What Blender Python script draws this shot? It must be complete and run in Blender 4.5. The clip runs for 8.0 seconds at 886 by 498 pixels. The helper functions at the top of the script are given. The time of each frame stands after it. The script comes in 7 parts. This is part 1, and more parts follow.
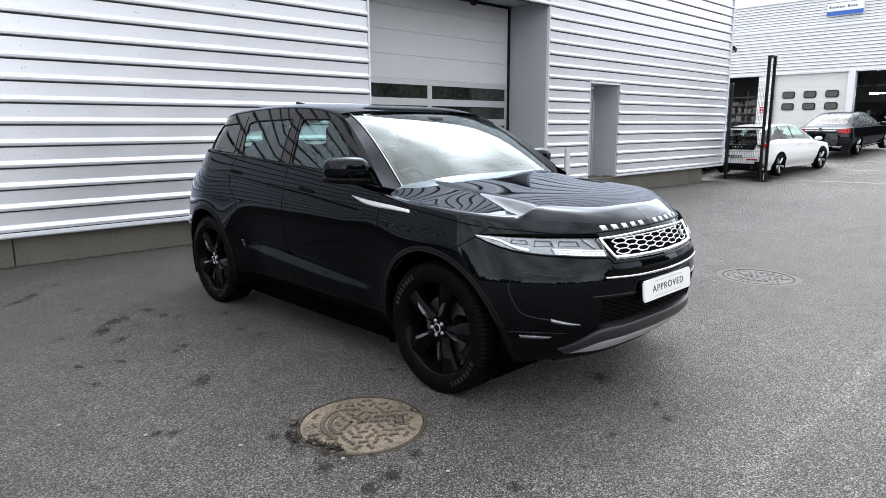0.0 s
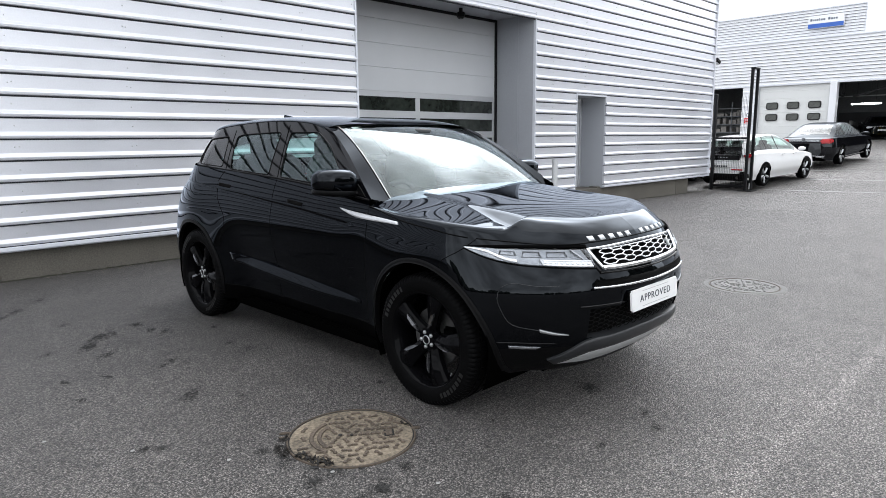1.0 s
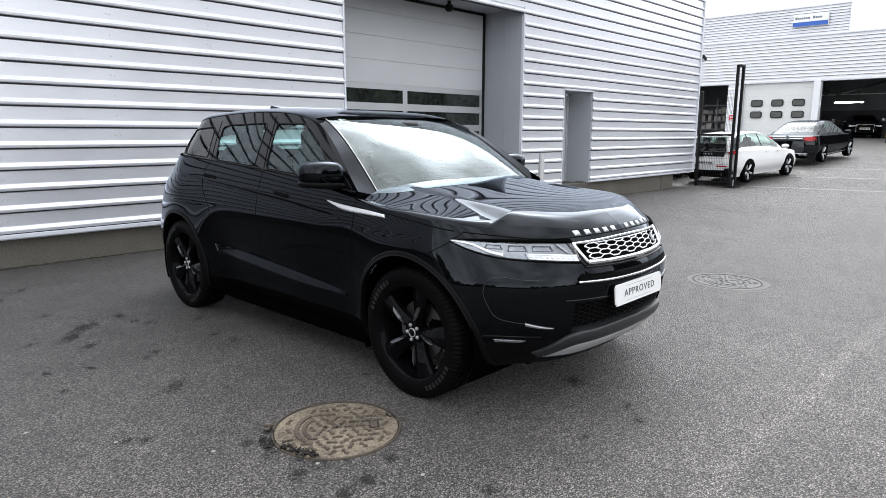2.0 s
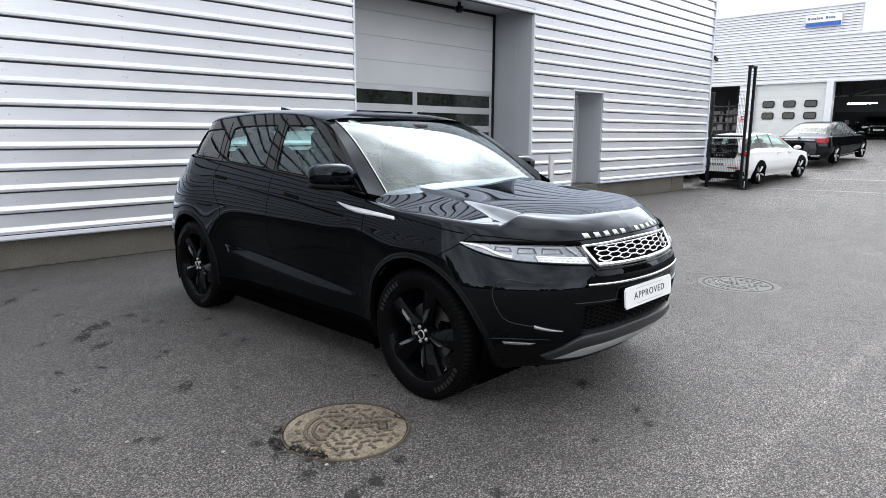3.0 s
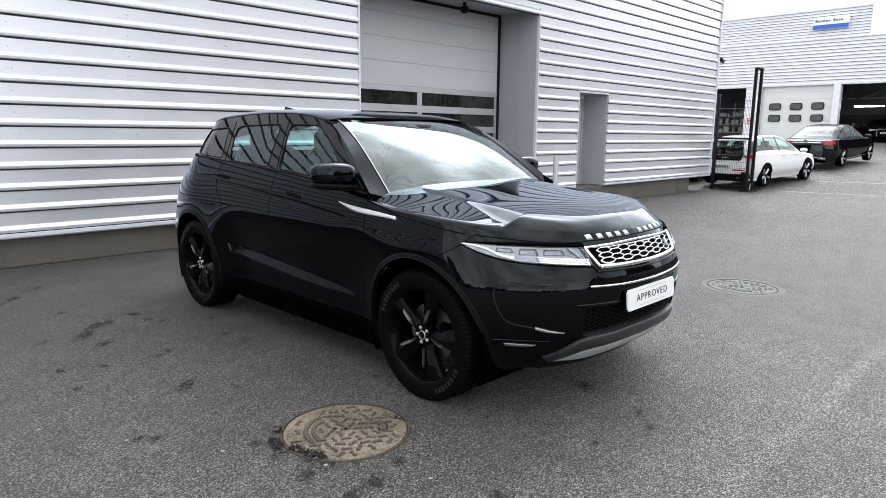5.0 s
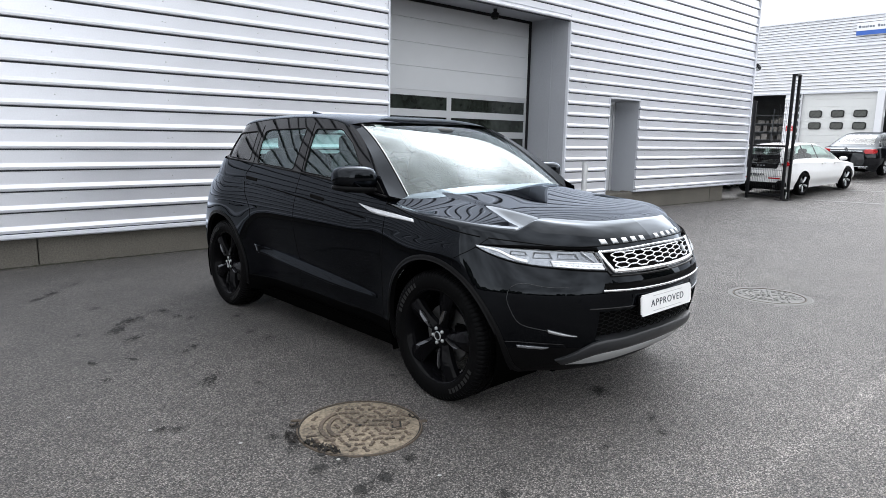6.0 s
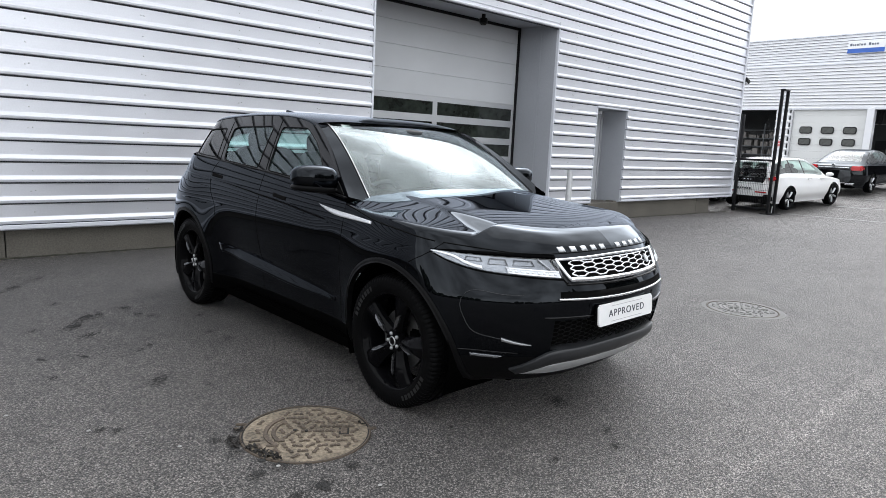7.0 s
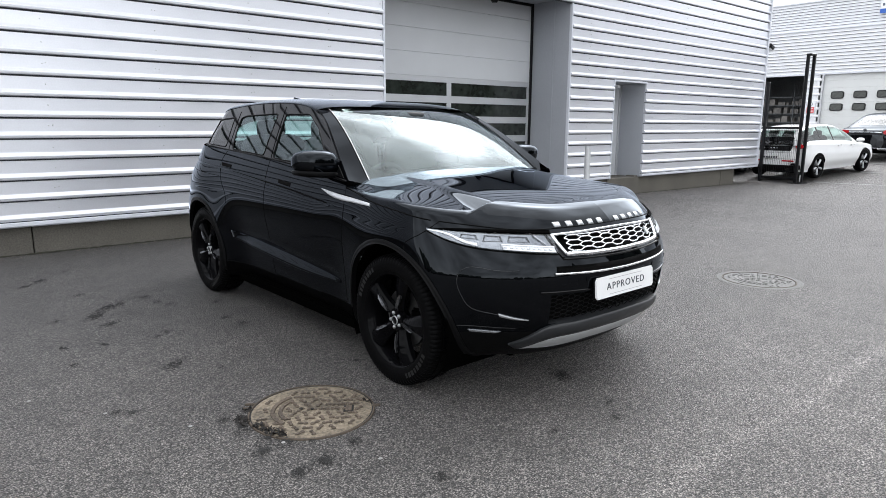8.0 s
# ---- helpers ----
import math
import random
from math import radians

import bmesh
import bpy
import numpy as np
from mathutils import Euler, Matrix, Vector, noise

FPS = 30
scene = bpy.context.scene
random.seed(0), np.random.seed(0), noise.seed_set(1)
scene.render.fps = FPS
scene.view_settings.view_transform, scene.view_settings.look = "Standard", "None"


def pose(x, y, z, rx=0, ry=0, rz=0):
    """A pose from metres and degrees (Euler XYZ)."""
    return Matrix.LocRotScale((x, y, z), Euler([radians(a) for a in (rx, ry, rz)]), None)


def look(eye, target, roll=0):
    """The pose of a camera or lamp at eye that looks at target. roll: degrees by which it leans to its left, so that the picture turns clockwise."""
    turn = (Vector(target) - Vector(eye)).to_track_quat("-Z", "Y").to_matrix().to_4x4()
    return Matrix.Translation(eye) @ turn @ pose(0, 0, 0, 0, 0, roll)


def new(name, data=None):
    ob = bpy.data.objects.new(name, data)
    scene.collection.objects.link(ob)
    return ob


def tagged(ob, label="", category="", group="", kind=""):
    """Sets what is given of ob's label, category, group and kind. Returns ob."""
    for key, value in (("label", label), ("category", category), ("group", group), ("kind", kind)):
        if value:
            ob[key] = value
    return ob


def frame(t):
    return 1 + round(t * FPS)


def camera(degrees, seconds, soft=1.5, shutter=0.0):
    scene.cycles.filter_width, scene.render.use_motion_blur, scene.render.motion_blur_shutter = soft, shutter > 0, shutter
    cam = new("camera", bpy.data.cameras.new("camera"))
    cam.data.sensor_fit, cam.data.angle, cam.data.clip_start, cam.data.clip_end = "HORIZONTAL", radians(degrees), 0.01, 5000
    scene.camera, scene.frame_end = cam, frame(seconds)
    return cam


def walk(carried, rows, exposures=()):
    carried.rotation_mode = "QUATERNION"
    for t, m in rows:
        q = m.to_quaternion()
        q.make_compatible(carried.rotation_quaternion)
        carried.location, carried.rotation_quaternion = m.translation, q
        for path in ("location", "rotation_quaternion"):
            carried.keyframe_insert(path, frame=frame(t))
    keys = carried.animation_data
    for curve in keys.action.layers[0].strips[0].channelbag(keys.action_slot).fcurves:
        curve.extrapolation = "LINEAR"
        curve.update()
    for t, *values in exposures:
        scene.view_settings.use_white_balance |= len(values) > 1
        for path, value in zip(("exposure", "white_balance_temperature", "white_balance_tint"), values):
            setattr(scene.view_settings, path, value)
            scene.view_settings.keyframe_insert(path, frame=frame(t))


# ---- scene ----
cam = camera(69.0, 8.0, soft=0.7)
PATH = [
    (0, (0.163, -0.561, 1.444), (1.521, 0.859, 1.07), -0.2),
    (0.5, (0.162, -0.567, 1.438), (1.528, 0.852, 1.093), -0.5),
    (1, (0.158, -0.572, 1.445), (1.544, 0.829, 1.107), -0.5),
    (1.5, (0.154, -0.576, 1.444), (1.574, 0.787, 1.087), 0.1),
    (3, (0.149, -0.576, 1.454), (1.544, 0.813, 1.097), 0.3),
    (3.5, (0.148, -0.575, 1.456), (1.54, 0.817, 1.104), -0.0),
    (4, (0.146, -0.572, 1.455), (1.539, 0.82, 1.103), -0.1),
    (4.5, (0.149, -0.575, 1.455), (1.539, 0.819, 1.103), 0.4),
    (5.8, (0.199, -0.624, 1.443), (1.559, 0.799, 1.086), 1.3),
    (6, (0.187, -0.681, 1.447), (1.502, 0.787, 1.107), 1.0),
    (6.5, (0.283, -0.696, 1.424), (1.613, 0.759, 1.09), 1.0),
    (7, (0.375, -0.756, 1.436), (1.709, 0.698, 1.112), 2.7),
    (7.5, (0.435, -0.857, 1.433), (1.703, 0.652, 1.095), 1.3),
    (8, (0.464, -0.897, 1.43), (1.728, 0.606, 1.05), 0.3),
]
walk(cam, [(t, look(eye, target, roll)) for t, eye, target, roll in PATH], [(0.0, 1.22), (0.5, 1.17), (1.5, 1.18), (3.5, 1.19), (4.5, 1.20), (6.5, 1.18), (7.0, 1.08), (7.5, 0.95), (8.0, 1.17)])

# ---------------- world, sun, exposure ----------------
world = bpy.data.worlds.new("overcast_sky")
scene.world = world
world.use_nodes = True
wt = world.node_tree
wn = wt.nodes
sky = wn.new("ShaderNodeTexSky")
sky.sky_type = 'NISHITA'
sky.sun_disc = False
sky.sun_elevation = radians(46.2)
sky.sun_rotation = radians(60.5)
sky.air_density = 1.0
sky.dust_density = 0.4
hsv = wn.new("ShaderNodeHueSaturation")
hsv.inputs["Saturation"].default_value = 0.30
wt.links.new(sky.outputs[0], hsv.inputs["Color"])
tc = wn.new("ShaderNodeTexCoord")
cl = wn.new("ShaderNodeTexNoise")
cl.inputs["Scale"].default_value = 3.4
cl.inputs["Detail"].default_value = 3.5
wt.links.new(tc.outputs["Generated"], cl.inputs["Vector"])
cr = wn.new("ShaderNodeMapRange")
cr.inputs[1].default_value, cr.inputs[2].default_value = 0.35, 0.68
cr.inputs[3].default_value, cr.inputs[4].default_value = 0.60, 1.50
wt.links.new(cl.outputs[0], cr.inputs[0])
mx = wn.new("ShaderNodeMix")
mx.data_type = 'RGBA'
mx.blend_type = 'MULTIPLY'
mx.inputs[0].default_value = 1.0
veil = wn.new("ShaderNodeMix")
veil.data_type = 'RGBA'
veil.inputs[0].default_value = 0.75
veil.inputs[7].default_value = (8.0, 8.25, 8.6, 1)      # even cloud cover
wt.links.new(hsv.outputs[0], veil.inputs[6])
wt.links.new(veil.outputs[2], mx.inputs[6])
wt.links.new(cr.outputs[0], mx.inputs[7])
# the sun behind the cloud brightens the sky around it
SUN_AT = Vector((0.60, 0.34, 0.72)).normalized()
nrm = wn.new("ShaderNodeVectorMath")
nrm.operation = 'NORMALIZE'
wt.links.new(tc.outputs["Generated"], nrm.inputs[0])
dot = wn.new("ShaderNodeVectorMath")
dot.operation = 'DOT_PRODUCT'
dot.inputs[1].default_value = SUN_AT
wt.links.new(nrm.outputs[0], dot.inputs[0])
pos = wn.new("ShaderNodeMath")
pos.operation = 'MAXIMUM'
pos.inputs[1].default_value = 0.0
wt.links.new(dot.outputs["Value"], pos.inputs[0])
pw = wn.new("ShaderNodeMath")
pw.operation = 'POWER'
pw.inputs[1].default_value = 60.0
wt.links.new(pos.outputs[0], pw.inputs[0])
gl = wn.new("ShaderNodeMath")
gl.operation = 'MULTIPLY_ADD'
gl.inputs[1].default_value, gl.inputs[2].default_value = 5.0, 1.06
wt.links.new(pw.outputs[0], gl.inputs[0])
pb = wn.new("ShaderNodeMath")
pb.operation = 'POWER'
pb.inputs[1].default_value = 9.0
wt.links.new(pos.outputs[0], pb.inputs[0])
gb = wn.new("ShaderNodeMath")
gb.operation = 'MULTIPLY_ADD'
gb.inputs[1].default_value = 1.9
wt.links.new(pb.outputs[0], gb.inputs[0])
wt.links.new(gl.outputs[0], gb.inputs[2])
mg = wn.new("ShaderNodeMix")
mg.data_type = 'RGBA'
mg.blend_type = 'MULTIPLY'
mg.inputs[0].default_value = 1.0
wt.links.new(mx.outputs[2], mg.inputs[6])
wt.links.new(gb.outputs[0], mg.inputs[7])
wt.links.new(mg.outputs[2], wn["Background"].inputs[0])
wn["Background"].inputs[1].default_value = 0.12

sun = new("sun", bpy.data.lights.new("sun", 'SUN'))
sun.data.energy = 0.5
sun.data.angle = radians(70)
sun.data.color = (1.0, 0.97, 0.93)
sun.matrix_world = look((0, 0, 0), -SUN_AT)


# ---------------- materials ----------------
def mat(name, col, rough=0.5, metal=0.0, vary=0.12, scale=8.0, fine=120.0, bump=0.0, bscale=200.0, coat=0.0,
        per_object=0.0, rvary=0.1, spec=0.5, streak=None):
    """Principled surface with colour variation at two scales and fine relief."""
    m = bpy.data.materials.new(name)
    m.use_nodes = True
    nt = m.node_tree
    b = nt.nodes["Principled BSDF"]
    b.inputs["Metallic"].default_value = metal
    b.inputs["Coat Weight"].default_value = coat
    b.inputs["Coat Roughness"].default_value = 0.03
    b.inputs["Specular IOR Level"].default_value = spec
    co = nt.nodes.new("ShaderNodeTexCoord")
    src = co.outputs["Object"]
    if streak:
        mp = nt.nodes.new("ShaderNodeMapping")
        mp.inputs["Scale"].default_value = streak
        nt.links.new(src, mp.inputs[0])
        src = mp.outputs[0]
    n1 = nt.nodes.new("ShaderNodeTexNoise")
    n1.inputs["Scale"].default_value = scale
    n1.inputs["Detail"].default_value = 5
    n2 = nt.nodes.new("ShaderNodeTexNoise")
    n2.inputs["Scale"].default_value = fine
    n2.inputs["Detail"].default_value = 3
    nt.links.new(src, n1.inputs["Vector"])
    nt.links.new(co.outputs["Object"], n2.inputs["Vector"])
    add = nt.nodes.new("ShaderNodeMath")
    add.operation = 'ADD'
    nt.links.new(n1.outputs[0], add.inputs[0])
    nt.links.new(n2.outputs[0], add.inputs[1])
    val = add.outputs[0]
    if per_object:
        oi = nt.nodes.new("ShaderNodeObjectInfo")
        ml = nt.nodes.new("ShaderNodeMath")
        ml.operation = 'MULTIPLY_ADD'
        ml.inputs[1].default_value = per_object
        nt.links.new(oi.outputs["Random"], ml.inputs[0])
        nt.links.new(val, ml.inputs[2])
        val = ml.outputs[0]
    mr = nt.nodes.new("ShaderNodeMapRange")
    mr.inputs[1].default_value, mr.inputs[2].default_value = 0.6, 1.4 + per_object
    mr.inputs[3].default_value, mr.inputs[4].default_value = 1 - vary, 1 + vary
    nt.links.new(val, mr.inputs[0])
    cm = nt.nodes.new("ShaderNodeMix")
    cm.data_type = 'RGBA'
    cm.blend_type = 'MULTIPLY'
    cm.inputs[0].default_value = 1
    cm.inputs[6].default_value = (*col, 1)
    nt.links.new(mr.outputs[0], cm.inputs[7])
    nt.links.new(cm.outputs[2], b.inputs["Base Color"])
    rr = nt.nodes.new("ShaderNodeMapRange")
    rr.inputs[1].default_value, rr.inputs[2].default_value = 0.3, 0.7
    rr.inputs[3].default_value, rr.inputs[4].default_value = max(0.01, rough * (1 - rvary)), min(1, rough * (1 + rvary))
    nt.links.new(n1.outputs[0], rr.inputs[0])
    nt.links.new(rr.outputs[0], b.inputs["Roughness"])
    if bump:
        n3 = nt.nodes.new("ShaderNodeTexNoise")
        n3.inputs["Scale"].default_value = bscale
        n3.inputs["Detail"].default_value = 3
        nt.links.new(co.outputs["Object"], n3.inputs["Vector"])
        bp = nt.nodes.new("ShaderNodeBump")
        bp.inputs["Strength"].default_value = bump
        bp.inputs["Distance"].default_value = 0.01
        nt.links.new(n3.outputs[0], bp.inputs["Height"])
        nt.links.new(bp.outputs[0], b.inputs["Normal"])
    return m


def glass(name, tint, ior=1.5, rough=0.0, sheen=(0.8, 0.8, 0.8)):
    """A thin pane: what lies behind shows tinted, the gloss follows Fresnel."""
    m = bpy.data.materials.new(name)
    m.use_nodes = True
    nt = m.node_tree
    nt.nodes.remove(nt.nodes["Principled BSDF"])
    out = nt.nodes["Material Output"]
    tr = nt.nodes.new("ShaderNodeBsdfTransparent")
    tr.inputs[0].default_value = (*tint, 1)
    gl = nt.nodes.new("ShaderNodeBsdfGlossy")
    gl.inputs["Roughness"].default_value = rough
    gl.inputs["Color"].default_value = (*sheen, 1)
    fr = nt.nodes.new("ShaderNodeFresnel")
    fr.inputs[0].default_value = ior
    ms = nt.nodes.new("ShaderNodeMixShader")
    nt.links.new(fr.outputs[0], ms.inputs[0])
    nt.links.new(tr.outputs[0], ms.inputs[1])
    nt.links.new(gl.outputs[0], ms.inputs[2])
    nt.links.new(ms.outputs[0], out.inputs[0])
    return m


def glow(name, col, strength):
    m = bpy.data.materials.new(name)
    m.use_nodes = True
    b = m.node_tree.nodes["Principled BSDF"]
    b.inputs["Emission Color"].default_value = (*col, 1)
    b.inputs["Emission Strength"].default_value = strength
    return m


M_CLAD = mat("painted_steel_cladding", (0.69, 0.70, 0.745), 0.34, 0.52, 0.06, 1.2, 60, 0.006, 30, per_object=0.16, spec=0.7)
M_TRIM = mat("painted_steel_trim", (0.62, 0.64, 0.69), 0.4, 0, 0.05, 2, 60)
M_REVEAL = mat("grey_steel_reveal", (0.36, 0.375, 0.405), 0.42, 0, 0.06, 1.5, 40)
M_DOORP = mat("grey_sectional_door_panel", (0.52, 0.535, 0.555), 0.45, 0, 0.05, 2, 300, 0.15, 900, per_object=0.1)
M_ALU = mat("anodised_aluminium", (0.50, 0.51, 0.53), 0.48, 0.5, 0.05, 3, 80)
M_CONC = mat("concrete_plinth", (0.112, 0.103, 0.088), 0.9, 0, 0.40, 1.4, 60, 0.4, 90)
# the far workshop's lack of light is put into these two dark colours
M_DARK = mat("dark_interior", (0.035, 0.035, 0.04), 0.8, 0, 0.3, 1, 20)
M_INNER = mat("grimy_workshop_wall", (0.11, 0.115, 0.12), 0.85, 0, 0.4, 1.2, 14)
M_DARKPANE = mat("dark_glazing", (0.020, 0.024, 0.021), 0.05, 0, 0.85, 2.6, 9)
M_BLACKSTEEL = mat("black_painted_steel", (0.007, 0.007, 0.008), 0.4, 0, 0.2, 6, 80, spec=.18)
M_GALV = mat("galvanised_steel", (0.60, 0.61, 0.62), 0.4, 0.3, 0.1, 12, 90)
M_WHITEPAN = mat("white_panel_door", (0.63, 0.64, 0.635), 0.5, 0, 0.04, 2, 100, 0.05, 400)
M_FARCLAD = mat("far_white_cladding", (0.72, 0.73, 0.76), 0.45, 0, 0.04, 1, 30, per_object=0.1)
M_SIGNW = mat("sign_white", (0.80, 0.81, 0.83), 0.4, 0, 0.02)
M_SIGNB = mat("sign_blue", (0.02, 0.10, 0.42), 0.4, 0, 0.03)
M_SIGNG = mat("sign_grey_lettering", (0.10, 0.12, 0.16), 0.5, 0, 0.03)
M_RED = mat("sign_red", (0.6, 0.03, 0.04), 0.5, 0, 0.05)
M_YEL = mat("yellow_paint", (0.75, 0.50, 0.03), 0.5, 0, 0.1)
M_LINE = mat("worn_road_paint", (0.20, 0.20, 0.195), 0.8, 0, 0.25, 3, 80, 0.2, 200)
M_TUBE = glow("tube_light", (0.95, 1.0, 0.98), 14.0)
M_TREE = mat("far_foliage", (0.05, 0.06, 0.045), 0.9, 0, 0.5, 1.5, 12)


def asphalt():
    m = bpy.data.materials.new("asphalt")
    m.use_nodes = True
    nt = m.node_tree
    N, K = nt.nodes, nt.links
    b = N["Principled BSDF"]
    co = N.new("ShaderNodeTexCoord")

    def noise_tex(scale, detail=4, rough=0.6):
        n = N.new("ShaderNodeTexNoise")
        n.inputs["Scale"].default_value, n.inputs["Detail"].default_value, n.inputs["Roughness"].default_value = scale, detail, rough
        K.new(co.outputs["Object"], n.inputs["Vector"])
        return n.outputs[0]

    def ramp(v, a, b2, c, d):
        r = N.new("ShaderNodeMapRange")
        for i, q in zip((1, 2, 3, 4), (a, b2, c, d)):
            r.inputs[i].default_value = q
        K.new(v, r.inputs[0])
        return r.outputs[0]

    def mul(u, v):
        q = N.new("ShaderNodeMath")
        q.operation = 'MULTIPLY'
        K.new(u, q.inputs[0])
        K.new(v, q.inputs[1])
        return q.outputs[0]

    vor = N.new("ShaderNodeTexVoronoi")
    vor.inputs["Scale"].default_value = 125
    K.new(co.outputs["Object"], vor.inputs["Vector"])
    stone = N.new("ShaderNodeSeparateColor")
    K.new(vor.outputs["Color"], stone.inputs[0])
    grit = ramp(stone.outputs[0], 0, 1, 0.30, 2.05)
    gap = ramp(vor.outputs["Distance"], 0.35, 0.70, 1.05, 0.15)
    big = ramp(noise_tex(0.35, 5), 0.3, 0.7, 0.80, 1.22)
    midn = ramp(noise_tex(3.1, 6, 0.7), 0.3, 0.7, 0.76, 1.24)
    spots = ramp(noise_tex(14, 5, 0.7), 0.62, 0.72, 1.0, 0.45)
    coarse = ramp(noise_tex(80, 3, 0.85), 0.38, 0.53, 0.05, 1.30)
    v = mul(mul(mul(mul(grit, gap), mul(big, midn)), spots), coarse)
    sep = N.new("ShaderNodeSeparateXYZ")
    K.new(co.outputs["Object"], sep.inputs[0])
    wob = N.new("ShaderNodeMath")
    wob.operation = 'MULTIPLY_ADD'
    wob.inputs[1].default_value = 0.14
    K.new(noise_tex(1.3, 4), wob.inputs[0])
    K.new(sep.outputs[1], wob.inputs[2])
    ab = N.new("ShaderNodeMath")
    ab.operation = 'SUBTRACT'
    ab.inputs[1].default_value = 0.40
    K.new(wob.outputs[0], ab.inputs[0])
    ab2 = N.new("ShaderNodeMath")
    ab2.operation = 'ABSOLUTE'
    K.new(ab.outputs[0], ab2.inputs[0])
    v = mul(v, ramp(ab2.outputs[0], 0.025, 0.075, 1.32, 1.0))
    # paler across the near part of the yard, by y
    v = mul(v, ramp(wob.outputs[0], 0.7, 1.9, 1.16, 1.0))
    # paler towards the far workshop, from x 15 to 24
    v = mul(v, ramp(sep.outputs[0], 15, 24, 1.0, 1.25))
    # darker towards the near end of the wall
    near_end = N.new("ShaderNodeMath")
    near_end.operation = 'MULTIPLY_ADD'
    near_end.inputs[1].default_value = -0.55
    K.new(sep.outputs[0], near_end.inputs[0])
    K.new(wob.outputs[0], near_end.inputs[2])
    v = mul(v, ramp(near_end.outputs[0], 1.3, 3.2, 1.0, 0.74))
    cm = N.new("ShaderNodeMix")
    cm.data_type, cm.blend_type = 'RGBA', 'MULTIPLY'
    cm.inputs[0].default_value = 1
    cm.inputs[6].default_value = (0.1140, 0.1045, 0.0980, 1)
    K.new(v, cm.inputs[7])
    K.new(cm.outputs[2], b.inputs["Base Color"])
    b.inputs["Roughness"].default_value = 0.62
    b.inputs["Specular IOR Level"].default_value = 0.62
    bp = N.new("ShaderNodeBump")
    bp.inputs["Strength"].default_value = 1.0
    bp.inputs["Distance"].default_value = 0.012
    K.new(vor.outputs["Distance"], bp.inputs["Height"])
    bp.invert = True
    K.new(bp.outputs[0], b.inputs["Normal"])
    return m


M_ASPH = asphalt()


# ---------------- mesh helpers ----------------
def mesh_of(name, verts, faces, material, smooth=False, normals=None):
    me = bpy.data.meshes.new(name)
    me.from_pydata([tuple(map(float, v)) for v in verts], [], [tuple(map(int, f)) for f in faces])
    if material:
        me.materials.append(material)
    if smooth:
        me.shade_smooth()
        if normals is not None:
            me.normals_split_custom_set_from_vertices([tuple(map(float, n)) for n in normals])
    me.update()
    return me


def thing(name, m=None, label="", category="", group="", kind=""):
    ob = new(name)
    ob.empty_display_size = 0.1
    if m is not None:
        ob.matrix_world = m
    return tagged(ob, label, category, group, kind)


def put(name, me, parent=None, label="", m=None):
    ob = new(name, me)
    if parent is not None:
        ob.parent = parent
    if m is not None:
        ob.matrix_basis = m
    if label:
        tagged(ob, label)
    return ob


def part(name, bm, material, parent=None, label="", smooth=False, m=None):
    me = bpy.data.meshes.new(name)
    bm.to_mesh(me)
    bm.free()
    me.materials.append(material)
    if smooth:
        me.shade_smooth()
    return put(name, me, parent, label, m)


def box_bm(x0, x1, y0, y1, z0, z1, bevel=0.0, seg=1, bm=None):
    own = bmesh.new()
    bmesh.ops.create_cube(own, size=1)
    for v in own.verts:
        v.co = ((v.co.x + .5) * (x1 - x0) + x0, (v.co.y + .5) * (y1 - y0) + y0, (v.co.z + .5) * (z1 - z0) + z0)
    if bevel:
        bmesh.ops.bevel(own, geom=own.edges[:], offset=bevel, segments=seg, affect='EDGES')
    if bm is None:
        return own
    tmp = bpy.data.meshes.new("tmp")
    own.to_mesh(tmp)
    own.free()
    bm.from_mesh(tmp)
    bpy.data.meshes.remove(tmp)
    return bm


def cyl_bm(r, z0, z1, seg=20, bevel=0.0, r2=None):
    bm = bmesh.new()
    bmesh.ops.create_cone(bm, cap_ends=True, segments=seg, radius1=r, radius2=r if r2 is None else r2, depth=z1 - z0)
    bmesh.ops.translate(bm, verts=bm.verts, vec=(0, 0, (z0 + z1) / 2))
    if bevel:
        es = [e for e in bm.edges if abs(e.verts[0].co.z - e.verts[1].co.z) < 1e-6]
        bmesh.ops.bevel(bm, geom=es, offset=bevel, segments=2, affect='EDGES')
    return bm


def extrude_profile(prof, length, axis="x"):
    """A closed 2D profile (depth, height) swept along x."""
    n = len(prof)
    vs = [(0, d, z) for d, z in prof] + [(length, d, z) for d, z in prof]
    fs = [(i, (i + 1) % n, n + (i + 1) % n, n + i) for i in range(n)]
    fs += [tuple(range(n))[::-1], tuple(range(n, 2 * n))]
    return vs, fs


# ---------------- ground ----------------
GX = [-60, 4, 19.5, 26.5, 41, 60]
GZ = [0, 0, -0.12, 0.34, 1.15, 1.15]


def ground_z(x):
    z = 0
    for k in range(-2, 3):
        z += np.interp(x + k * 0.6, GX, GZ) / 5
    return float(z)


def build_ground():
    xs = [-900, -200, -60] + [4 + i * 0.75 for i in range(0, 52)] + [60, 200, 900]
    ys = [-900, -200, -60, -20, -5, 3, 10, 25, 60, 200, 900]
    vs = [(x, y, ground_z(min(x, 60))) for x in xs for y in ys]
    w = len(ys)
    fs = [(i * w + j, (i + 1) * w + j, (i + 1) * w + j + 1, i * w + j + 1) for i in range(len(xs) - 1) for j in range(w - 1)]
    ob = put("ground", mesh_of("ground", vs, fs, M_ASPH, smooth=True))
    tagged(ob, "worn grey asphalt yard with oil stains", "ground", kind="structure")
    return ob


build_ground()

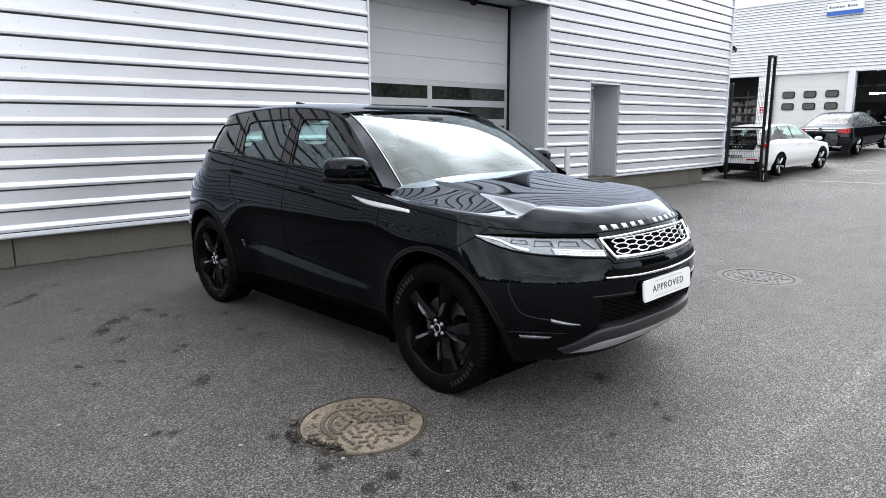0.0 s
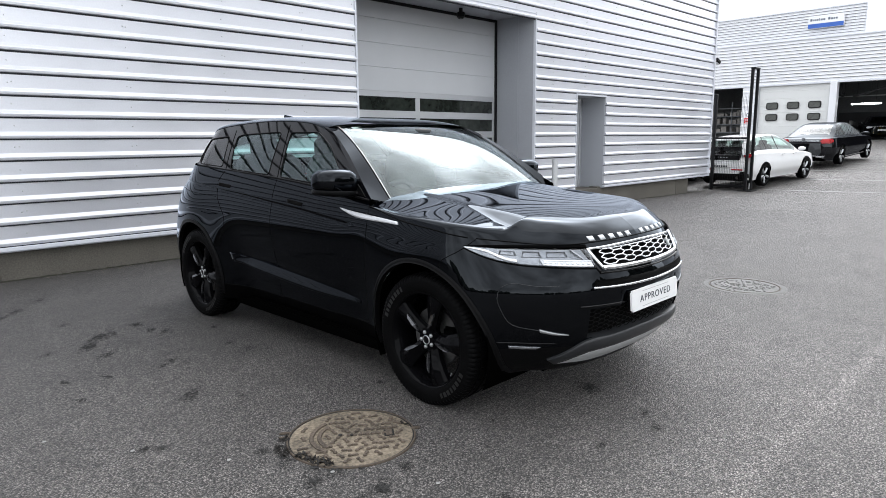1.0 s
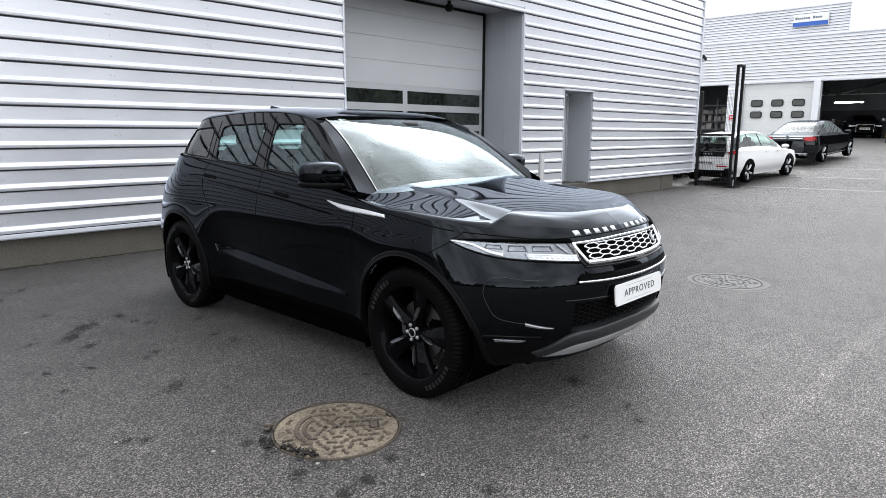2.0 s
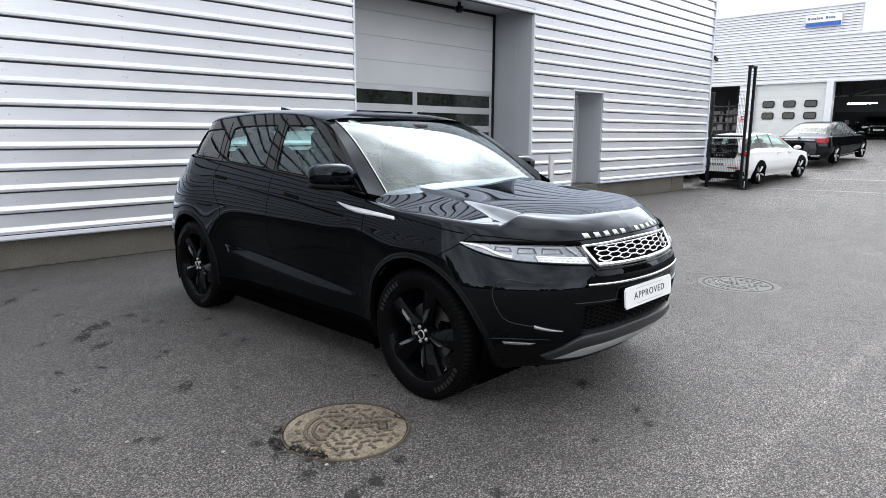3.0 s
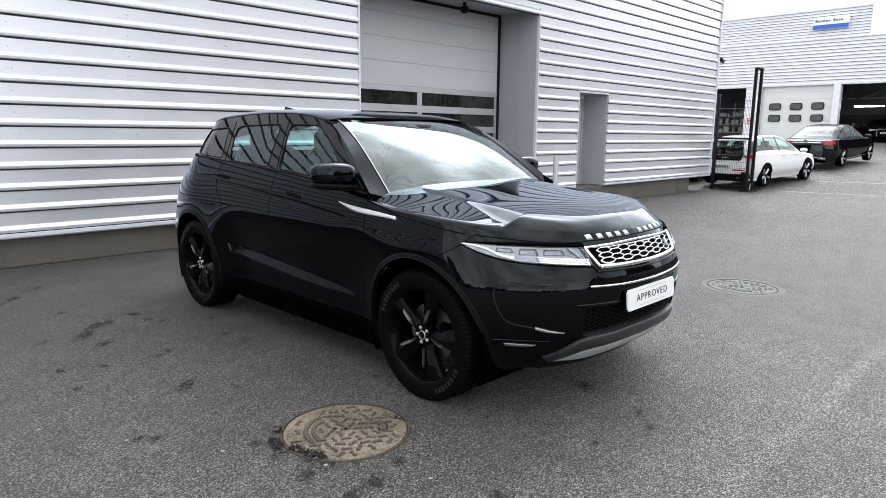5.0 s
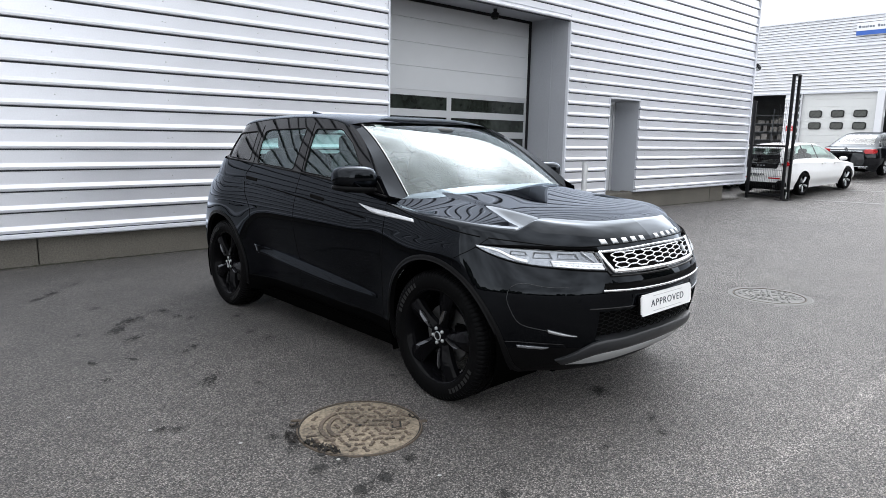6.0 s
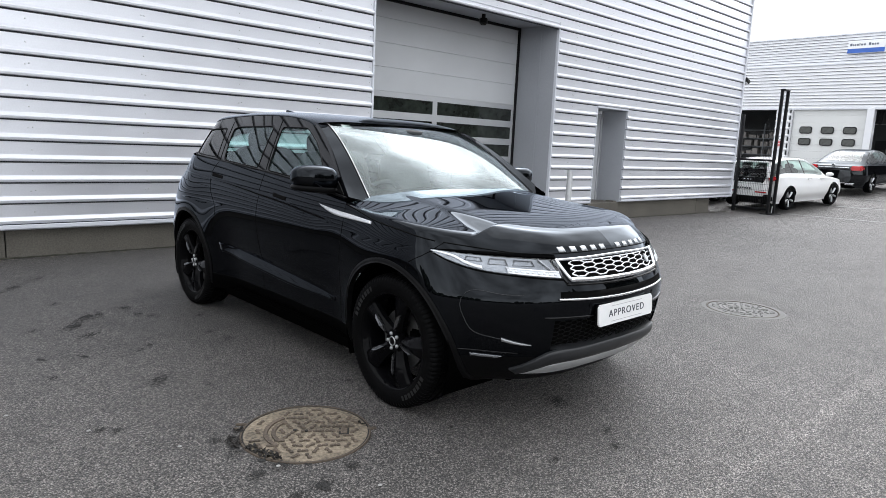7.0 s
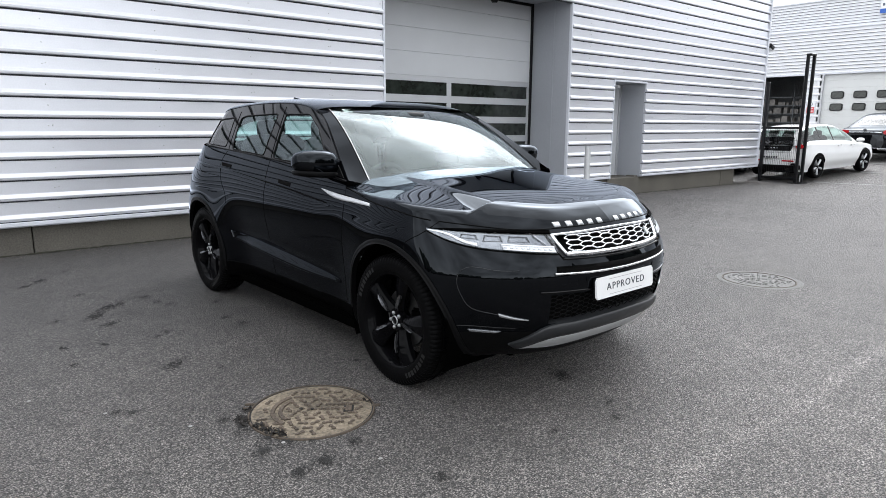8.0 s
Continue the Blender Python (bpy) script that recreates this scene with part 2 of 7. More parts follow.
# parking lines painted across the yard
for i, (x, y0, y1, s) in enumerate([(19.75, 2.0, 6.1, .14), (22.5, 2.0, 5.9, .13), (25.0, 2.0, 6.4, .13), (27.6, 2.0, 5.9, .12), (30.8, 2.0, 6.0, .1)]):
    n = 14
    vs = []
    for k in range(n + 1):
        y = y0 + (y1 - y0) * k / n
        xx = x - (y - 6) * 0.17
        for e in (-.06, .06):
            vs.append((xx + e + random.uniform(-.008, .008), y, ground_z(xx + e) + 0.006))
    fs = [(2 * k, 2 * k + 1, 2 * k + 3, 2 * k + 2) for k in range(n)]
    ob = put("parking_line", mesh_of("parking_line", vs, fs, M_LINE))
    tagged(ob, "worn white painted parking bay line on asphalt", "road marking", "parking bay lines", "structure")

# ---------------- main building ----------------
PITCH, Z0 = 0.2215, 0.375
WY = 7.35
GAR = (6.24, 10.56, 3.79)
REC = (12.03, 13.17, 2.32)
XW0, XW1, ROWS = -16.0, 18.78, 24
ZTOP = Z0 + ROWS * PITCH

wall = thing("wall_north", None, "white ribbed steel-clad workshop wall on a concrete plinth", "wall", kind="structure")


def wall_core():
    bm = bmesh.new()
    y0, y1 = WY + 0.03, WY + 0.28
    for x0, x1, z0, z1 in ((XW0, GAR[0] - .02, 0.30, ZTOP), (GAR[0] - .02, GAR[1] + .02, GAR[2] + .02, ZTOP), (GAR[1] + .02, REC[0] - .02, 0.30, ZTOP),
                           (REC[0] - .02, REC[1] + .02, REC[2] + .02, ZTOP), (REC[1] + .02, XW1 - .02, 0.30, ZTOP)):
        box_bm(x0, x1, y0, y1, z0, z1, bm=bm)
    box_bm(XW1 - .27, XW1 - .02, y1, y1 + 9, 0.3, ZTOP, bm=bm)
    part("wall_core", bm, M_TRIM, wall)


wall_core()
PLANK = [(0.045, 0.0), (0.045, 0.0165), (-0.022, 0.0165), (-0.028, 0.024), (-0.030, 0.046), (-0.026, 0.056), (-0.012, 0.070), (-0.003, 0.080), (0.0, 0.088),
         (0.0, PITCH - 0.002), (0.045, PITCH)]
plank_mesh, strip_mesh = {}, {}
# strip added in each groove; its colour makes the joint read dark
M_JOINTS = mat("dark_joint_seal", (0.060, 0.063, 0.070), 0.8, 0, 0.3, 3, 60, spec=.2)


def plank(x0, x1, row):
    ln = round(x1 - x0, 3)
    if ln not in plank_mesh:
        vs, fs = extrude_profile(PLANK, ln)
        plank_mesh[ln] = mesh_of("cladding_plank", vs, fs, M_CLAD)
        bm = box_bm(0, ln, 0.003, 0.042, 0.001, 0.0155)
        strip_mesh[ln] = bpy.data.meshes.new("joint_seal")
        bm.to_mesh(strip_mesh[ln])
        bm.free()
        strip_mesh[ln].materials.append(M_JOINTS)
    put("cladding_plank", plank_mesh[ln], wall, m=pose(x0, WY, Z0 - 0.017 + row * PITCH))
    put("joint_seal", strip_mesh[ln], wall, m=pose(x0, WY, Z0 - 0.017 + row * PITCH))


for r in range(ROWS):
    zc = Z0 + (r + .5) * PITCH
    cuts = [XW0]
    if zc < GAR[2]:
        cuts += [GAR[0] - .035, GAR[1] + .03]
    if zc < REC[2]:
        cuts += [REC[0] - .03, REC[1] + .01]
    cuts.append(XW1)
    for a, b in zip(cuts[::2], cuts[1::2]):
        plank(a, b, r)


def rivets():
    bm = bmesh.new()
    for xc in [XW0 + .24 + 1.17 * i for i in range(30)]:
        if GAR[0] - .2 < xc < GAR[1] + .1:
            zmin = GAR[2]
        elif REC[0] - .1 < xc < REC[1] + .1:
            zmin = REC[2]
        else:
            zmin = 0
        for r in range(ROWS):
            z = Z0 + r * PITCH + .13
            if z < zmin:
                continue
            for dx in ((0,) if (r * 7 + int(xc * 3)) % 3 else (-.02, .02)):
                bmesh.ops.create_icosphere(bm, subdivisions=1, radius=0.0085,
                                           matrix=Matrix.Translation((xc + dx + random.uniform(-.006, .006), WY - .001, z + random.uniform(-.01, .01))))
    for r in range(16):
        for xr in (GAR[0] - .075,):
            bmesh.ops.create_icosphere(bm, subdivisions=1, radius=0.009, matrix=Matrix.Translation((xr, WY - .002, Z0 + r * PITCH + .13)))
    tagged(part("rivets", bm, M_GALV, wall, "small steel rivet heads"), kind="stuff")


rivets()
# drip flashing under the lowest plank, corner trim, opening trims
part("drip_flashing", box_bm(XW0, GAR[0] - .03, WY - .035, WY + .03, 0.318, 0.362, 0.004), M_TRIM, wall)
part("drip_flashing", box_bm(GAR[1] + .03, REC[0] - .03, WY - .035, WY + .03, 0.318, 0.362, 0.004), M_TRIM, wall)
part("drip_flashing", box_bm(REC[1], XW1, WY - .035, WY + .03, 0.318, 0.362, 0.004), M_TRIM, wall)
part("corner_trim", box_bm(XW1 - .02, XW1 + .045, WY - .037, WY + .08, 0.318, ZTOP, 0.006), M_TRIM, wall)
part("opening_trim", box_bm(GAR[0] - .032, GAR[0], WY - .02, WY + .05, 0.318, GAR[2] + .03, 0.004), M_TRIM, wall)
part("opening_trim", box_bm(GAR[1], GAR[1] + .03, WY - .012, WY + .05, 0.318, GAR[2] + .03, 0.004), M_TRIM, wall)
part("opening_trim", box_bm(GAR[0], GAR[1], WY - .012, WY + .05, GAR[2] - .005, GAR[2] + .012, 0.004), M_TRIM, wall)
part("opening_trim", box_bm(REC[0] - .028, REC[0], WY - .015, WY + .05, 0.30, REC[2] + .04, 0.004), M_TRIM, wall)
part("opening_trim", box_bm(REC[0], REC[1] + .01, WY - .02, WY + .05, REC[2], REC[2] + .04, 0.004), M_TRIM, wall)
part("parapet_cap", box_bm(XW0 - .05, XW1 + .08, WY - .07, WY + .35, ZTOP, ZTOP + .09, 0.008), M_TRIM, wall)

plinth = thing("plinth", None, "weathered concrete plinth under the steel cladding", "plinth", kind="structure")


def plinth_blocks():
    y0, y1 = WY + .085, WY + .3
    x = XW0
    for x1 in (-11.6, -7.2, -2.8, 1.52, GAR[0] - .0):
        part("plinth_block", box_bm(x, x1 - .012, y0, y1, -0.3, 0.325, 0.006), M_CONC, plinth)
        x = x1
    for x0, x1 in ((GAR[1], REC[0] + .05), (REC[1] - .12, 16.98), (17.0, 17.72)):
        part("plinth_block", box_bm(x0, x1, y0, y1, -0.4, 0.325, 0.006), M_CONC, plinth)
    part("plinth_block", box_bm(17.44, 17.71, y1 + .01, WY + 9, -0.4, 0.325, 0.006), M_CONC, plinth)
    part("overhang_soffit", box_bm(17.73, XW1 - .02, WY + .03, WY + 9, 0.318, 0.335), M_TRIM, plinth, "grey steel soffit under the overhanging corner")


plinth_blocks()
# roof slab closes the building; plain back walls out of sight
part_roof = part("roof_main", box_bm(XW0, XW1 - .05, WY + .2, WY + 16, ZTOP - .25, ZTOP - .05), M_TRIM)
tagged(part_roof, "flat grey workshop roof behind the parapet", "roof", kind="structure")

# garage recess and its sectional door
DY = 8.35
rec = thing("garage_reveal", None, "plain grey steel lining of the vehicle entrance", "door surround", kind="structure")
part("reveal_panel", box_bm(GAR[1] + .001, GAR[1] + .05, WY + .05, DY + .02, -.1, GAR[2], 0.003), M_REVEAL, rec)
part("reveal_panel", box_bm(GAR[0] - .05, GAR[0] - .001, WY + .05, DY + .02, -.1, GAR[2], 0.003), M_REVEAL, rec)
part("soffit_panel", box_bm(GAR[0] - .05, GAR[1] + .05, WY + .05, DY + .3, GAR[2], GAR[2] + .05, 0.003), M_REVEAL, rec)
part("seam_strip", box_bm(GAR[1] - .006, GAR[1] + .0, WY + .42, WY + .46, 0, GAR[2] - .01), M_REVEAL, rec)
part("rubber_seal", box_bm(GAR[1] - .05, GAR[1] + .0, DY - .03, DY + .01, 0, GAR[2]), M_BLACKSTEEL, rec)
part("rubber_seal", box_bm(GAR[0], GAR[0] + .05, DY - .03, DY + .01, 0, GAR[2]), M_BLACKSTEEL, rec)
part("rubber_seal", box_bm(GAR[0], GAR[1], DY - .03, DY + .01, GAR[2] - .05, GAR[2]), M_BLACKSTEEL, rec)

gdoor = thing("door_garage", None, "closed grey sectional garage door with long window rows", "garage door", kind="structure")
DX0, DX1 = GAR[0] + .01, GAR[1] - .01
for k in range(4):
    z0 = 2.27 + k * 0.40
    part("panel", box_bm(DX0, DX1, DY, DY + .05, z0 + .002, min(z0 + .398, GAR[2] - .01), 0.002), M_DOORP, gdoor)
for k in range(6):
    z1 = 2.27 - k * 0.36
    z0 = z1 - .36
    g0, g1 = z0 + .03, z1 - .095
    if k < 5:
        for a, b in ((DX0, DX1),):
            part("window_rail", box_bm(a, b, DY - .004, DY + .05, g1, z1 - .0005), M_ALU, gdoor)
            part("window_rail", box_bm(a, b, DY - .004, DY + .05, z0 + .0005, g0), M_ALU, gdoor)
        for a, b in ((DX0, DX0 + .1), (8.31, 8.42), (DX1 - .1, DX1)):
            part("window_stile", box_bm(a, b, DY - .002, DY + .05, g0, g1, 0.003), M_ALU, gdoor)
        for a, b in ((DX0 + .1, 8.31), (8.42, DX1 - .1)):
            part("pane", box_bm(a, b, DY + .012, DY + .03, g0, g1), M_DARKPANE, gdoor)
            part("pane_gasket", box_bm(a, b, DY + .0, DY + .014, g1 - .012, g1), M_BLACKSTEEL, gdoor)
    else:
        part("panel", box_bm(DX0, DX1, DY, DY + .05, -.05, z1 - .004, 0.006), M_DOORP, gdoor)

# lamp under the soffit
lamp = thing("soffit_lamp", pose(9.1, 7.95, GAR[2]), "small black lamp hanging under the entrance soffit", "lamp")
part("bracket", cyl_bm(.035, -.07, 0, 12), M_BLACKSTEEL, lamp)
part("lamp_head", cyl_bm(.075, -.17, -.07, 16, .012), M_BLACKSTEEL, lamp)
part("lens", cyl_bm(.05, -.19, -.168, 14, .006), M_DARKPANE, lamp)

# recessed side door
rd = thing("door_side", None, "grey steel service door set back in a lined recess", "door", kind="structure")
RY = 8.0
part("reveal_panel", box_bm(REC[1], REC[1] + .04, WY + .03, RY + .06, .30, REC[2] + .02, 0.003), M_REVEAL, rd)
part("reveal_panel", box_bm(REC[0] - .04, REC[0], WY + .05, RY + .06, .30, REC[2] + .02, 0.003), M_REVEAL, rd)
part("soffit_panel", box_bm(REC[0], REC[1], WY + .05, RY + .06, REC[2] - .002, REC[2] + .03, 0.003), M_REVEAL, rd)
part("threshold", box_bm(REC[0] - .02, REC[1] + .02, WY + .05, RY + .06, -.1, .30, 0.008), M_CONC, rd)
part("door_leaf", box_bm(REC[0] + .06, REC[1] - .06, RY, RY + .05, .30, REC[2] - .06, 0.004), M_DOORP, rd)
part("door_frame", box_bm(REC[0], REC[0] + .06, RY - .03, RY + .05, .30, REC[2], 0.004), M_ALU, rd)
part("door_frame", box_bm(REC[1] - .06, REC[1], RY - .03, RY + .05, .30, REC[2], 0.004), M_ALU, rd)
part("hinge", cyl_bm(.012, 2.0, 2.1, 10), M_GALV, rd, m=pose(REC[0] + .06, RY - .035, 0))
part("hinge", cyl_bm(.012, .7, .8, 10), M_GALV, rd, m=pose(REC[0] + .06, RY - .035, 0))


def bollard():
    ob = thing("bollard", pose(10.58, 6.85, ground_z(10.6)), "short pale galvanised bollard with a slanted top", "bollard")
    bm = cyl_bm(.057, 0, 1.06, 24)
    for v in bm.verts:
        if v.co.z > .5:
            v.co.z -= .05 * (v.co.x / .057) + .02
    part("tube", bm, M_GALV, ob, smooth=False)
    part("base_plate", box_bm(-.1, .1, -.1, .1, 0, .012, .003), M_GALV, ob)


bollard()


# ---------------- sliding gate posts and mesh ----------------
def gate():
    ob = thing("gate", None, "black steel gate frame with twin guide posts and wire mesh", "gate")
    gz = ground_z(19.2)
    for dx, dy, w in ((0, 0, .07), (.26, -.05, .07)):
        part("guide_post", box_bm(19.10 + dx - w / 2, 19.10 + dx + w / 2, 6.36 + dy, 6.36 + dy + .075, gz, 3.28, .008), M_BLACKSTEEL, ob)
    part("top_tie", box_bm(19.06, 19.40, 6.305, 6.44, 3.255, 3.30, .008), M_BLACKSTEEL, ob)
    part("foot_plate", box_bm(18.98, 19.5, 6.18, 6.56, gz, gz + .02, .004), M_BLACKSTEEL, ob)
    part("latch_box", box_bm(19.26, 19.30, 6.345, 6.36, gz + .04, gz + .22, .004), M_GALV, ob, "pale steel latch plate")
    part("guide_post", box_bm(19.12, 19.20, 7.34, 7.42, gz, 2.62, .008), M_BLACKSTEEL, ob)
    for z in (gz + .10, 1.35):
        part("rail", box_bm(19.13, 19.18, 6.46, 7.34, z, z + .06, .006), M_BLACKSTEEL, ob)
    bm = bmesh.new()
    for i in range(18):
        y = 6.49 + i * .048
        box_bm(19.152, 19.157, y, y + .005, gz + .15, 1.36, bm=bm)
    for j in range(8):
        z = gz + .3 + j * .17
        box_bm(19.150, 19.156, 6.46, 7.34, z, z + .006, bm=bm)
    tagged(part("wire_mesh", bm, M_BLACKSTEEL, ob, "welded black wire mesh"), kind="stuff")
    bm = bmesh.new()
    for i in range(6):
        y = 6.50 + i * .04
        box_bm(19.16, 19.165, y, y + .005, 1.4, 2.55, bm=bm)
    part("wire_mesh", bm, M_BLACKSTEEL, ob)
    return ob


gate()


# ---------------- far workshop ----------------
FX = 41.0
FZ = 1.15
far = thing("wall_far", None, "white ribbed facade of a second workshop across the yard", "wall", kind="structure")


def far_plank(y0, y1, z, h, x, name="cladding_plank"):
    vs, fs = extrude_profile([(0.10, 0), (-.03, 0.004), (-.03, h * .22), (0, h * .34), (0, h - .004), (0.10, h - .004)], y1 - y0)
    me = mesh_of(name, [(dd, -xx, zz) for xx, dd, zz in vs], fs, M_FARCLAD)
    put(name, me, far, m=pose(x, y1, z))
    if h < .39:
        part("joint_seal", box_bm(x - .034, x + .02, y0, y1, z, z + .012), M_JOINTS, far)


for k in range(13):
    far_plank(-12, 26, 4.36 + k * .18, .18, FX)
for k in range(13):
    far_plank(9.02, 26, 6.36 + k * .152, .152, FX + .55)
for k in range(8):
    for y0, y1 in ((14.12, 14.95), (-12, -1.2)):
        far_plank(y0, y1, FZ + k * .4, .4, FX)
bm = box_bm(FX + .1, FX + .35, -12, 26, 4.36, 6.70)
box_bm(FX + .65, FX + .9, 9.02, 26, 6.3, 8.34, bm=bm)
box_bm(FX + .65, FX + 22, 9.02, 9.25, 6.3, 8.34, bm=bm)
box_bm(FX + .1, FX + .35, 14.12, 14.95, FZ, 4.36, bm=bm)
part("wall_core", bm, M_FARCLAD, far)
part("pier", box_bm(FX - .12, FX + .3, 9.92, 10.27, FZ - .1, 4.34, .01), M_FARCLAD, far)
part("pier", box_bm(FX + .0, FX + .3, 14.12 - .02, 14.12 + .1, FZ - .1, 4.34, .01), M_FARCLAD, far)
part("lintel", box_bm(FX - .05, FX + .3, -12, 26, 4.28, 4.37, .01), M_TRIM, far)
part("parapet_cap", box_bm(FX - .06, FX + .7, -12, 26, 6.70, 6.78, .01), M_TRIM, far)
part("end_return", box_bm(FX + .50, FX + 22, 8.985, 9.018, 6.3, 8.36), M_TRIM, far)
part("parapet_cap", box_bm(FX + .48, FX + .95, 8.98, 26, 8.34, 8.42, .01), M_TRIM, far)
# curved rooflight behind the low parapet
n = 14
vs = []
for i in range(n + 1):
    a = math.pi * i / n
    for x in (FX + 1.2, FX + 20):
        vs.append((x, 5.2 - 3.4 * math.cos(a), 6.3 + 1.5 * math.sin(a)))
fs = [(2 * i, 2 * i + 1, 2 * i + 3, 2 * i + 2) for i in range(n)] + [tuple(range(0, 2 * n + 2, 2))]
put("rooflight", mesh_of("rooflight", vs, fs, M_FARCLAD, True), far, "pale curved rooflight")

def rounded_plate(name, hy, hz, r, depth, material):
    """A flat plate with rounded corners, facing -x."""
    ring = []
    for cy, cz, a0 in ((hy - r, hz - r, 0), (-hy + r, hz - r, 90), (-hy + r, -hz + r, 180), (hy - r, -hz + r, 270)):
        for k in range(6):
            a = radians(a0 + 18 * k)
            ring.append((cy + r * math.cos(a), cz + r * math.sin(a)))
    m = len(ring)
    vs = [(0, y, z) for y, z in ring] + [(depth, y, z) for y, z in ring]
    fs = [tuple(range(m))[::-1], tuple(range(m, 2 * m))] + [(i, (i + 1) % m, m + (i + 1) % m, m + i) for i in range(m)]
    return mesh_of(name, vs, fs, material)


fdoor = thing("door_far", None, "closed white sectional door with two rows of small windows", "garage door", kind="structure")
for k in range(8):
    part("panel", box_bm(FX + .12, FX + .18, 10.29, 14.08, FZ + k * .4 + .002, FZ + k * .4 + .398, .002), M_WHITEPAN, fdoor)
for yc in (13.27, 12.14, 11.02):
    for zc in (3.15, 2.49):
        fr = put("window_frame", rounded_plate("window_frame", .330, .200, .12, .05, M_BLACKSTEEL), fdoor, m=pose(FX + .065, yc, zc))
        put("pane", rounded_plate("pane", .285, .155, .09, .02, M_DARKPANE), fr, m=pose(-.014, 0, 0))
part("backing", box_bm(FX + .20, FX + .24, 10.29, 14.08, FZ, 4.3), M_DARK, fdoor)
part("jamb", box_bm(FX - .02, FX + .2, 14.02, 14.12, FZ, 4.3, .006), M_ALU, fdoor)
part("jamb", box_bm(FX - .02, FX + .2, 10.25, 10.31, FZ, 4.3, .006), M_ALU, fdoor)


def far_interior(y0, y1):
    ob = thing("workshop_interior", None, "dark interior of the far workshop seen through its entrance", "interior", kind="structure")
    # walls and ceiling coloured dark to give the shade inside
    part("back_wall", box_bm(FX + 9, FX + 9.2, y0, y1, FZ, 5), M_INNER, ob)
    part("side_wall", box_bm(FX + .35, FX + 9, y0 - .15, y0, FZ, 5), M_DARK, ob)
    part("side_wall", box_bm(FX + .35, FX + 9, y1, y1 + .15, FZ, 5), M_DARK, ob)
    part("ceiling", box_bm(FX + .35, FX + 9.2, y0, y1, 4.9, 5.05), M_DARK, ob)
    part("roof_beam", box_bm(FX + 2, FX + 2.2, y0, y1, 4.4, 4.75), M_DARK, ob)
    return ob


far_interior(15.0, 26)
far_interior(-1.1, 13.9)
for (yy, xx, zz, ln) in ((9.40, FX + 4, 3.24, 1.5),):
    tb = thing("tube_lamp", pose(xx, yy, zz), "lit white fluorescent tube lamp in the far workshop", "lamp")
    part("tube", box_bm(-.04, .04, -ln / 2, ln / 2, -.04, .04, .02), M_TUBE, tb)
    part("housing", box_bm(-.06, .06, -ln / 2 - .03, ln / 2 + .03, .045, .10, .006), M_DARK, tb)
    part("suspension_rod", box_bm(-.01, .01, -.5, -.48, .10, 1.54), M_DARK, tb)
    part("suspension_rod", box_bm(-.01, .01, .48, .5, .10, 1.54), M_DARK, tb)


def shelf_rack():
    ob = thing("storage_rack", pose(FX + 2.2, 17.0, FZ), "grey steel rack with boxes and tools in the far workshop", "shelf")
    M_RK = mat("rack_steel", (.10, .11, .12), .6, 0, .2)
    for z in (.5, 1.0, 1.5, 2.0):
        part("shelf", box_bm(-.3, .3, -2.2, 2.2, z, z + .04, .004), M_RK, ob)
    for y in (-2.2, -.75, .75, 2.15):
        part("upright", box_bm(-.32, -.27, y, y + .05, 0, 2.4, .004), M_RK, ob)
    rr = random.Random(5)
    M_BX = mat("stored_boxes", (.16, .15, .14), .7, 0, .5, 3, 10, per_object=.8)
    for z in (.54, 1.04, 1.54):
        y = -2.0
        while y < 1.8:
            w = rr.uniform(.15, .45)
            part("stored_box", box_bm(-.22, .2, y, y + w, z, z + rr.uniform(.15, .38), .006), M_BX, ob)
            y += w + rr.uniform(.03, .25)


shelf_rack()


def sign():
    ob = thing("fascia_sign", None, "white fascia sign with a blue band on the far workshop", "sign")
    part("board", box_bm(FX + .30, FX + .5, 10.00, 11.76, 7.32, 7.96, .01), M_SIGNW, ob)
    part("blue_band", box_bm(FX + .285, FX + .30, 10.00, 11.76, 7.32, 7.55), M_SIGNB, ob)
    x = 11.66
    for i, w in enumerate((.10, .04, .07, .09, .04, .10, .09, 0, .10, .09, .07, .09)):
        if w:
            part("lettering_bar", box_bm(FX + .288, FX + .30, x - w, x, 7.70, 7.70 + (.13 if i in (0, 8, 4) else .095)), M_SIGNG, ob)
        x -= (w or .08) + .035


sign()


def warning_sign():
    ob = thing("warning_sign", pose(FX - .04, 14.55, 2.5), "small red and white safety notice on a cladding pier", "sign")
    part("plate", box_bm(-.01, 0.005, -.22, .22, -.35, .35, .003), M_SIGNW, ob)
    part("red_field", box_bm(-.014, -.009, -.2, .2, -.32, .0), M_RED, ob)
    for k in range(3):
        part("lettering_bar", box_bm(-.018, -.013, -.15, .15, -.27 + k * .09, -.24 + k * .09), M_SIGNW, ob)
    part("symbol_ring", cyl_bm(.11, -.004, .004, 20), M_SIGNG, ob, m=pose(-.012, 0, .17, 0, 90, 0))
    part("symbol_disc", cyl_bm(.085, -.006, .006, 20), M_SIGNW, ob, m=pose(-.0125, 0, .17, 0, 90, 0))


warning_sign()


def corner_lamp():
    ob = thing("wall_lamp", pose(XW1 + .045, WY + .06, 3.62), "small dark floodlight on the workshop corner", "lamp")
    part("arm", box_bm(0, .16, -.02, .02, -.02, .02, .004), M_BLACKSTEEL, ob)
    part("lamp_head", box_bm(.12, .36, -.10, .08, -.07, .06, .03, 2), M_BLACKSTEEL, ob, m=pose(0, 0, 0, 0, 18, 0))
    part("lens", box_bm(.14, .34, -.08, .06, -.078, -.068, .004), M_GALV, ob, m=pose(0, 0, 0, 0, 18, 0))


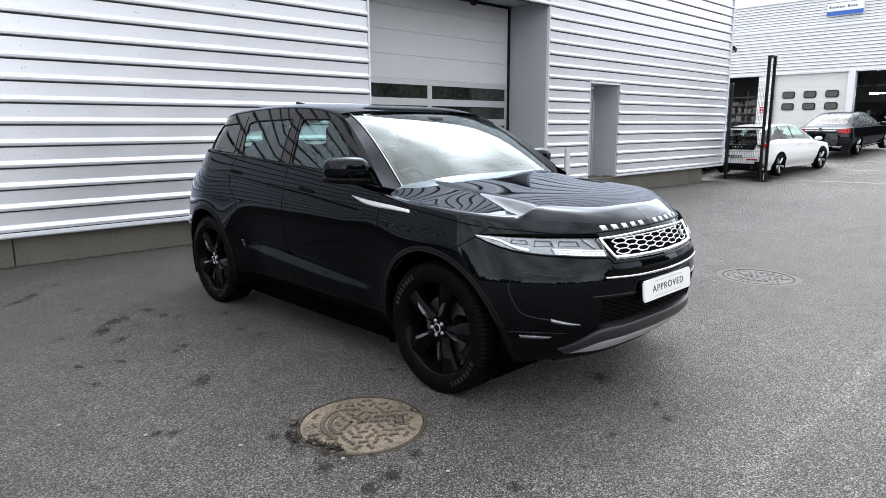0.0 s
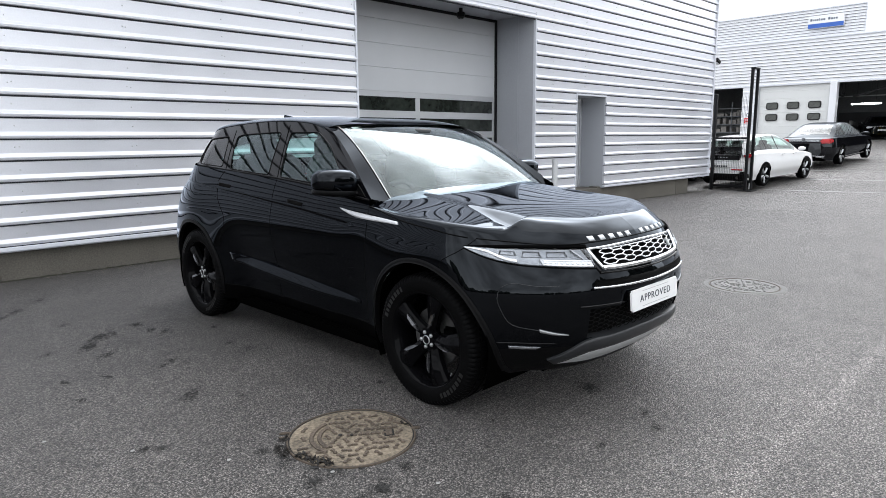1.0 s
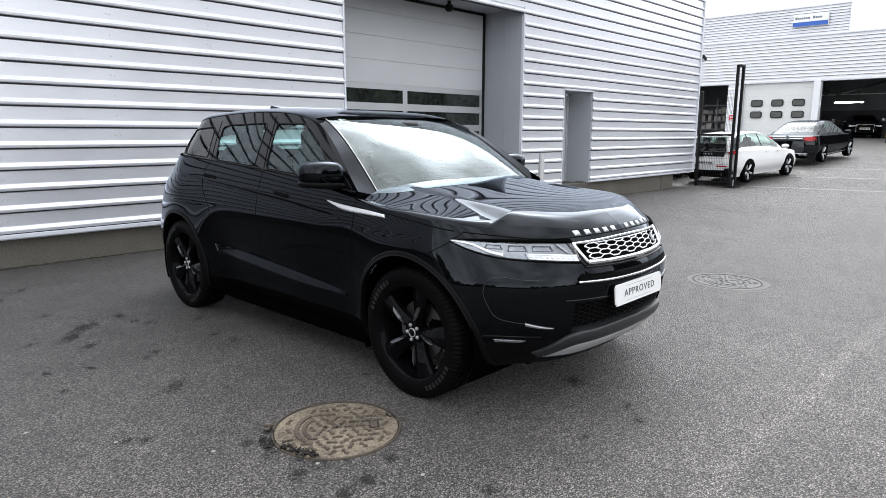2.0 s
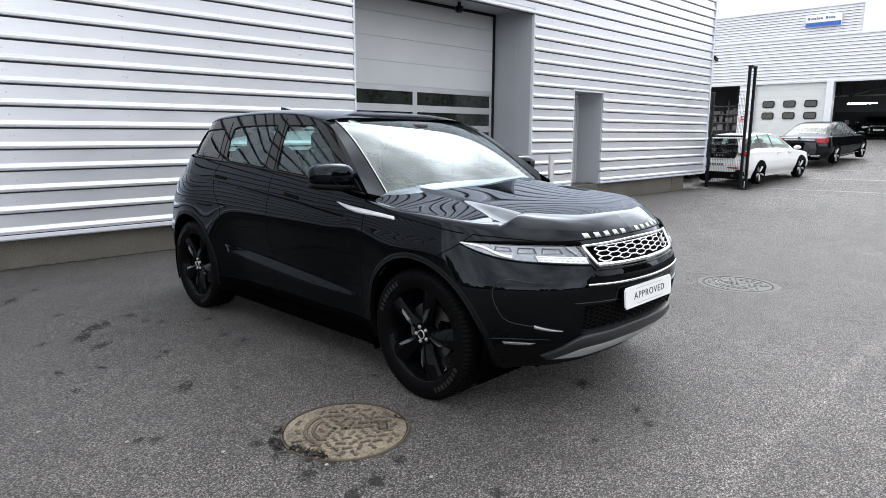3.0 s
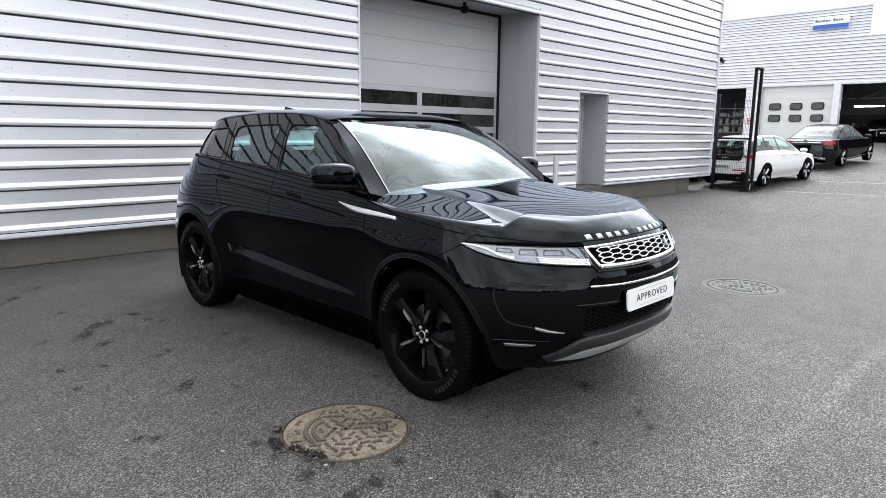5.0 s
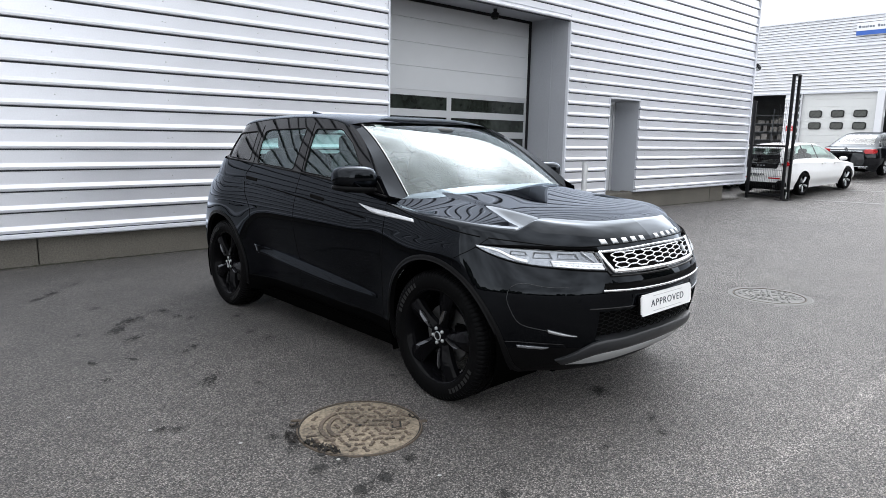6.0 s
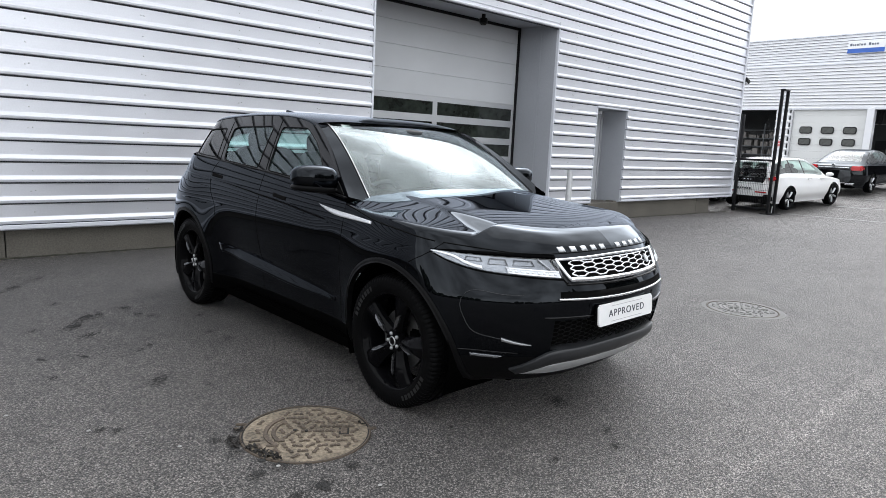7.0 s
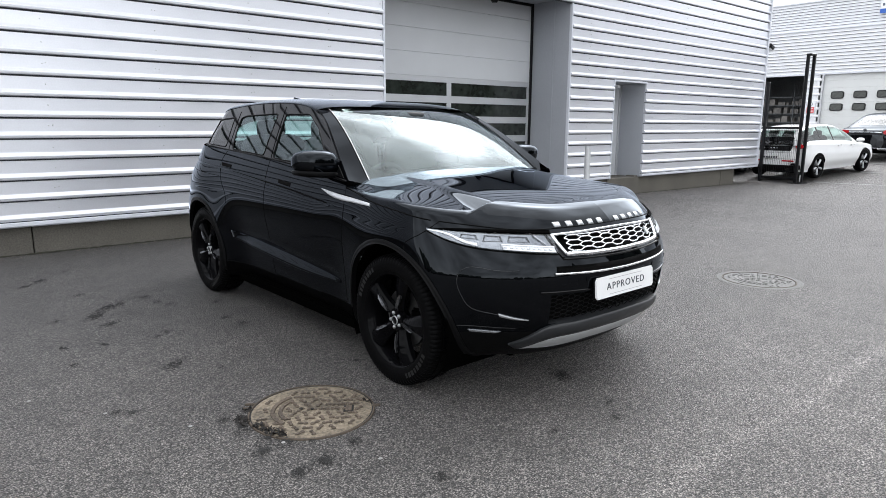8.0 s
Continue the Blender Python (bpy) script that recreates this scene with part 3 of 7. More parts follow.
corner_lamp()
yb = thing("safety_post", pose(38.0, 6.02, ground_z(38.0)), "yellow and black striped safety post", "bollard")
for k in range(4):
    part("band", cyl_bm(.09, k * .28, (k + 1) * .28, 16), M_YEL if k % 2 else M_BLACKSTEEL, yb)


# ---------------- the black car: surfaces ----------------
from mathutils.bvhtree import BVHTree



def car_paint(name, col, sheen, low, gain, power):
    """Dark lacquer: a near-black base under a clear gloss that strengthens towards grazing angles."""
    m = bpy.data.materials.new(name)
    m.use_nodes = True
    nt = m.node_tree
    nt.nodes.remove(nt.nodes["Principled BSDF"])
    df = nt.nodes.new("ShaderNodeBsdfDiffuse")
    fl = nt.nodes.new("ShaderNodeTexNoise")
    fl.inputs["Scale"].default_value = 900
    fc = nt.nodes.new("ShaderNodeMix")
    fc.data_type = 'RGBA'
    fc.inputs[6].default_value = (*[c * .5 for c in col], 1)
    fc.inputs[7].default_value = (*[c * 1.5 for c in col], 1)
    nt.links.new(fl.outputs[0], fc.inputs[0])
    nt.links.new(fc.outputs[2], df.inputs["Color"])
    gs = nt.nodes.new("ShaderNodeBsdfGlossy")
    gs.inputs["Roughness"].default_value = 0.012
    gs.inputs["Color"].default_value = (*sheen, 1)
    lw = nt.nodes.new("ShaderNodeLayerWeight")
    lw.inputs[0].default_value = 0.5
    po = nt.nodes.new("ShaderNodeMath")
    po.operation = 'POWER'
    po.inputs[1].default_value = power
    nt.links.new(lw.outputs["Facing"], po.inputs[0])
    ma = nt.nodes.new("ShaderNodeMath")
    ma.operation = 'MULTIPLY_ADD'
    ma.inputs[1].default_value, ma.inputs[2].default_value = gain, low
    nt.links.new(po.outputs[0], ma.inputs[0])
    ms = nt.nodes.new("ShaderNodeMixShader")
    nt.links.new(ma.outputs[0], ms.inputs[0])
    nt.links.new(df.outputs[0], ms.inputs[1])
    nt.links.new(gs.outputs[0], ms.inputs[2])
    nt.links.new(ms.outputs[0], nt.nodes["Material Output"].inputs[0])
    return m


M_PAINT = car_paint("black_car_paint", (0.0005, 0.0006, 0.0010), (0.84, 0.91, 1.0), 0.020, 1.3, 6.0)
M_GLOSSBLK = mat("gloss_black_trim", (0.0012, 0.0012, 0.0016), 0.03, 0.0, 0.1, 5, 100, spec=0.24)
M_PLAST = mat("black_plastic_trim", (0.0030, 0.0030, 0.0033), 0.45, 0, 0.2, 20, 300, 0.1, 700, spec=.08)
M_SEAM = mat("panel_gap_shadow", (0.0012, 0.0012, 0.0012), 0.9, 0, 0.1, spec=.1)
M_COWL = mat("matt_black_scuttle", (0.0010, 0.0010, 0.0011), 0.7, 0, 0.2, 20, 200, spec=.02)
M_PALE = mat("pale_lamp_lens", (0.62, 0.64, 0.67), 0.22, 0.2, 0.08, 40, 200)
M_CHROME = mat("satin_chrome", (0.72, 0.73, 0.75), 0.16, 1.0, 0.04, 6, 60)
M_SILVER = mat("satin_silver_paint", (0.42, 0.43, 0.44), 0.32, 0.7, 0.06, 6, 90)
M_ATLAS = mat("light_satin_vent", (0.78, 0.79, 0.81), 0.30, 0.5, 0.03, 6, 90)
M_BAR = mat("dark_satin_bar", (0.020, 0.021, 0.023), 0.38, 0, 0.1, 10, 200, spec=.4)
M_PILLAR = mat("gloss_black_pillar", (0.0010, 0.0010, 0.0016), 0.03, 0, 0.1, 10, 200, spec=.30)
M_EDGE = car_paint("black_glass_edge", (0.0010, 0.0010, 0.0013), (0.84, 0.91, 1.0), 0.006, 0.4, 7.0)
M_SKID = mat("grey_skid_plate", (0.42, 0.425, 0.43), 0.42, 0.35, 0.08, 8, 200, 0.05, 400)
M_TYRE = mat("tyre_rubber", (0.0032, 0.0032, 0.0034), 0.42, 0, 0.3, 20, 200, 0.15, 400, spec=.025)
M_RIM = mat("gloss_black_rim", (0.0025, 0.0025, 0.003), 0.05, 0, 0.1, 8, 100, spec=.06)
M_DISC = mat("brake_steel", (0.16, 0.16, 0.16), 0.4, 0.9, 0.2, 20, 80)
M_LINER = mat("wheel_arch_liner", (0.0012, 0.0012, 0.0012), 0.95, 0, 0.2, spec=.0)
M_CABIN = mat("dark_cabin_trim", (0.034, 0.036, 0.038), 0.7, 0, 0.25, 12, 200, 0.1, 300)
M_SEATS = mat("dark_grey_seat_cloth", (0.075, 0.080, 0.082), 0.8, 0, 0.25, 14, 300, 0.2, 500)
M_LINING = mat("pale_headlining", (0.42, 0.43, 0.42), 0.85, 0, 0.06, 14, 300)
M_SCREEN = glass("windscreen_glass", (0.80, 0.92, 0.89), 1.60, 0.0, (0.84, 0.93, 0.95))
M_WINDOW = glass("side_window_glass", (0.66, 0.86, 0.83), 1.62, 0.0, (0.76, 0.86, 0.88))
M_PRIVACY = glass("dark_rear_glass", (0.22, 0.25, 0.25), 1.6)
M_LENS = glass("headlamp_lens", (0.93, 0.95, 0.97), 1.5)
M_LAMPIN = mat("headlamp_reflector", (0.30, 0.31, 0.33), 0.20, 0.7, 0.4, 45, 160, 0.25, 90)
M_DRL = mat("unlit_light_guide", (0.80, 0.82, 0.85), 0.25, 0, 0.04, 30, 200)
# lighter grey puts the sky's highlight on the gloss black spokes into the colour
M_FACET = mat("polished_spoke_facet", (0.12, 0.123, 0.13), 0.16, 0.8, 0.1, 20, 200)
M_PLATE = mat("white_number_plate", (0.80, 0.80, 0.80), 0.35, 0, 0.03)
M_INK = mat("plate_lettering", (0.03, 0.035, 0.05), 0.5, 0, 0.05)
M_TAIL = mat("red_tail_lamp", (0.35, 0.01, 0.015), 0.15, 0, 0.1, coat=0.8)
M_STICK = mat("paper_sticker", (0.75, 0.76, 0.74), 0.6, 0, 0.05)
M_SWALL = mat("raised_sidewall_marking", (0.0038, 0.0038, 0.0038), 0.6, 0, 0.2)


def cubic(x, y):
    """Natural cubic spline through (x, y) as a function."""
    x, y = np.asarray(x, float), np.asarray(y, float)
    n = len(x)
    h = np.diff(x)
    A = np.zeros((n, n))
    r = np.zeros((n,) + y.shape[1:])
    A[0, 0] = A[-1, -1] = 1
    for i in range(1, n - 1):
        A[i, i - 1], A[i, i], A[i, i + 1] = h[i - 1], 2 * (h[i - 1] + h[i]), h[i]
        r[i] = 6 * ((y[i + 1] - y[i]) / h[i] - (y[i] - y[i - 1]) / h[i - 1])
    m2 = np.linalg.solve(A, r)

    def f(q):
        q = np.clip(np.asarray(q, float), x[0], x[-1])
        i = np.clip(np.searchsorted(x, q) - 1, 0, n - 2)
        a, b, hh = x[i + 1] - q, q - x[i], h[i]
        if y.ndim > 1:
            a, b, hh = a[..., None], b[..., None], hh[..., None]
        return (m2[i] * a ** 3 + m2[i + 1] * b ** 3) / (6 * hh) + (y[i] / hh - m2[i] * hh / 6) * a + (y[i + 1] / hh - m2[i + 1] * hh / 6) * b
    return f


def chord(p):
    p = np.asarray(p, float)
    return np.concatenate([[0], np.cumsum(np.linalg.norm(np.diff(p, axis=0), axis=1))])


def sstep(a, b, x):
    t = np.clip((x - a) / (b - a), 0, 1)
    return t * t * (3 - 2 * t)


# plan outline at waist level, rear centre to front centre (half)
PLAN = [(-3.475, 0), (-3.465, .30), (-3.42, .62), (-3.30, .82), (-3.08, .915), (-2.68, .952), (-2.2, .946), (-1.6, .938), (-1.0, .938),
        (-.4, .942), (0, .950), (.28, .928), (.47, .862), (.62, .745), (.75, .565), (.83, .34), (.862, 0)]
plan = cubic(chord(PLAN), PLAN)
PL = chord(PLAN)[-1]
side_off = cubic([.18, .24, .32, .42, .52, .62, .72, .80, .86, .92, .98, 1.04, 1.10, 1.16, 1.22, 1.28],
                 [.175, .115, .082, .066, .054, .036, .015, .003, .0005, .0030, .0095, .0195, .0335, .0515, .0735, .100])
front_off = cubic([.18, .24, .32, .40, .48, .56, .64, .70, .76, .82, .88, .93, .97, 1.0, 1.05],
                  [.30, .185, .095, .045, .020, .007, .001, .005, .023, .052, .088, .125, .168, .21, .30])
rear_off = cubic([.18, .30, .42, .58, .75, .95, 1.05, 1.12, 1.20, 1.28], [.20, .08, .02, .0, .018, .06, .105, .16, .225, .30])
belt = cubic([-3.5, -3.1, -2.78, -2.18, -1.52, -1.02, -.5, -.3], [1.27, 1.265, 1.25, 1.22, 1.187, 1.152, 1.10, 1.08])
shoulder = cubic([-3.5, -2.5, -1.3, 0, .9], [.05, .045, .02, 0, 0])


crease = cubic([-3.3, -2.72, -2.38, -2.02, -1.73, -1.45, -1.13, -.88, -.44], [1.15, 1.118, 1.092, 1.071, 1.050, 1.028, 1.005, .981, .944])


def off_at(x, z):
    w, wr = sstep(.17, .66, x), sstep(-2.62, -3.30, x)
    # round the wheels the side stays full and leans outwards down to the arch
    rear_, front_ = np.exp(-((x + 2.62) / .52) ** 4), np.exp(-((x - .12) / .52) ** 4)
    full = rear_ + front_
    so = side_off(z - shoulder(x))
    low_z = sstep(1.02, .78, z)
    so = so * (1 - .9 * full * low_z) - .115 * rear_ * np.clip(.90 - z, 0, .27) - (.115 + .06 * sstep(.05, .35, x)) * front_ * np.clip(.90 - z, 0, .33)
    o = (1 - w - wr) * so + w * front_off(z) + wr * rear_off(z)
    o = o - .022 * np.exp(-((x + 2.74) / .30) ** 2 - ((z - .93) / .17) ** 2) - .020 * np.exp(-((x - .04) / .29) ** 2 - ((z - .86) / .14) ** 2)
    # sharp shoulder crease: the door turns in under it
    zc = crease(x)
    o = o + .0075 * sstep(0, .010, zc - z) * np.exp(-np.clip(zc - z, 0, 1) / .055) * sstep(-3.15, -2.9, x) * sstep(-.55, -.85, x)
    # scoop low on the doors
    o = o + .014 * sstep(-2.2, -2.0, x) * sstep(-.5, -.75, x) * np.exp(-((z - (.53 - .06 * (x + 1.3))) / .045) ** 2)
    return o


hood_c = cubic([-.6, -.3, 0, .25, .42, .55, .66, .76, .82], [1.178, 1.143, 1.103, 1.0715, 1.0485, 1.026, .998, .957, .926])


def hood_z(x, y):
    ya = np.sqrt(np.asarray(y, float) ** 2 + 1e-6)
    k = 1 - .62 * sstep(.12, -.55, x)
    z = hood_c(x) - k * .030 * (ya / .86) ** 2.0
    # raised middle: its flank grows towards the nose
    g = sstep(-.08, .45, x)
    yc, w = .575 + .05 * g, .030 + .045 * g
    return z - (.003 + .031 * g) * sstep(-w, w, ya - yc) - .058 * sstep(.30, -.40, x) * (ya / .82) ** 3


def plan_at(s):
    p = plan(s)
    d = (plan(np.minimum(s + .004, PL)) - plan(np.maximum(s - .004, 0)))
    d = d / np.linalg.norm(d, axis=-1, keepdims=True)
    n = np.stack([d[..., 1], -d[..., 0]], -1)
    return p, n          # n points inward (towards the centre line)


def s_of_x(x):
    ss = np.linspace(PL * .25, PL * .80, 4000)
    return float(np.interp(x, plan(ss)[:, 0], ss))


def grid_mesh_data(P):
    """Vertices, faces and vertex normals of a grid of points P[i, j]."""
    ni, nj, _ = P.shape
    def slope(Q):
        h = np.maximum(np.linalg.norm(np.diff(Q, axis=0), axis=2, keepdims=True), 1e-9)
        e = np.diff(Q, axis=0) / h
        mid = (e[1:] * h[:-1] + e[:-1] * h[1:]) / (h[1:] + h[:-1])
        return np.concatenate([e[:1], mid, e[-1:]])
    du, dv = slope(P), slope(P.transpose(1, 0, 2)).transpose(1, 0, 2)
    N = np.cross(du, dv)
    N /= np.maximum(np.linalg.norm(N, axis=2, keepdims=True), 1e-9)
    idx = np.arange(ni * nj).reshape(ni, nj)
    F = np.stack([idx[:-1, :-1], idx[1:, :-1], idx[1:, 1:], idx[:-1, 1:]], -1).reshape(-1, 4)
    return P.reshape(-1, 3), F, N.reshape(-1, 3)


S_JOIN = s_of_x(-.45)
# rear three quarters: side up to the belt
sA = np.unique(np.concatenate([np.linspace(0, S_JOIN, 190), [s_of_x(-1.50), S_JOIN]]))
pA, nA = plan_at(sA)
rows = []
for (x, y), nn in zip(pA, nA):
    z = .22 + (belt(x) - .22) * np.linspace(0, 1, 150)
    o = off_at(np.full(150, x), z)
    rows.append(np.stack([x + nn[0] * o, np.maximum(y + nn[1] * o, 0), z], -1))
GA = np.array(rows)
# front: side, then rolling over into the bonnet
sB = np.linspace(S_JOIN, PL, 150)
pB, nB = plan_at(sB)
rows = []
for k, ((x, y), nn) in enumerate(zip(pB, nB)):
    w = float(sstep(.17, .66, x))
    xt = x if x < .25 else .25 + (.34 - .25) * float((sB[k] - s_of_x(.25)) / (PL - s_of_x(.25)))
    tgt = np.array([xt, 0.0])
    j = float(sstep(.05, -.45, x))
    gap, dz = .040 * (1 - w) + .14 * w, (.030 - .017 * j) * (1 - w) + .044 * w
    ze = float(hood_z(x, y)) - dz
    for _ in range(20):
        a_ = np.array([x, y]) + nn * float(off_at(x, ze))
        v = (tgt - a_) / np.linalg.norm(tgt - a_)
        q = a_ + v * gap
        ze = .5 * ze + .5 * (float(hood_z(q[0], q[1])) - dz)
    zs = np.linspace(.22, ze, 60)
    o = off_at(np.full(len(zs), x), zs)
    low_ = np.stack([x + nn[0] * o, y + nn[1] * o, zs], -1)
    ta = low_[-1] - low_[-2]
    ta = ta / np.linalg.norm(ta)
    q2 = q + v * .004
    B = np.array([q[0], q[1], float(hood_z(q[0], q[1]))])
    tb = np.array([q2[0], q2[1], float(hood_z(q2[0], q2[1]))]) - B
    tb = tb / np.linalg.norm(tb)
    A = low_[-1]
    m_ = np.linalg.norm(B - A) * 1.15
    tt = np.linspace(0, 1, 20)[1:, None]
    roll_ = (2 * tt ** 3 - 3 * tt ** 2 + 1) * A + (tt ** 3 - 2 * tt ** 2 + tt) * m_ * ta + (-2 * tt ** 3 + 3 * tt ** 2) * B + (tt ** 3 - tt ** 2) * m_ * tb
    ff = np.linspace(0, 1, 81)[1:, None]
    qq = q + (tgt - q) * ff
    flat_ = np.concatenate([qq, hood_z(qq[:, :1], qq[:, 1:])], 1)
    pts = np.concatenate([low_, roll_, flat_])
    pts[:, 1] = np.maximum(pts[:, 1], 0)
    rows.append(pts)
GB = np.array(rows)

ARCH = [(0.0, .365, .436), (-2.681, .365, .430)]


def snap_arch(V, F, side_only=.55):
    """Opens the wheel arches: faces inside go, border vertices slide onto the arch line."""
    keep = np.ones(len(F), bool)
    V = V.copy()
    for ax, az, r in ARCH:
        d = np.hypot(V[:, 0] - ax, V[:, 2] - az)
        ins = (d < r) & (V[:, 1] > side_only)
        allin = ins[F].all(1)
        keep &= ~allin
        edge = ins & np.isin(np.arange(len(V)), F[~allin].ravel())
        k = r / np.maximum(d[edge], 1e-6)
        V[edge, 0] = ax + (V[edge, 0] - ax) * k
        V[edge, 2] = az + (V[edge, 2] - az) * k
    return V, keep


car = thing("black_suv", None, "gloss black compact suv with silver grille and black wheels", "car")
CAR_M = pose(3.375, 1.914, 0, 0, 0, -89.25)


def add_skin(name, V, F, N, material, label="", mirror=True, thick=False):
    """One panel, both sides of the car as two parts."""
    used, inv = np.unique(F, return_inverse=True)
    F2 = inv.reshape(F.shape)
    for sgn in ((1, -1) if mirror else (-1,)):
        W = V[used] * np.array([1, sgn, 1])
        NN = N[used] * np.array([1, sgn, 1])
        FF = F2 if sgn > 0 else F2[:, ::-1]
        put(name, mesh_of(name, W, FF, material, True, NN), car, label)


VA, FA, NA = grid_mesh_data(GA)
VB, FB, NB = grid_mesh_data(GB)
# normals point outwards
for V_, N_ in ((VA, NA), (VB, NB)):
    flip = (N_ * (V_ - np.array([-1.2, 0, .6]))).sum(1) < 0
    if flip.mean() > .5:
        N_ *= -1
V0A, V0B = VA.copy(), VB.copy()
VA, kA = snap_arch(VA, FA)
VB, kB = snap_arch(VB, FB)
FA, FB = FA[kA], FB[kB]


def wind(V, F, N):
    a, b, c = V[F[:, 0]], V[F[:, 1]], V[F[:, 2]]
    g = np.cross(b - a, c - a)
    bad = (g * N[F[:, 0]]).sum(1) < 0
    F = F.copy()
    F[bad] = F[bad][:, ::-1]
    return F


FA, FB = wind(VA, FA, NA), wind(VB, FB, NB)
# grille and lower intake openings in the nose
cB = VB[FB].mean(1)
in_gr = (cB[:, 0] > .45) & (np.abs(cB[:, 1]) < .435 - .35 * np.clip(.90 - cB[:, 2], 0, .2)) & (cB[:, 2] > .792) & (cB[:, 2] < .885)
in_lo = (cB[:, 0] > .5) & (np.abs(cB[:, 1]) < .50) & (cB[:, 2] > .445) & (cB[:, 2] < .600)
FB_open = FB[~(in_gr | in_lo)]
bvh = BVHTree.FromPolygons([tuple(v) for v in np.concatenate([V0A, V0B, V0A * (1, -1, 1), V0B * (1, -1, 1)])],
                           [tuple(int(i) for i in f) for f in np.concatenate([
                               grid_mesh_data(GA)[1], grid_mesh_data(GB)[1] + len(V0A),
                               grid_mesh_data(GA)[1] + len(V0A) + len(V0B), grid_mesh_data(GB)[1] + 2 * len(V0A) + len(V0B)])])


def on_skin(p, way):
    """The point of the body surface met from p, going against 'way', and its outward normal."""
    way = Vector(way).normalized()
    hit = bvh.ray_cast(Vector(p) + way * 1.2, -way, 3.0)
    if hit[0] is None:
        hit = bvh.find_nearest(Vector(p))
    n = hit[1]
    if n.dot(way) < 0:
        n = -n
    return hit[0], n


# split into panels
cA = VA[FA].mean(1)
isq = cA[:, 0] < -2.22
isr = (cA[:, 0] >= -2.22) & (cA[:, 0] < -1.50)
isf = cA[:, 0] >= -1.50
low = cA[:, 2] < .34
for nm, msk in (("rear_quarter_panel", isq & ~low), ("rear_door", isr & ~low), ("front_door", isf & ~low), ("sill", low)):
    add_skin(nm, VA, FA[msk], NA, M_PAINT if nm != "sill" else M_COWL)
cB = VB[FB_open].mean(1)
lineZ = np.interp(cB[:, 0], [-.45, -.17, .1, .33, .5, .8], [1.068, 1.012, .984, .950, .926, .914])
hoodm = (cB[:, 2] > lineZ)
bump = ~hoodm & ((cB[:, 0] > .33) | ((cB[:, 0] > .16) & (cB[:, 2] > .8 + .67 * (cB[:, 0] - .16) - .4) & (cB[:, 0] > .33 - (.93 - cB[:, 2]) * 1.5)))
lowb = (cB[:, 2] < .40) & bump
for nm, msk in (("bonnet", hoodm), ("front_bumper", bump & ~lowb), ("front_wing", ~hoodm & ~bump), ("lower_bumper", lowb)):
    add_skin(nm, VB, FB_open[msk], NB, M_PLAST if nm == "lower_bumper" else M_PAINT)


def seam(pts, way, name="panel_gap", r=.0032, lift=-.0012, material=None, parent=None, both=True, closed=False, n=None):
    """A thin dark joint that follows the body along the given points (x, y, z)."""
    P = np.asarray(pts, float)
    c = chord(P)
    f = cubic(c, P) if len(P) > 2 else None
    m = n or max(4, int(c[-1] / .03))
    Q = f(np.linspace(0, c[-1], m)) if f else P[0] + (P[1] - P[0]) * np.linspace(0, 1, m)[:, None]
    for sgn in ((1, -1) if both else (1,)):
        S = np.array([1, sgn, 1])
        line = []
        for q in Q:
            loc, nn = on_skin(q * S, np.array(way) * S)
            line.append(np.array(loc + nn * lift))
        tube(name, line, r, material or M_SEAM, parent or car)


def tube(name, line, r, material, parent, label="", seg=6, caps=True, flat=1.0):
    """A round bar along a line of points."""
    L_ = np.asarray(line, float)
    T = np.gradient(L_, axis=0)
    T /= np.maximum(np.linalg.norm(T, axis=1, keepdims=True), 1e-9)
    vs = []
    for p, t in zip(L_, T):
        a = np.cross(t, (0, 0, 1) if abs(t[2]) < .9 else (1, 0, 0))
        a /= np.linalg.norm(a)
        b = np.cross(t, a)
        for k in range(seg):
            ang = 2 * math.pi * k / seg
            vs.append(p + r * (math.cos(ang) * a + flat * math.sin(ang) * b))
    fs = [(i * seg + k, i * seg + (k + 1) % seg, (i + 1) * seg + (k + 1) % seg, (i + 1) * seg + k) for i in range(len(L_) - 1) for k in range(seg)]
    if caps:
        fs += [tuple(range(seg))[::-1], tuple((len(L_) - 1) * seg + k for k in range(seg))]
    return put(name, mesh_of(name, vs, fs, material, True), parent, label)


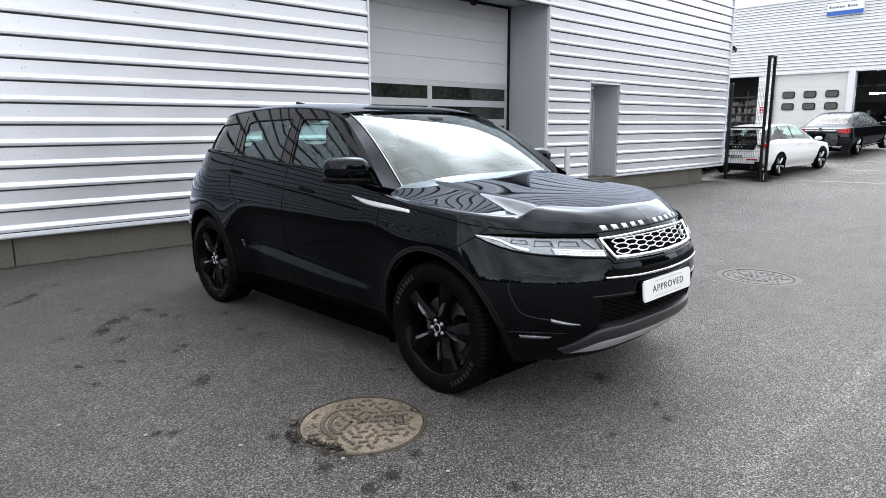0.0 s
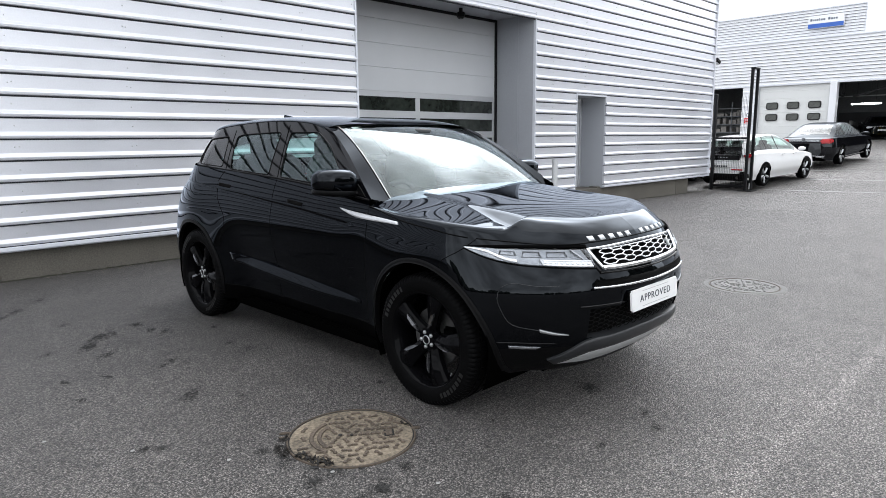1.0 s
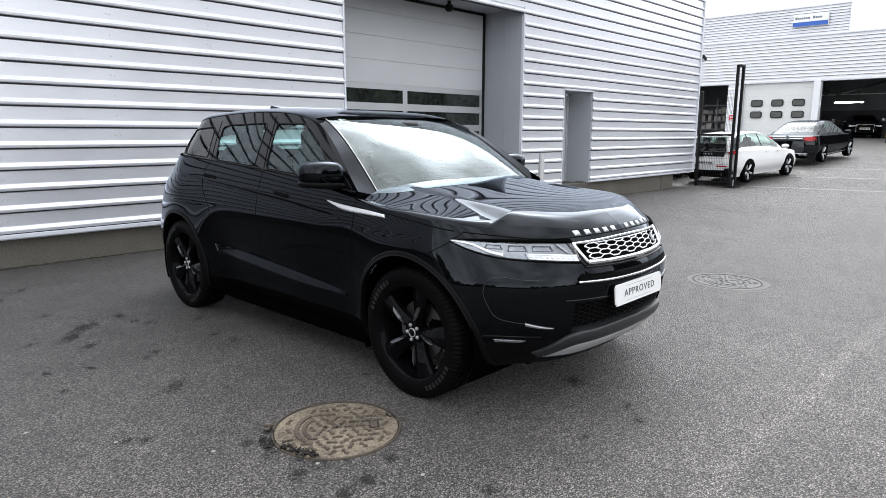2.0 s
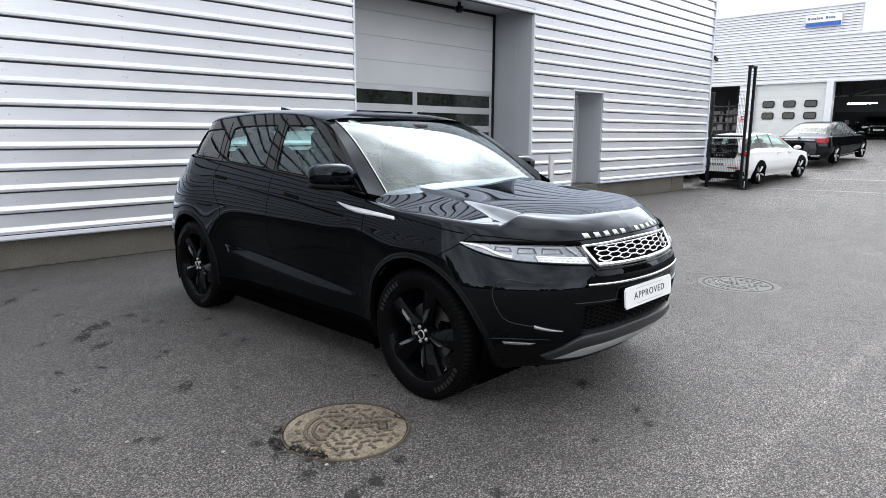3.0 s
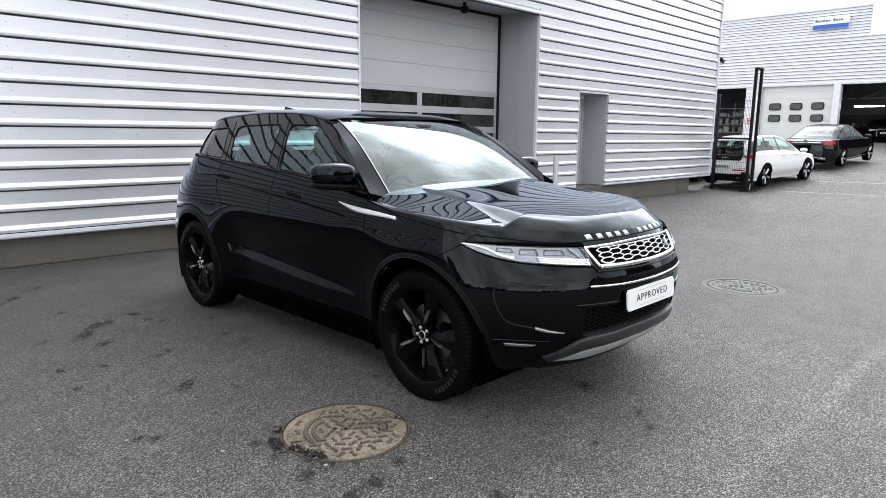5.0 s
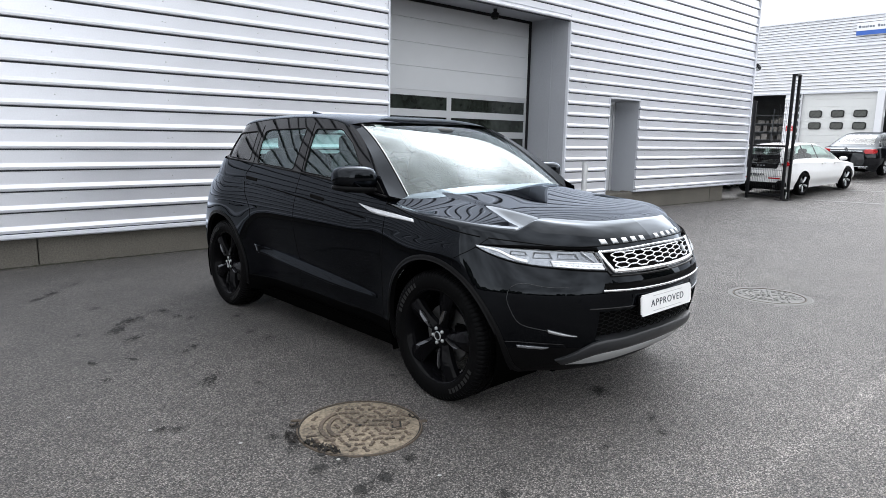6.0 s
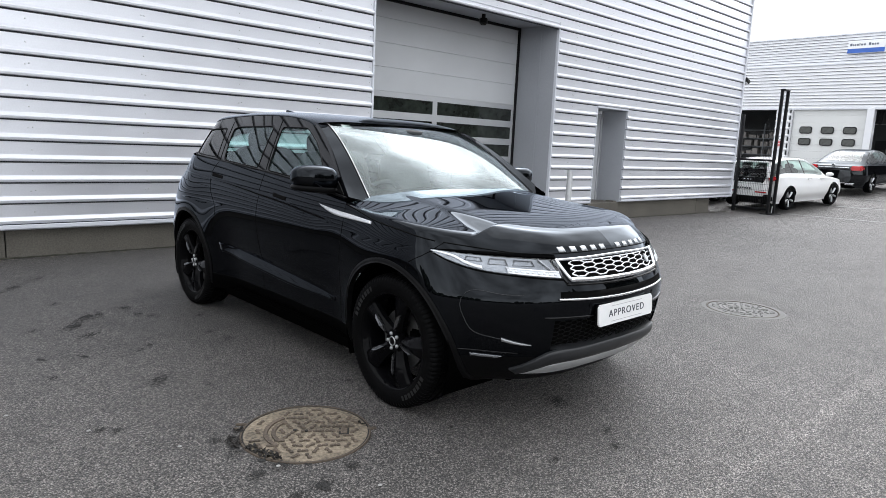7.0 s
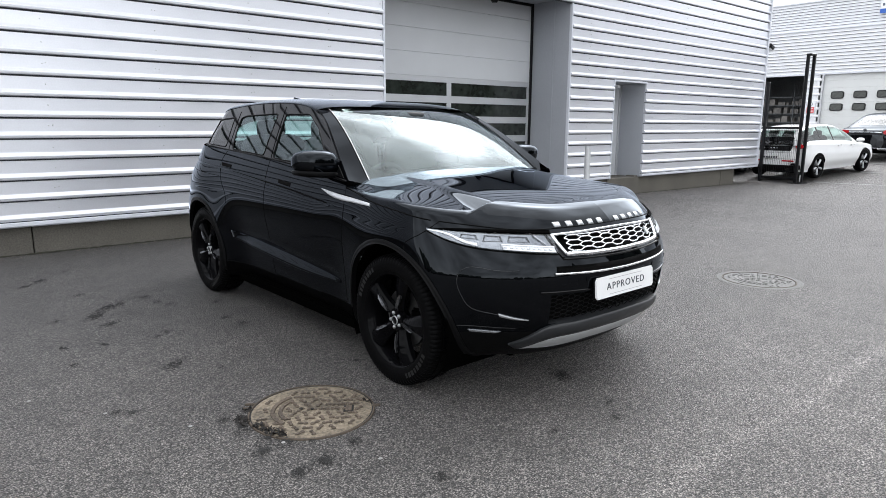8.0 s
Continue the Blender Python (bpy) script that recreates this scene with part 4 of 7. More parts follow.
def strip(name, top, bot, way, lift, material, nu=30, nv=5, depth=.012, label="", parent=None, both=True, bulge=0.0, lean=0.0):
    """A shaped patch between two edge lines, laid on the body with its own thickness."""
    top, bot = np.asarray(top, float), np.asarray(bot, float)

    def line(P, q):
        if len(P) > 2:
            return cubic(chord(P), P)(q * chord(P)[-1])
        return P[0] + (P[1] - P[0]) * q[:, None]
    u = np.linspace(0, 1, nu)
    A, B = line(top, u), line(bot, u)
    made = []
    for sgn in ((-1, 1) if both else (-1,)):
        S = np.array([1, -sgn, 1])
        G = np.zeros((nu, nv, 3))
        NN = np.zeros((nu, nv, 3))
        for i in range(nu):
            for j in range(nv):
                k = j / (nv - 1)
                loc, n = on_skin((A[i] * (1 - k) + B[i] * k) * S, np.array(way) * S)
                ex = lift + bulge * (4 * k * (1 - k)) * min(1, 6 * u[i], 6 * (1 - u[i])) + lean * k * min(1, 5 * u[i], 1.3 * (1 - u[i]) + .1)
                G[i, j] = loc + n * ex
                NN[i, j] = n
        V, F, N = grid_mesh_data(G)
        N = NN.reshape(-1, 3)
        F = wind(V, F, N)
        idx = np.arange(nu * nv).reshape(nu, nv)
        ring = np.concatenate([idx[:, 0], idx[-1, 1:], idx[-2::-1, -1], idx[0, -2:0:-1]])
        back = V[ring] - N[ring] * depth
        m = len(V)
        W = np.concatenate([V, back])
        sk = np.array([(ring[i], m + i, m + (i + 1) % len(ring), ring[(i + 1) % len(ring)]) for i in range(len(ring))])
        cen = V.mean(0)
        g = np.cross(W[sk[:, 1]] - W[sk[:, 0]], W[sk[:, 2]] - W[sk[:, 0]])
        badm = (g * (W[sk[:, 0]] - cen)).sum(1) < 0
        sk[badm] = sk[badm][:, ::-1]
        me = mesh_of(name, W, np.concatenate([F, sk]), material)
        me.polygons.foreach_set("use_smooth", [True] * len(F) + [False] * len(sk))
        made.append(put(name, me, parent or car, label))
    return made


SIDE = (0, -1, 0)
FRONT = (1, 0, 0)
DIAG = (.75, -.66, 0)
# panel gaps
seam([(-2.20, -.9, 1.215), (-2.27, -.9, 1.13), (-2.25, -.9, 1.0), (-2.16, -.9, .86), (-2.235, -.9, .70)], SIDE)
seam([(-1.47, -.9, 1.182), (-1.50, -.9, 1.0), (-1.52, -.9, .7), (-1.53, -.9, .35)], SIDE)
seam([(-.445, -.9, 1.09), (-.452, -.9, .93), (-.50, -.9, .66), (-.535, -.9, .36)], SIDE)
seam([(-.535, -.9, .345), (-1.3, -.9, .345), (-2.24, -.9, .345)], SIDE)
seam([(-.445, -.9, 1.066), (-.30, -.9, 1.038), (-.17, -.9, 1.012), (.1, -.9, .984), (.30, -.9, .955)], SIDE, r=.004)
seam([(.335, -.9, .948), (.25, -.9, .875), (.17, -.9, .815), (.20, -.9, .745)], SIDE)
seam([(.32, -.86, .952), (.45, -.70, .930), (.62, -.58, .913), (.72, -.4, .914), (.76, -.2, .917), (.77, 0, .918)], DIAG, r=.004)
seam([(-2.9, -.9, 1.06), (-2.6, -.9, 1.035), (-2.28, -.9, 1.02)], SIDE, r=.0022)


# ---------------- arches, liners, underbody ----------------
for ax, az, r in ARCH:
    ang = [radians(a) for a in np.linspace(196, -14, 15)]
    hi = [(ax + (r + .024) * math.cos(a), -.9, az + (r + .024) * math.sin(a)) for a in ang]
    lo = [(ax + (r - .004) * math.cos(a), -.9, az + (r - .004) * math.sin(a)) for a in ang]
    strip("arch_trim", hi, lo, SIDE, .005, M_PLAST, 60, 3, .03, "black wheel arch trim")
    for sgn in (1, -1):
        n = 30
        vs, fs = [], []
        for i in range(n + 1):
            a = radians(-25 + 230 * i / n)
            for y in (.90, .52):
                vs.append((ax + (r + .006) * math.cos(a), sgn * y, az + (r + .006) * math.sin(a)))
        fs = [(2 * i, 2 * i + 1, 2 * i + 3, 2 * i + 2) for i in range(n)] + [tuple(2 * i + 1 for i in range(n + 1))]
        put("wheel_arch_liner", mesh_of("wheel_arch_liner", vs, fs, M_LINER), car)
part("underbody", box_bm(-3.25, .40, -.60, .60, .165, .30, .03, 2), M_LINER, car)
part("underbody", box_bm(-2.22, -.45, -.86, .86, .175, .26, .02, 2), M_LINER, car)
part("undertray", box_bm(.30, .50, -.50, .50, .185, .30, .03, 2), M_LINER, car, "black plastic undertray behind the bumper")
part("engine_bay", box_bm(-.40, .60, -.50, .50, .30, .85, .05, 2), M_LINER, car)


# ---------------- wheels ----------------
def lathe(prof, seg, mod=None):
    vs, fs = [], []
    n = len(prof)
    for i in range(seg):
        a = 2 * math.pi * i / seg
        for j, (r, y) in enumerate(prof):
            rr = r - (mod(i, j) if mod else 0)
            vs.append((rr * math.cos(a), y, rr * math.sin(a)))
    for i in range(seg):
        k = (i + 1) % seg
        for j in range(n - 1):
            fs.append((i * n + j, i * n + j + 1, k * n + j + 1, k * n + j))
    return vs, fs


TY = [(.258, .098), (.275, .110), (.298, .1165), (.322, .1165), (.340, .1135), (.3535, .1075), (.3615, .0985), (.3665, .087), (.3685, .070), (.3685, .058), (.360, .056),
      (.360, .048), (.369, .046), (.370, .016), (.361, .014), (.361, -.0)]
TY = TY + [(r, -y) for r, y in TY[-2::-1]]
NT = len(TY)


def tread(i, j):
    jj = min(j, NT - 1 - j)
    if 4 <= jj <= 8:
        return .0055 if i % 3 == 0 else 0
    if jj in (12, 13) and i % 8 == 2:
        return .007
    return 0


vs, fs = lathe(TY, 264, tread)
tyre_me = mesh_of("tyre", vs, fs, M_TYRE, False)
tyre_me.polygons.foreach_set("use_smooth", [not 4 <= k % (NT - 1) <= NT - 6 for k in range(len(fs))])
RK = 1.15
vs, fs = lathe([(r * RK, y) for r, y in [(.205, .09), (.222, .098), (.236, .10), (.238, .094), (.222, .080), (.212, .06), (.206, -.06), (.226, -.085), (.2385, -.0935),
                (.2405, -.1005), (.237, -.1045), (.228, -.1035), (.223, -.096), (.217, -.082), (.208, -.06), (.200, .06), (.205, .09)]], 96)
rim_me = mesh_of("rim", vs, fs, M_RIM, True)


def spoke_mesh():
    """One twisted, two-faceted spoke from the hub to the rim along +x, facing -y."""
    nr, vs, fs = 12, [], []
    for i in range(nr):
        t = i / (nr - 1)
        r = .045 + t * .214
        w = .030 + .026 * t + .012 * t * t
        yf = -.068 - .010 * math.sin(t * math.pi) - .026 * t
        tw = -.016 * math.sin(t * math.pi * .9)
        ridge = .020 * (1 - .55 * t)
        prof = [(-w, yf + .045), (-w, yf + .014), (-w * .80, yf + .004), (tw - .004, yf - ridge * .45), (tw + .010, yf - ridge * .40),
                (w * .62, yf + .010), (w * .92, yf + .020), (w, yf + .045)]
        for z, y in prof:
            vs.append((r, y, z))
    m = 8
    for i in range(nr - 1):
        for k in range(m):
            fs.append((i * m + k, i * m + (k + 1) % m, (i + 1) * m + (k + 1) % m, (i + 1) * m + k))
    fs += [tuple(range(m)), tuple((nr - 1) * m + k for k in range(m))[::-1]]
    me = mesh_of("spoke", vs, fs, M_RIM, False)
    return me


spoke_me = spoke_mesh()
FC = [(.070, -.0995, -.005), (.100, -.1035, -.026), (.150, -.1085, -.041), (.178, -.1080, -.040), (.160, -.1130, -.024), (.110, -.1095, -.010)]
facet_me = mesh_of("spoke_facet", FC + [(x, y + .012, z) for x, y, z in FC], [tuple(range(6)), tuple(range(11, 5, -1))] + [(i, 6 + i, 6 + (i + 1) % 6, (i + 1) % 6) for i in range(6)], M_FACET)
bm = cyl_bm(.066, -.02, .02, 40, .008)
bmesh.ops.rotate(bm, verts=bm.verts, matrix=Matrix.Rotation(radians(90), 3, 'X'))
hub_me = bpy.data.meshes.new("hub")
bm.to_mesh(hub_me)
bm.free()
hub_me.materials.append(M_RIM)
vs, fs = lathe([(.0005, -.010), (.022, -.010), (.0265, -.007), (.027, 0)], 32)
cap_me = mesh_of("centre_cap", vs, fs, M_GLOSSBLK, True)
vs, fs = lathe([(.021, -.0102), (.0225, -.0125), (.0255, -.0105), (.0262, -.006)], 32)
capring_me = mesh_of("cap_ring", vs, fs, M_SILVER, True)
vs, fs = lathe([(.0005, -.014), (.0085, -.013), (.0105, -.009), (.011, 0)], 12)
nut_me = mesh_of("wheel_nut", vs, fs, M_SILVER, True)
vs, fs = lathe([(.05, -.012), (.165, -.012), (.165, .012), (.05, .012)], 48)
disc_me = mesh_of("brake_disc", vs, fs, M_DISC, False)


def sidewall_marks(wheel):
    """Raised blocks on the sidewall, two groups of unreadable maker's marking."""
    for a0 in (292, 118):
        bm = bmesh.new()
        for k in range(8):
            a = radians(a0 + k * 5.6)
            b = bmesh.new()
            bmesh.ops.create_cube(b, size=1)
            for v in b.verts:
                v.co = Vector((.309 + v.co.x * .026, -.1165 + v.co.y * .004, v.co.z * (.020 if k % 3 else .014)))
            bmesh.ops.rotate(b, verts=b.verts, matrix=Matrix.Rotation(-a, 3, 'Y'))
            tm = bpy.data.meshes.new("tmp")
            b.to_mesh(tm)
            b.free()
            bm.from_mesh(tm)
            bpy.data.meshes.remove(tm)
        part("sidewall_marking", bm, M_SWALL, wheel)


def wheel(x, y, spin, steer=0.0):
    m = pose(x, y, .362, 0, 0, (0 if y < 0 else 180) + steer) @ pose(0, 0, 0, 0, spin, 0)
    w = put("wheel", rim_me, car, "gloss black five-spoke alloy wheel", m)
    put("tyre", tyre_me, w, "black road tyre with moulded tread")
    for k in range(5):
        put("spoke", spoke_me, w, m=pose(0, 0, 0, 0, 72 * k, 0))
        put("spoke_facet", facet_me, w, "spoke facet greyed for the sky's reflection", m=pose(0, 0, 0, 0, 72 * k, 0))
        put("wheel_nut", nut_me, w, m=pose(.042 * math.cos(radians(72 * k + 36)), -.078, .042 * math.sin(radians(72 * k + 36))))
    put("hub", hub_me, w, m=pose(0, -.062, 0))
    put("centre_cap", cap_me, w, m=pose(0, -.080, 0))
    put("cap_ring", capring_me, w, m=pose(0, -.081, 0))
    put("brake_disc", disc_me, w, m=pose(0, .0, 0))
    part("brake_caliper", box_bm(.07, .17, -.035, .05, -.07, .07, .015, 2), M_LINER, w)
    sidewall_marks(w)


for yy in (-.815, .815):
    wheel(0.0, yy, -5)
    wheel(-2.681, yy, 6)


# ---------------- greenhouse ----------------
PSX, PSY = plan(np.linspace(PL * .1, PL * .8, 1500)).T


def y_side(x, z):
    x = np.asarray(x, float)
    b = belt(x)
    s = np.interp(x, PSX, PSY)
    d = z - b
    back = sstep(-1.7, -2.9, x)
    return s - off_at(x, b) - .004 - .030 * back - (.50 + .10 * back) * d - .20 * d * d


TOP = [(-.44, 1.092), (-.58, 1.176), (-.75, 1.287), (-.92, 1.391), (-1.06, 1.468), (-1.18, 1.516), (-1.32, 1.548), (-1.6, 1.574), (-2.0, 1.578), (-2.4, 1.562),
       (-2.75, 1.530), (-3.00, 1.498)]
rail = cubic([-p[0] for p in TOP], [p[1] for p in TOP])
REAR = [(-3.02, 1.40), (-3.035, 1.262)]


def dense(poly, step=.03, closed=True):
    out = []
    n = len(poly)
    for i in range(n if closed else n - 1):
        a, b = np.array(poly[i]), np.array(poly[(i + 1) % n])
        m = max(1, int(np.linalg.norm(b - a) / step))
        for k in range(m):
            out.append(tuple(a + (b - a) * k / m))
    return out


def soften(poly, r):
    """Rounds the corners of a polygon."""
    out = []
    n = len(poly)
    for i in range(n):
        p, a, b = (np.array(poly[k % n], float) for k in (i, i - 1, i + 1))
        ra = min(r, np.linalg.norm(a - p) * .45)
        rb = min(r, np.linalg.norm(b - p) * .45)
        q0, q1 = p + (a - p) / np.linalg.norm(a - p) * ra, p + (b - p) / np.linalg.norm(b - p) * rb
        for t in (0, .25, .5, .75, 1):
            out.append(tuple((1 - t) ** 2 * q0 + 2 * t * (1 - t) * p + t * t * q1))
    return out


up = [(-x, float(rail(x))) for x in np.linspace(.44, 3.0, 60)]
down = [(x, float(belt(x))) for x in np.linspace(-3.035, -.44, 60)]
OUTER = up + dense(REAR, .03, False) + down
W_F = soften([(-.74, 1.150), (-1.455, float(belt(-1.455)) + .012), (-1.545, 1.495), (-1.22, 1.493), (-1.02, 1.40), (-.80, 1.235)], .03)
W_R = soften([(-1.60, float(belt(-1.6)) + .012), (-2.165, float(belt(-2.165)) + .012), (-2.235, 1.36), (-2.285, 1.470), (-2.20, 1.487), (-1.665, 1.500)], .03)
W_Q = soften([(-2.30, float(belt(-2.3)) + .018), (-2.755, float(belt(-2.755)) + .014), (-2.845, 1.36), (-2.815, 1.452), (-2.42, 1.476)], .03)


def side_normal(x, z):
    e = .004
    dx = (y_side(x + e, z) - y_side(x - e, z)) / (2 * e)
    dz = (y_side(x, z + e) - y_side(x, z - e)) / (2 * e)
    n = np.array([-dx, 1.0, -dz])
    return n / np.linalg.norm(n)


from mathutils.geometry import tessellate_polygon


def side_sheet(name, polys, material, inset=0.0, label=""):
    rings = [[Vector((p[0], p[1], 0)) for p in q] for q in polys]
    flat = [p for q in polys for p in q]
    bm = bmesh.new()
    bv = [bm.verts.new((p[0], p[1], 0)) for p in flat]
    for t in tessellate_polygon(rings):
        try:
            bm.faces.new([bv[i] for i in t])
        except ValueError:
            pass
    for _ in range(7):
        long_ = [e for e in bm.edges if e.calc_length() > .055]
        if not long_:
            break
        bmesh.ops.subdivide_edges(bm, edges=long_, cuts=1)
        bmesh.ops.triangulate(bm, faces=[f for f in bm.faces if len(f.verts) > 3])
    bm.verts.index_update()
    flat = [(v.co.x, v.co.y) for v in bm.verts]
    tris = [[v.index for v in f.verts] for f in bm.faces]
    bm.free()
    V = np.array([(p[0], float(y_side(p[0], p[1])), p[1]) for p in flat])
    N = np.array([side_normal(p[0], p[1]) for p in flat])
    V = V - N * inset
    F = wind(V, np.array(tris), N)
    for sgn in (1, -1):
        S = np.array([1, sgn, 1])
        put(name, mesh_of(name, V * S, F if sgn > 0 else F[:, ::-1], material, True, N * S), car, label)


side_sheet("side_window_frame", [OUTER, dense(W_F)[::-1], dense(W_R)[::-1], dense(W_Q)[::-1]], M_GLOSSBLK, 0, "gloss black window surround and pillars")
side_sheet("front_side_window", [dense(W_F)], M_WINDOW, .005, "clear side window glass")
side_sheet("rear_side_window", [dense(W_R)], M_WINDOW, .005, "tinted side window glass")
side_sheet("quarter_window", [dense(W_Q)], M_PRIVACY, .005, "dark quarter window glass")
for W in (W_F, W_R, W_Q):
    for sgn in (1, -1):
        D = dense(W, .02)
        line = [np.array((p[0], sgn * float(y_side(p[0], p[1]) - .001), p[1])) for p in D + [D[0]]]
        tube("window_seal", line, .005, M_PLAST, car, caps=False)
# shut line between the doors in the pillar, belt trim
for sgn in (1, -1):
    tube("panel_gap", [np.array((x, sgn * float(y_side(x, z)), z)) for x, z in zip(np.linspace(-1.475, -1.60, 16), np.linspace(1.185, 1.545, 16))], .0035, M_SEAM, car)
    tube("panel_gap", [np.array((x, sgn * float(y_side(x, z)), z)) for x, z in zip(np.linspace(-2.225, -2.36, 16), np.linspace(1.222, 1.52, 16))], .0035, M_SEAM, car)
    tube("belt_trim", [np.array((x, sgn * float(y_side(x, belt(x)) + .004), float(belt(x)) + .003)) for x in np.linspace(-.46, -2.86, 70)], .007, M_PLAST, car)

# roof
roof_c = cubic([1.0, 1.2, 1.5, 1.9, 2.4, 2.75, 3.08], [1.530, 1.575, 1.604, 1.620, 1.615, 1.596, 1.556])
nu, nv = 70, 81
G = np.zeros((nu, nv, 3))
for i in range(nu):
    for j in range(nv):
        v = math.sin(math.pi / 2 * (-1 + 2 * j / (nv - 1)))
        xf = -1.055 - .105 * v * v
        x = xf + (-3.0 - .06 * (1 - v * v) - xf) * i / (nu - 1)
        yr = float(y_side(x, rail(-x))) + .003
        zr = float(rail(-x))
        zc = float(roof_c(-x))
        G[i, j] = (x, yr * v, zr + (zc - zr) * max(0, 1 - abs(v) ** 4.2) ** .57)
V, F, N = grid_mesh_data(G)
if N[:, 2].mean() < 0:
    N = -N
put("roof", mesh_of("roof", V, wind(V, F, N), M_PAINT, True, N), car)
put("headlining", mesh_of("headlining", V * (1, .965, 1) - (0, 0, .03), wind(V, F, -N), M_LINING, True), car, "pale grey cloth headlining")
ROOFG = G


# shark fin aerial
def fin_bm():
    bm = bmesh.new()
    rows_ = []
    for t in np.linspace(0, 1, 10):
        x = -2.545 - .205 * t
        h = .014 + .062 * (t ** .75)
        w = .030 * math.sin(math.pi * (0.12 + .70 * t)) + .006
        z0 = float(roof_c(-x)) - .01
        rows_.append([bm.verts.new((x, y * w, z0 + k * (h + .01))) for y, k in ((-1, 0), (-.8, .5), (-.25, .95), (.25, .95), (.8, .5), (1, 0))])
    for a, b in zip(rows_, rows_[1:]):
        for k in range(5):
            bm.faces.new((a[k], a[k + 1], b[k + 1], b[k]))
    bm.faces.new(rows_[0])
    bm.faces.new(rows_[-1][::-1])
    bmesh.ops.recalc_face_normals(bm, faces=bm.faces)
    return bm


part("aerial_fin", fin_bm(), M_PAINT, car, "black shark-fin aerial")

# windscreen
nu, nv = 24, 41
G = np.zeros((nu, nv, 3))


def screen_at(u, v):
    """A place on the bowed windscreen; u from foot to head, v across."""
    b = np.array([-.285 - .125 * v * v, .765 * v, 1.098 - .026 * v ** 4])
    t = np.array([-1.070 - .075 * v * v, .605 * v, 1.540 - .010 * v * v])
    e = abs(v) ** 3
    return b + (t - b) * u + np.array([.45, 0, .89]) * 4 * u * (1 - u) * (.034 * (.6 + .8 * u) * e + .060 * (1 - e))


for i in range(nu):
    for j in range(nv):
        G[i, j] = screen_at(i / (nu - 1), -1 + 2 * j / (nv - 1))
V, F, N = grid_mesh_data(G)
if N[:, 2].mean() < 0:
    N = -N
put("windscreen", mesh_of("windscreen", V, wind(V, F, N), M_SCREEN, True, N), car, "clear raked windscreen")
WSG = G
# black printed border round the glass, its inner corners rounded
ring = np.zeros((161, 5, 3))
for k in range(161):
    a = 2 * math.pi * k / 160
    c, sn = math.cos(a), math.sin(a)
    m_ = max(abs(c), abs(sn))
    ov, ou = c / m_, sn / m_
    q = (abs(c) ** 9 + abs(sn) ** 9) ** (-1 / 9)
    iv, iu = .955 * c * q, (.93 if sn > 0 else .80) * sn * q
    for j in range(5):
        f = j / 4
        v, u = ov + (iv - ov) * f, .5 + .5 * (ou + (iu - ou) * f)
        ring[k, j] = screen_at(u, v) - np.array([.45, 0, .89]) * .005
V2, F2, N2 = grid_mesh_data(ring)
put("screen_border", mesh_of("screen_border", V2, wind(V2, F2, N2 * (1 if N2[:, 2].mean() > 0 else -1)), M_PLAST, True), car, "black printed border of the windscreen")
for sgn in (1, -1):
    edge = G[:, -1 if sgn > 0 else 0]
    xs = np.interp(np.linspace(0, 1, nu), [0, 1], [.445 if sgn < 0 else .53, 1.185])
    outer = np.array([(-x, sgn * float(y_side(-x, rail(x))), float(rail(x))) for x in xs])
    ridge = outer + np.array([0, -sgn * .45, .89]) * (.034 * np.sin(np.linspace(.35, math.pi - .5, nu)))[:, None]
    for A_, B_, mt in ((edge, ridge, M_EDGE), (ridge, outer, M_PILLAR)):
        P = np.stack([A_ + (B_ - A_) * f for f in np.linspace(0, 1, 5)], 1)
        V2, F2, N2 = grid_mesh_data(P)
        if (N2 @ np.array([.3, sgn * .5, .6])).mean() < 0:
            N2 = -N2
        put("windscreen_pillar", mesh_of("windscreen_pillar", V2, wind(V2, F2, N2), mt, True, N2), car, "gloss black windscreen pillar")
    # near side: silver strip paints the pale reflection along the glass edge; far side black
    tube("screen_trim", [p + np.array([.2, sgn * .1, .4]) * .01 for p in edge], .003, M_SILVER if sgn < 0 else M_PLAST, car)

# tailgate: from the roof's rear edge to the body's rear
n = 41
tg = np.zeros((8, n, 3))
sq = np.linspace(0, 1, (n + 1) // 2)
half = []
srear = np.interp(-3.03, plan(np.linspace(0, PL * .3, 900))[:, 0], np.linspace(0, PL * .3, 900))
for q in sq:
    p, nn = plan_at(np.array(q * srear))
    z = float(belt(p[0]))
    o = float(off_at(p[0], z))
    half.append((p[0] + nn[0] * o, max(0, p[1] + nn[1] * o), z))
half = np.array(half)
bot = np.concatenate([half[:0:-1] * (1, -1, 1), half])
top = ROOFG[-1]
top = cubic(np.linspace(0, 1, len(top)), top)(np.linspace(0, 1, n))
for k in range(8):
    f = k / 7
    tg[k] = top * (1 - f) + bot * f + np.array([-.015, 0, .01]) * 4 * f * (1 - f)
V2, F2, N2 = grid_mesh_data(tg)
if N2[:, 0].mean() > 0:
    N2 = -N2
F2 = wind(V2, F2, N2)
row_, col_ = np.divmod(np.arange(7 * (n - 1)), n - 1)
pane = (row_ >= 1) & (row_ <= 6) & (col_ >= 4) & (col_ < n - 5)
for nm, msk, mt, lb in (("tailgate", ~pane, M_GLOSSBLK, ""), ("rear_window", pane, M_WINDOW, "tinted rear window glass")):
    put(nm, mesh_of(nm, V2, F2[msk], mt, True, N2), car, lb)
part("rear_spoiler", box_bm(-3.12, -3.0, -.46, .46, 1.530, 1.552, .009, 2), M_PAINT, car)

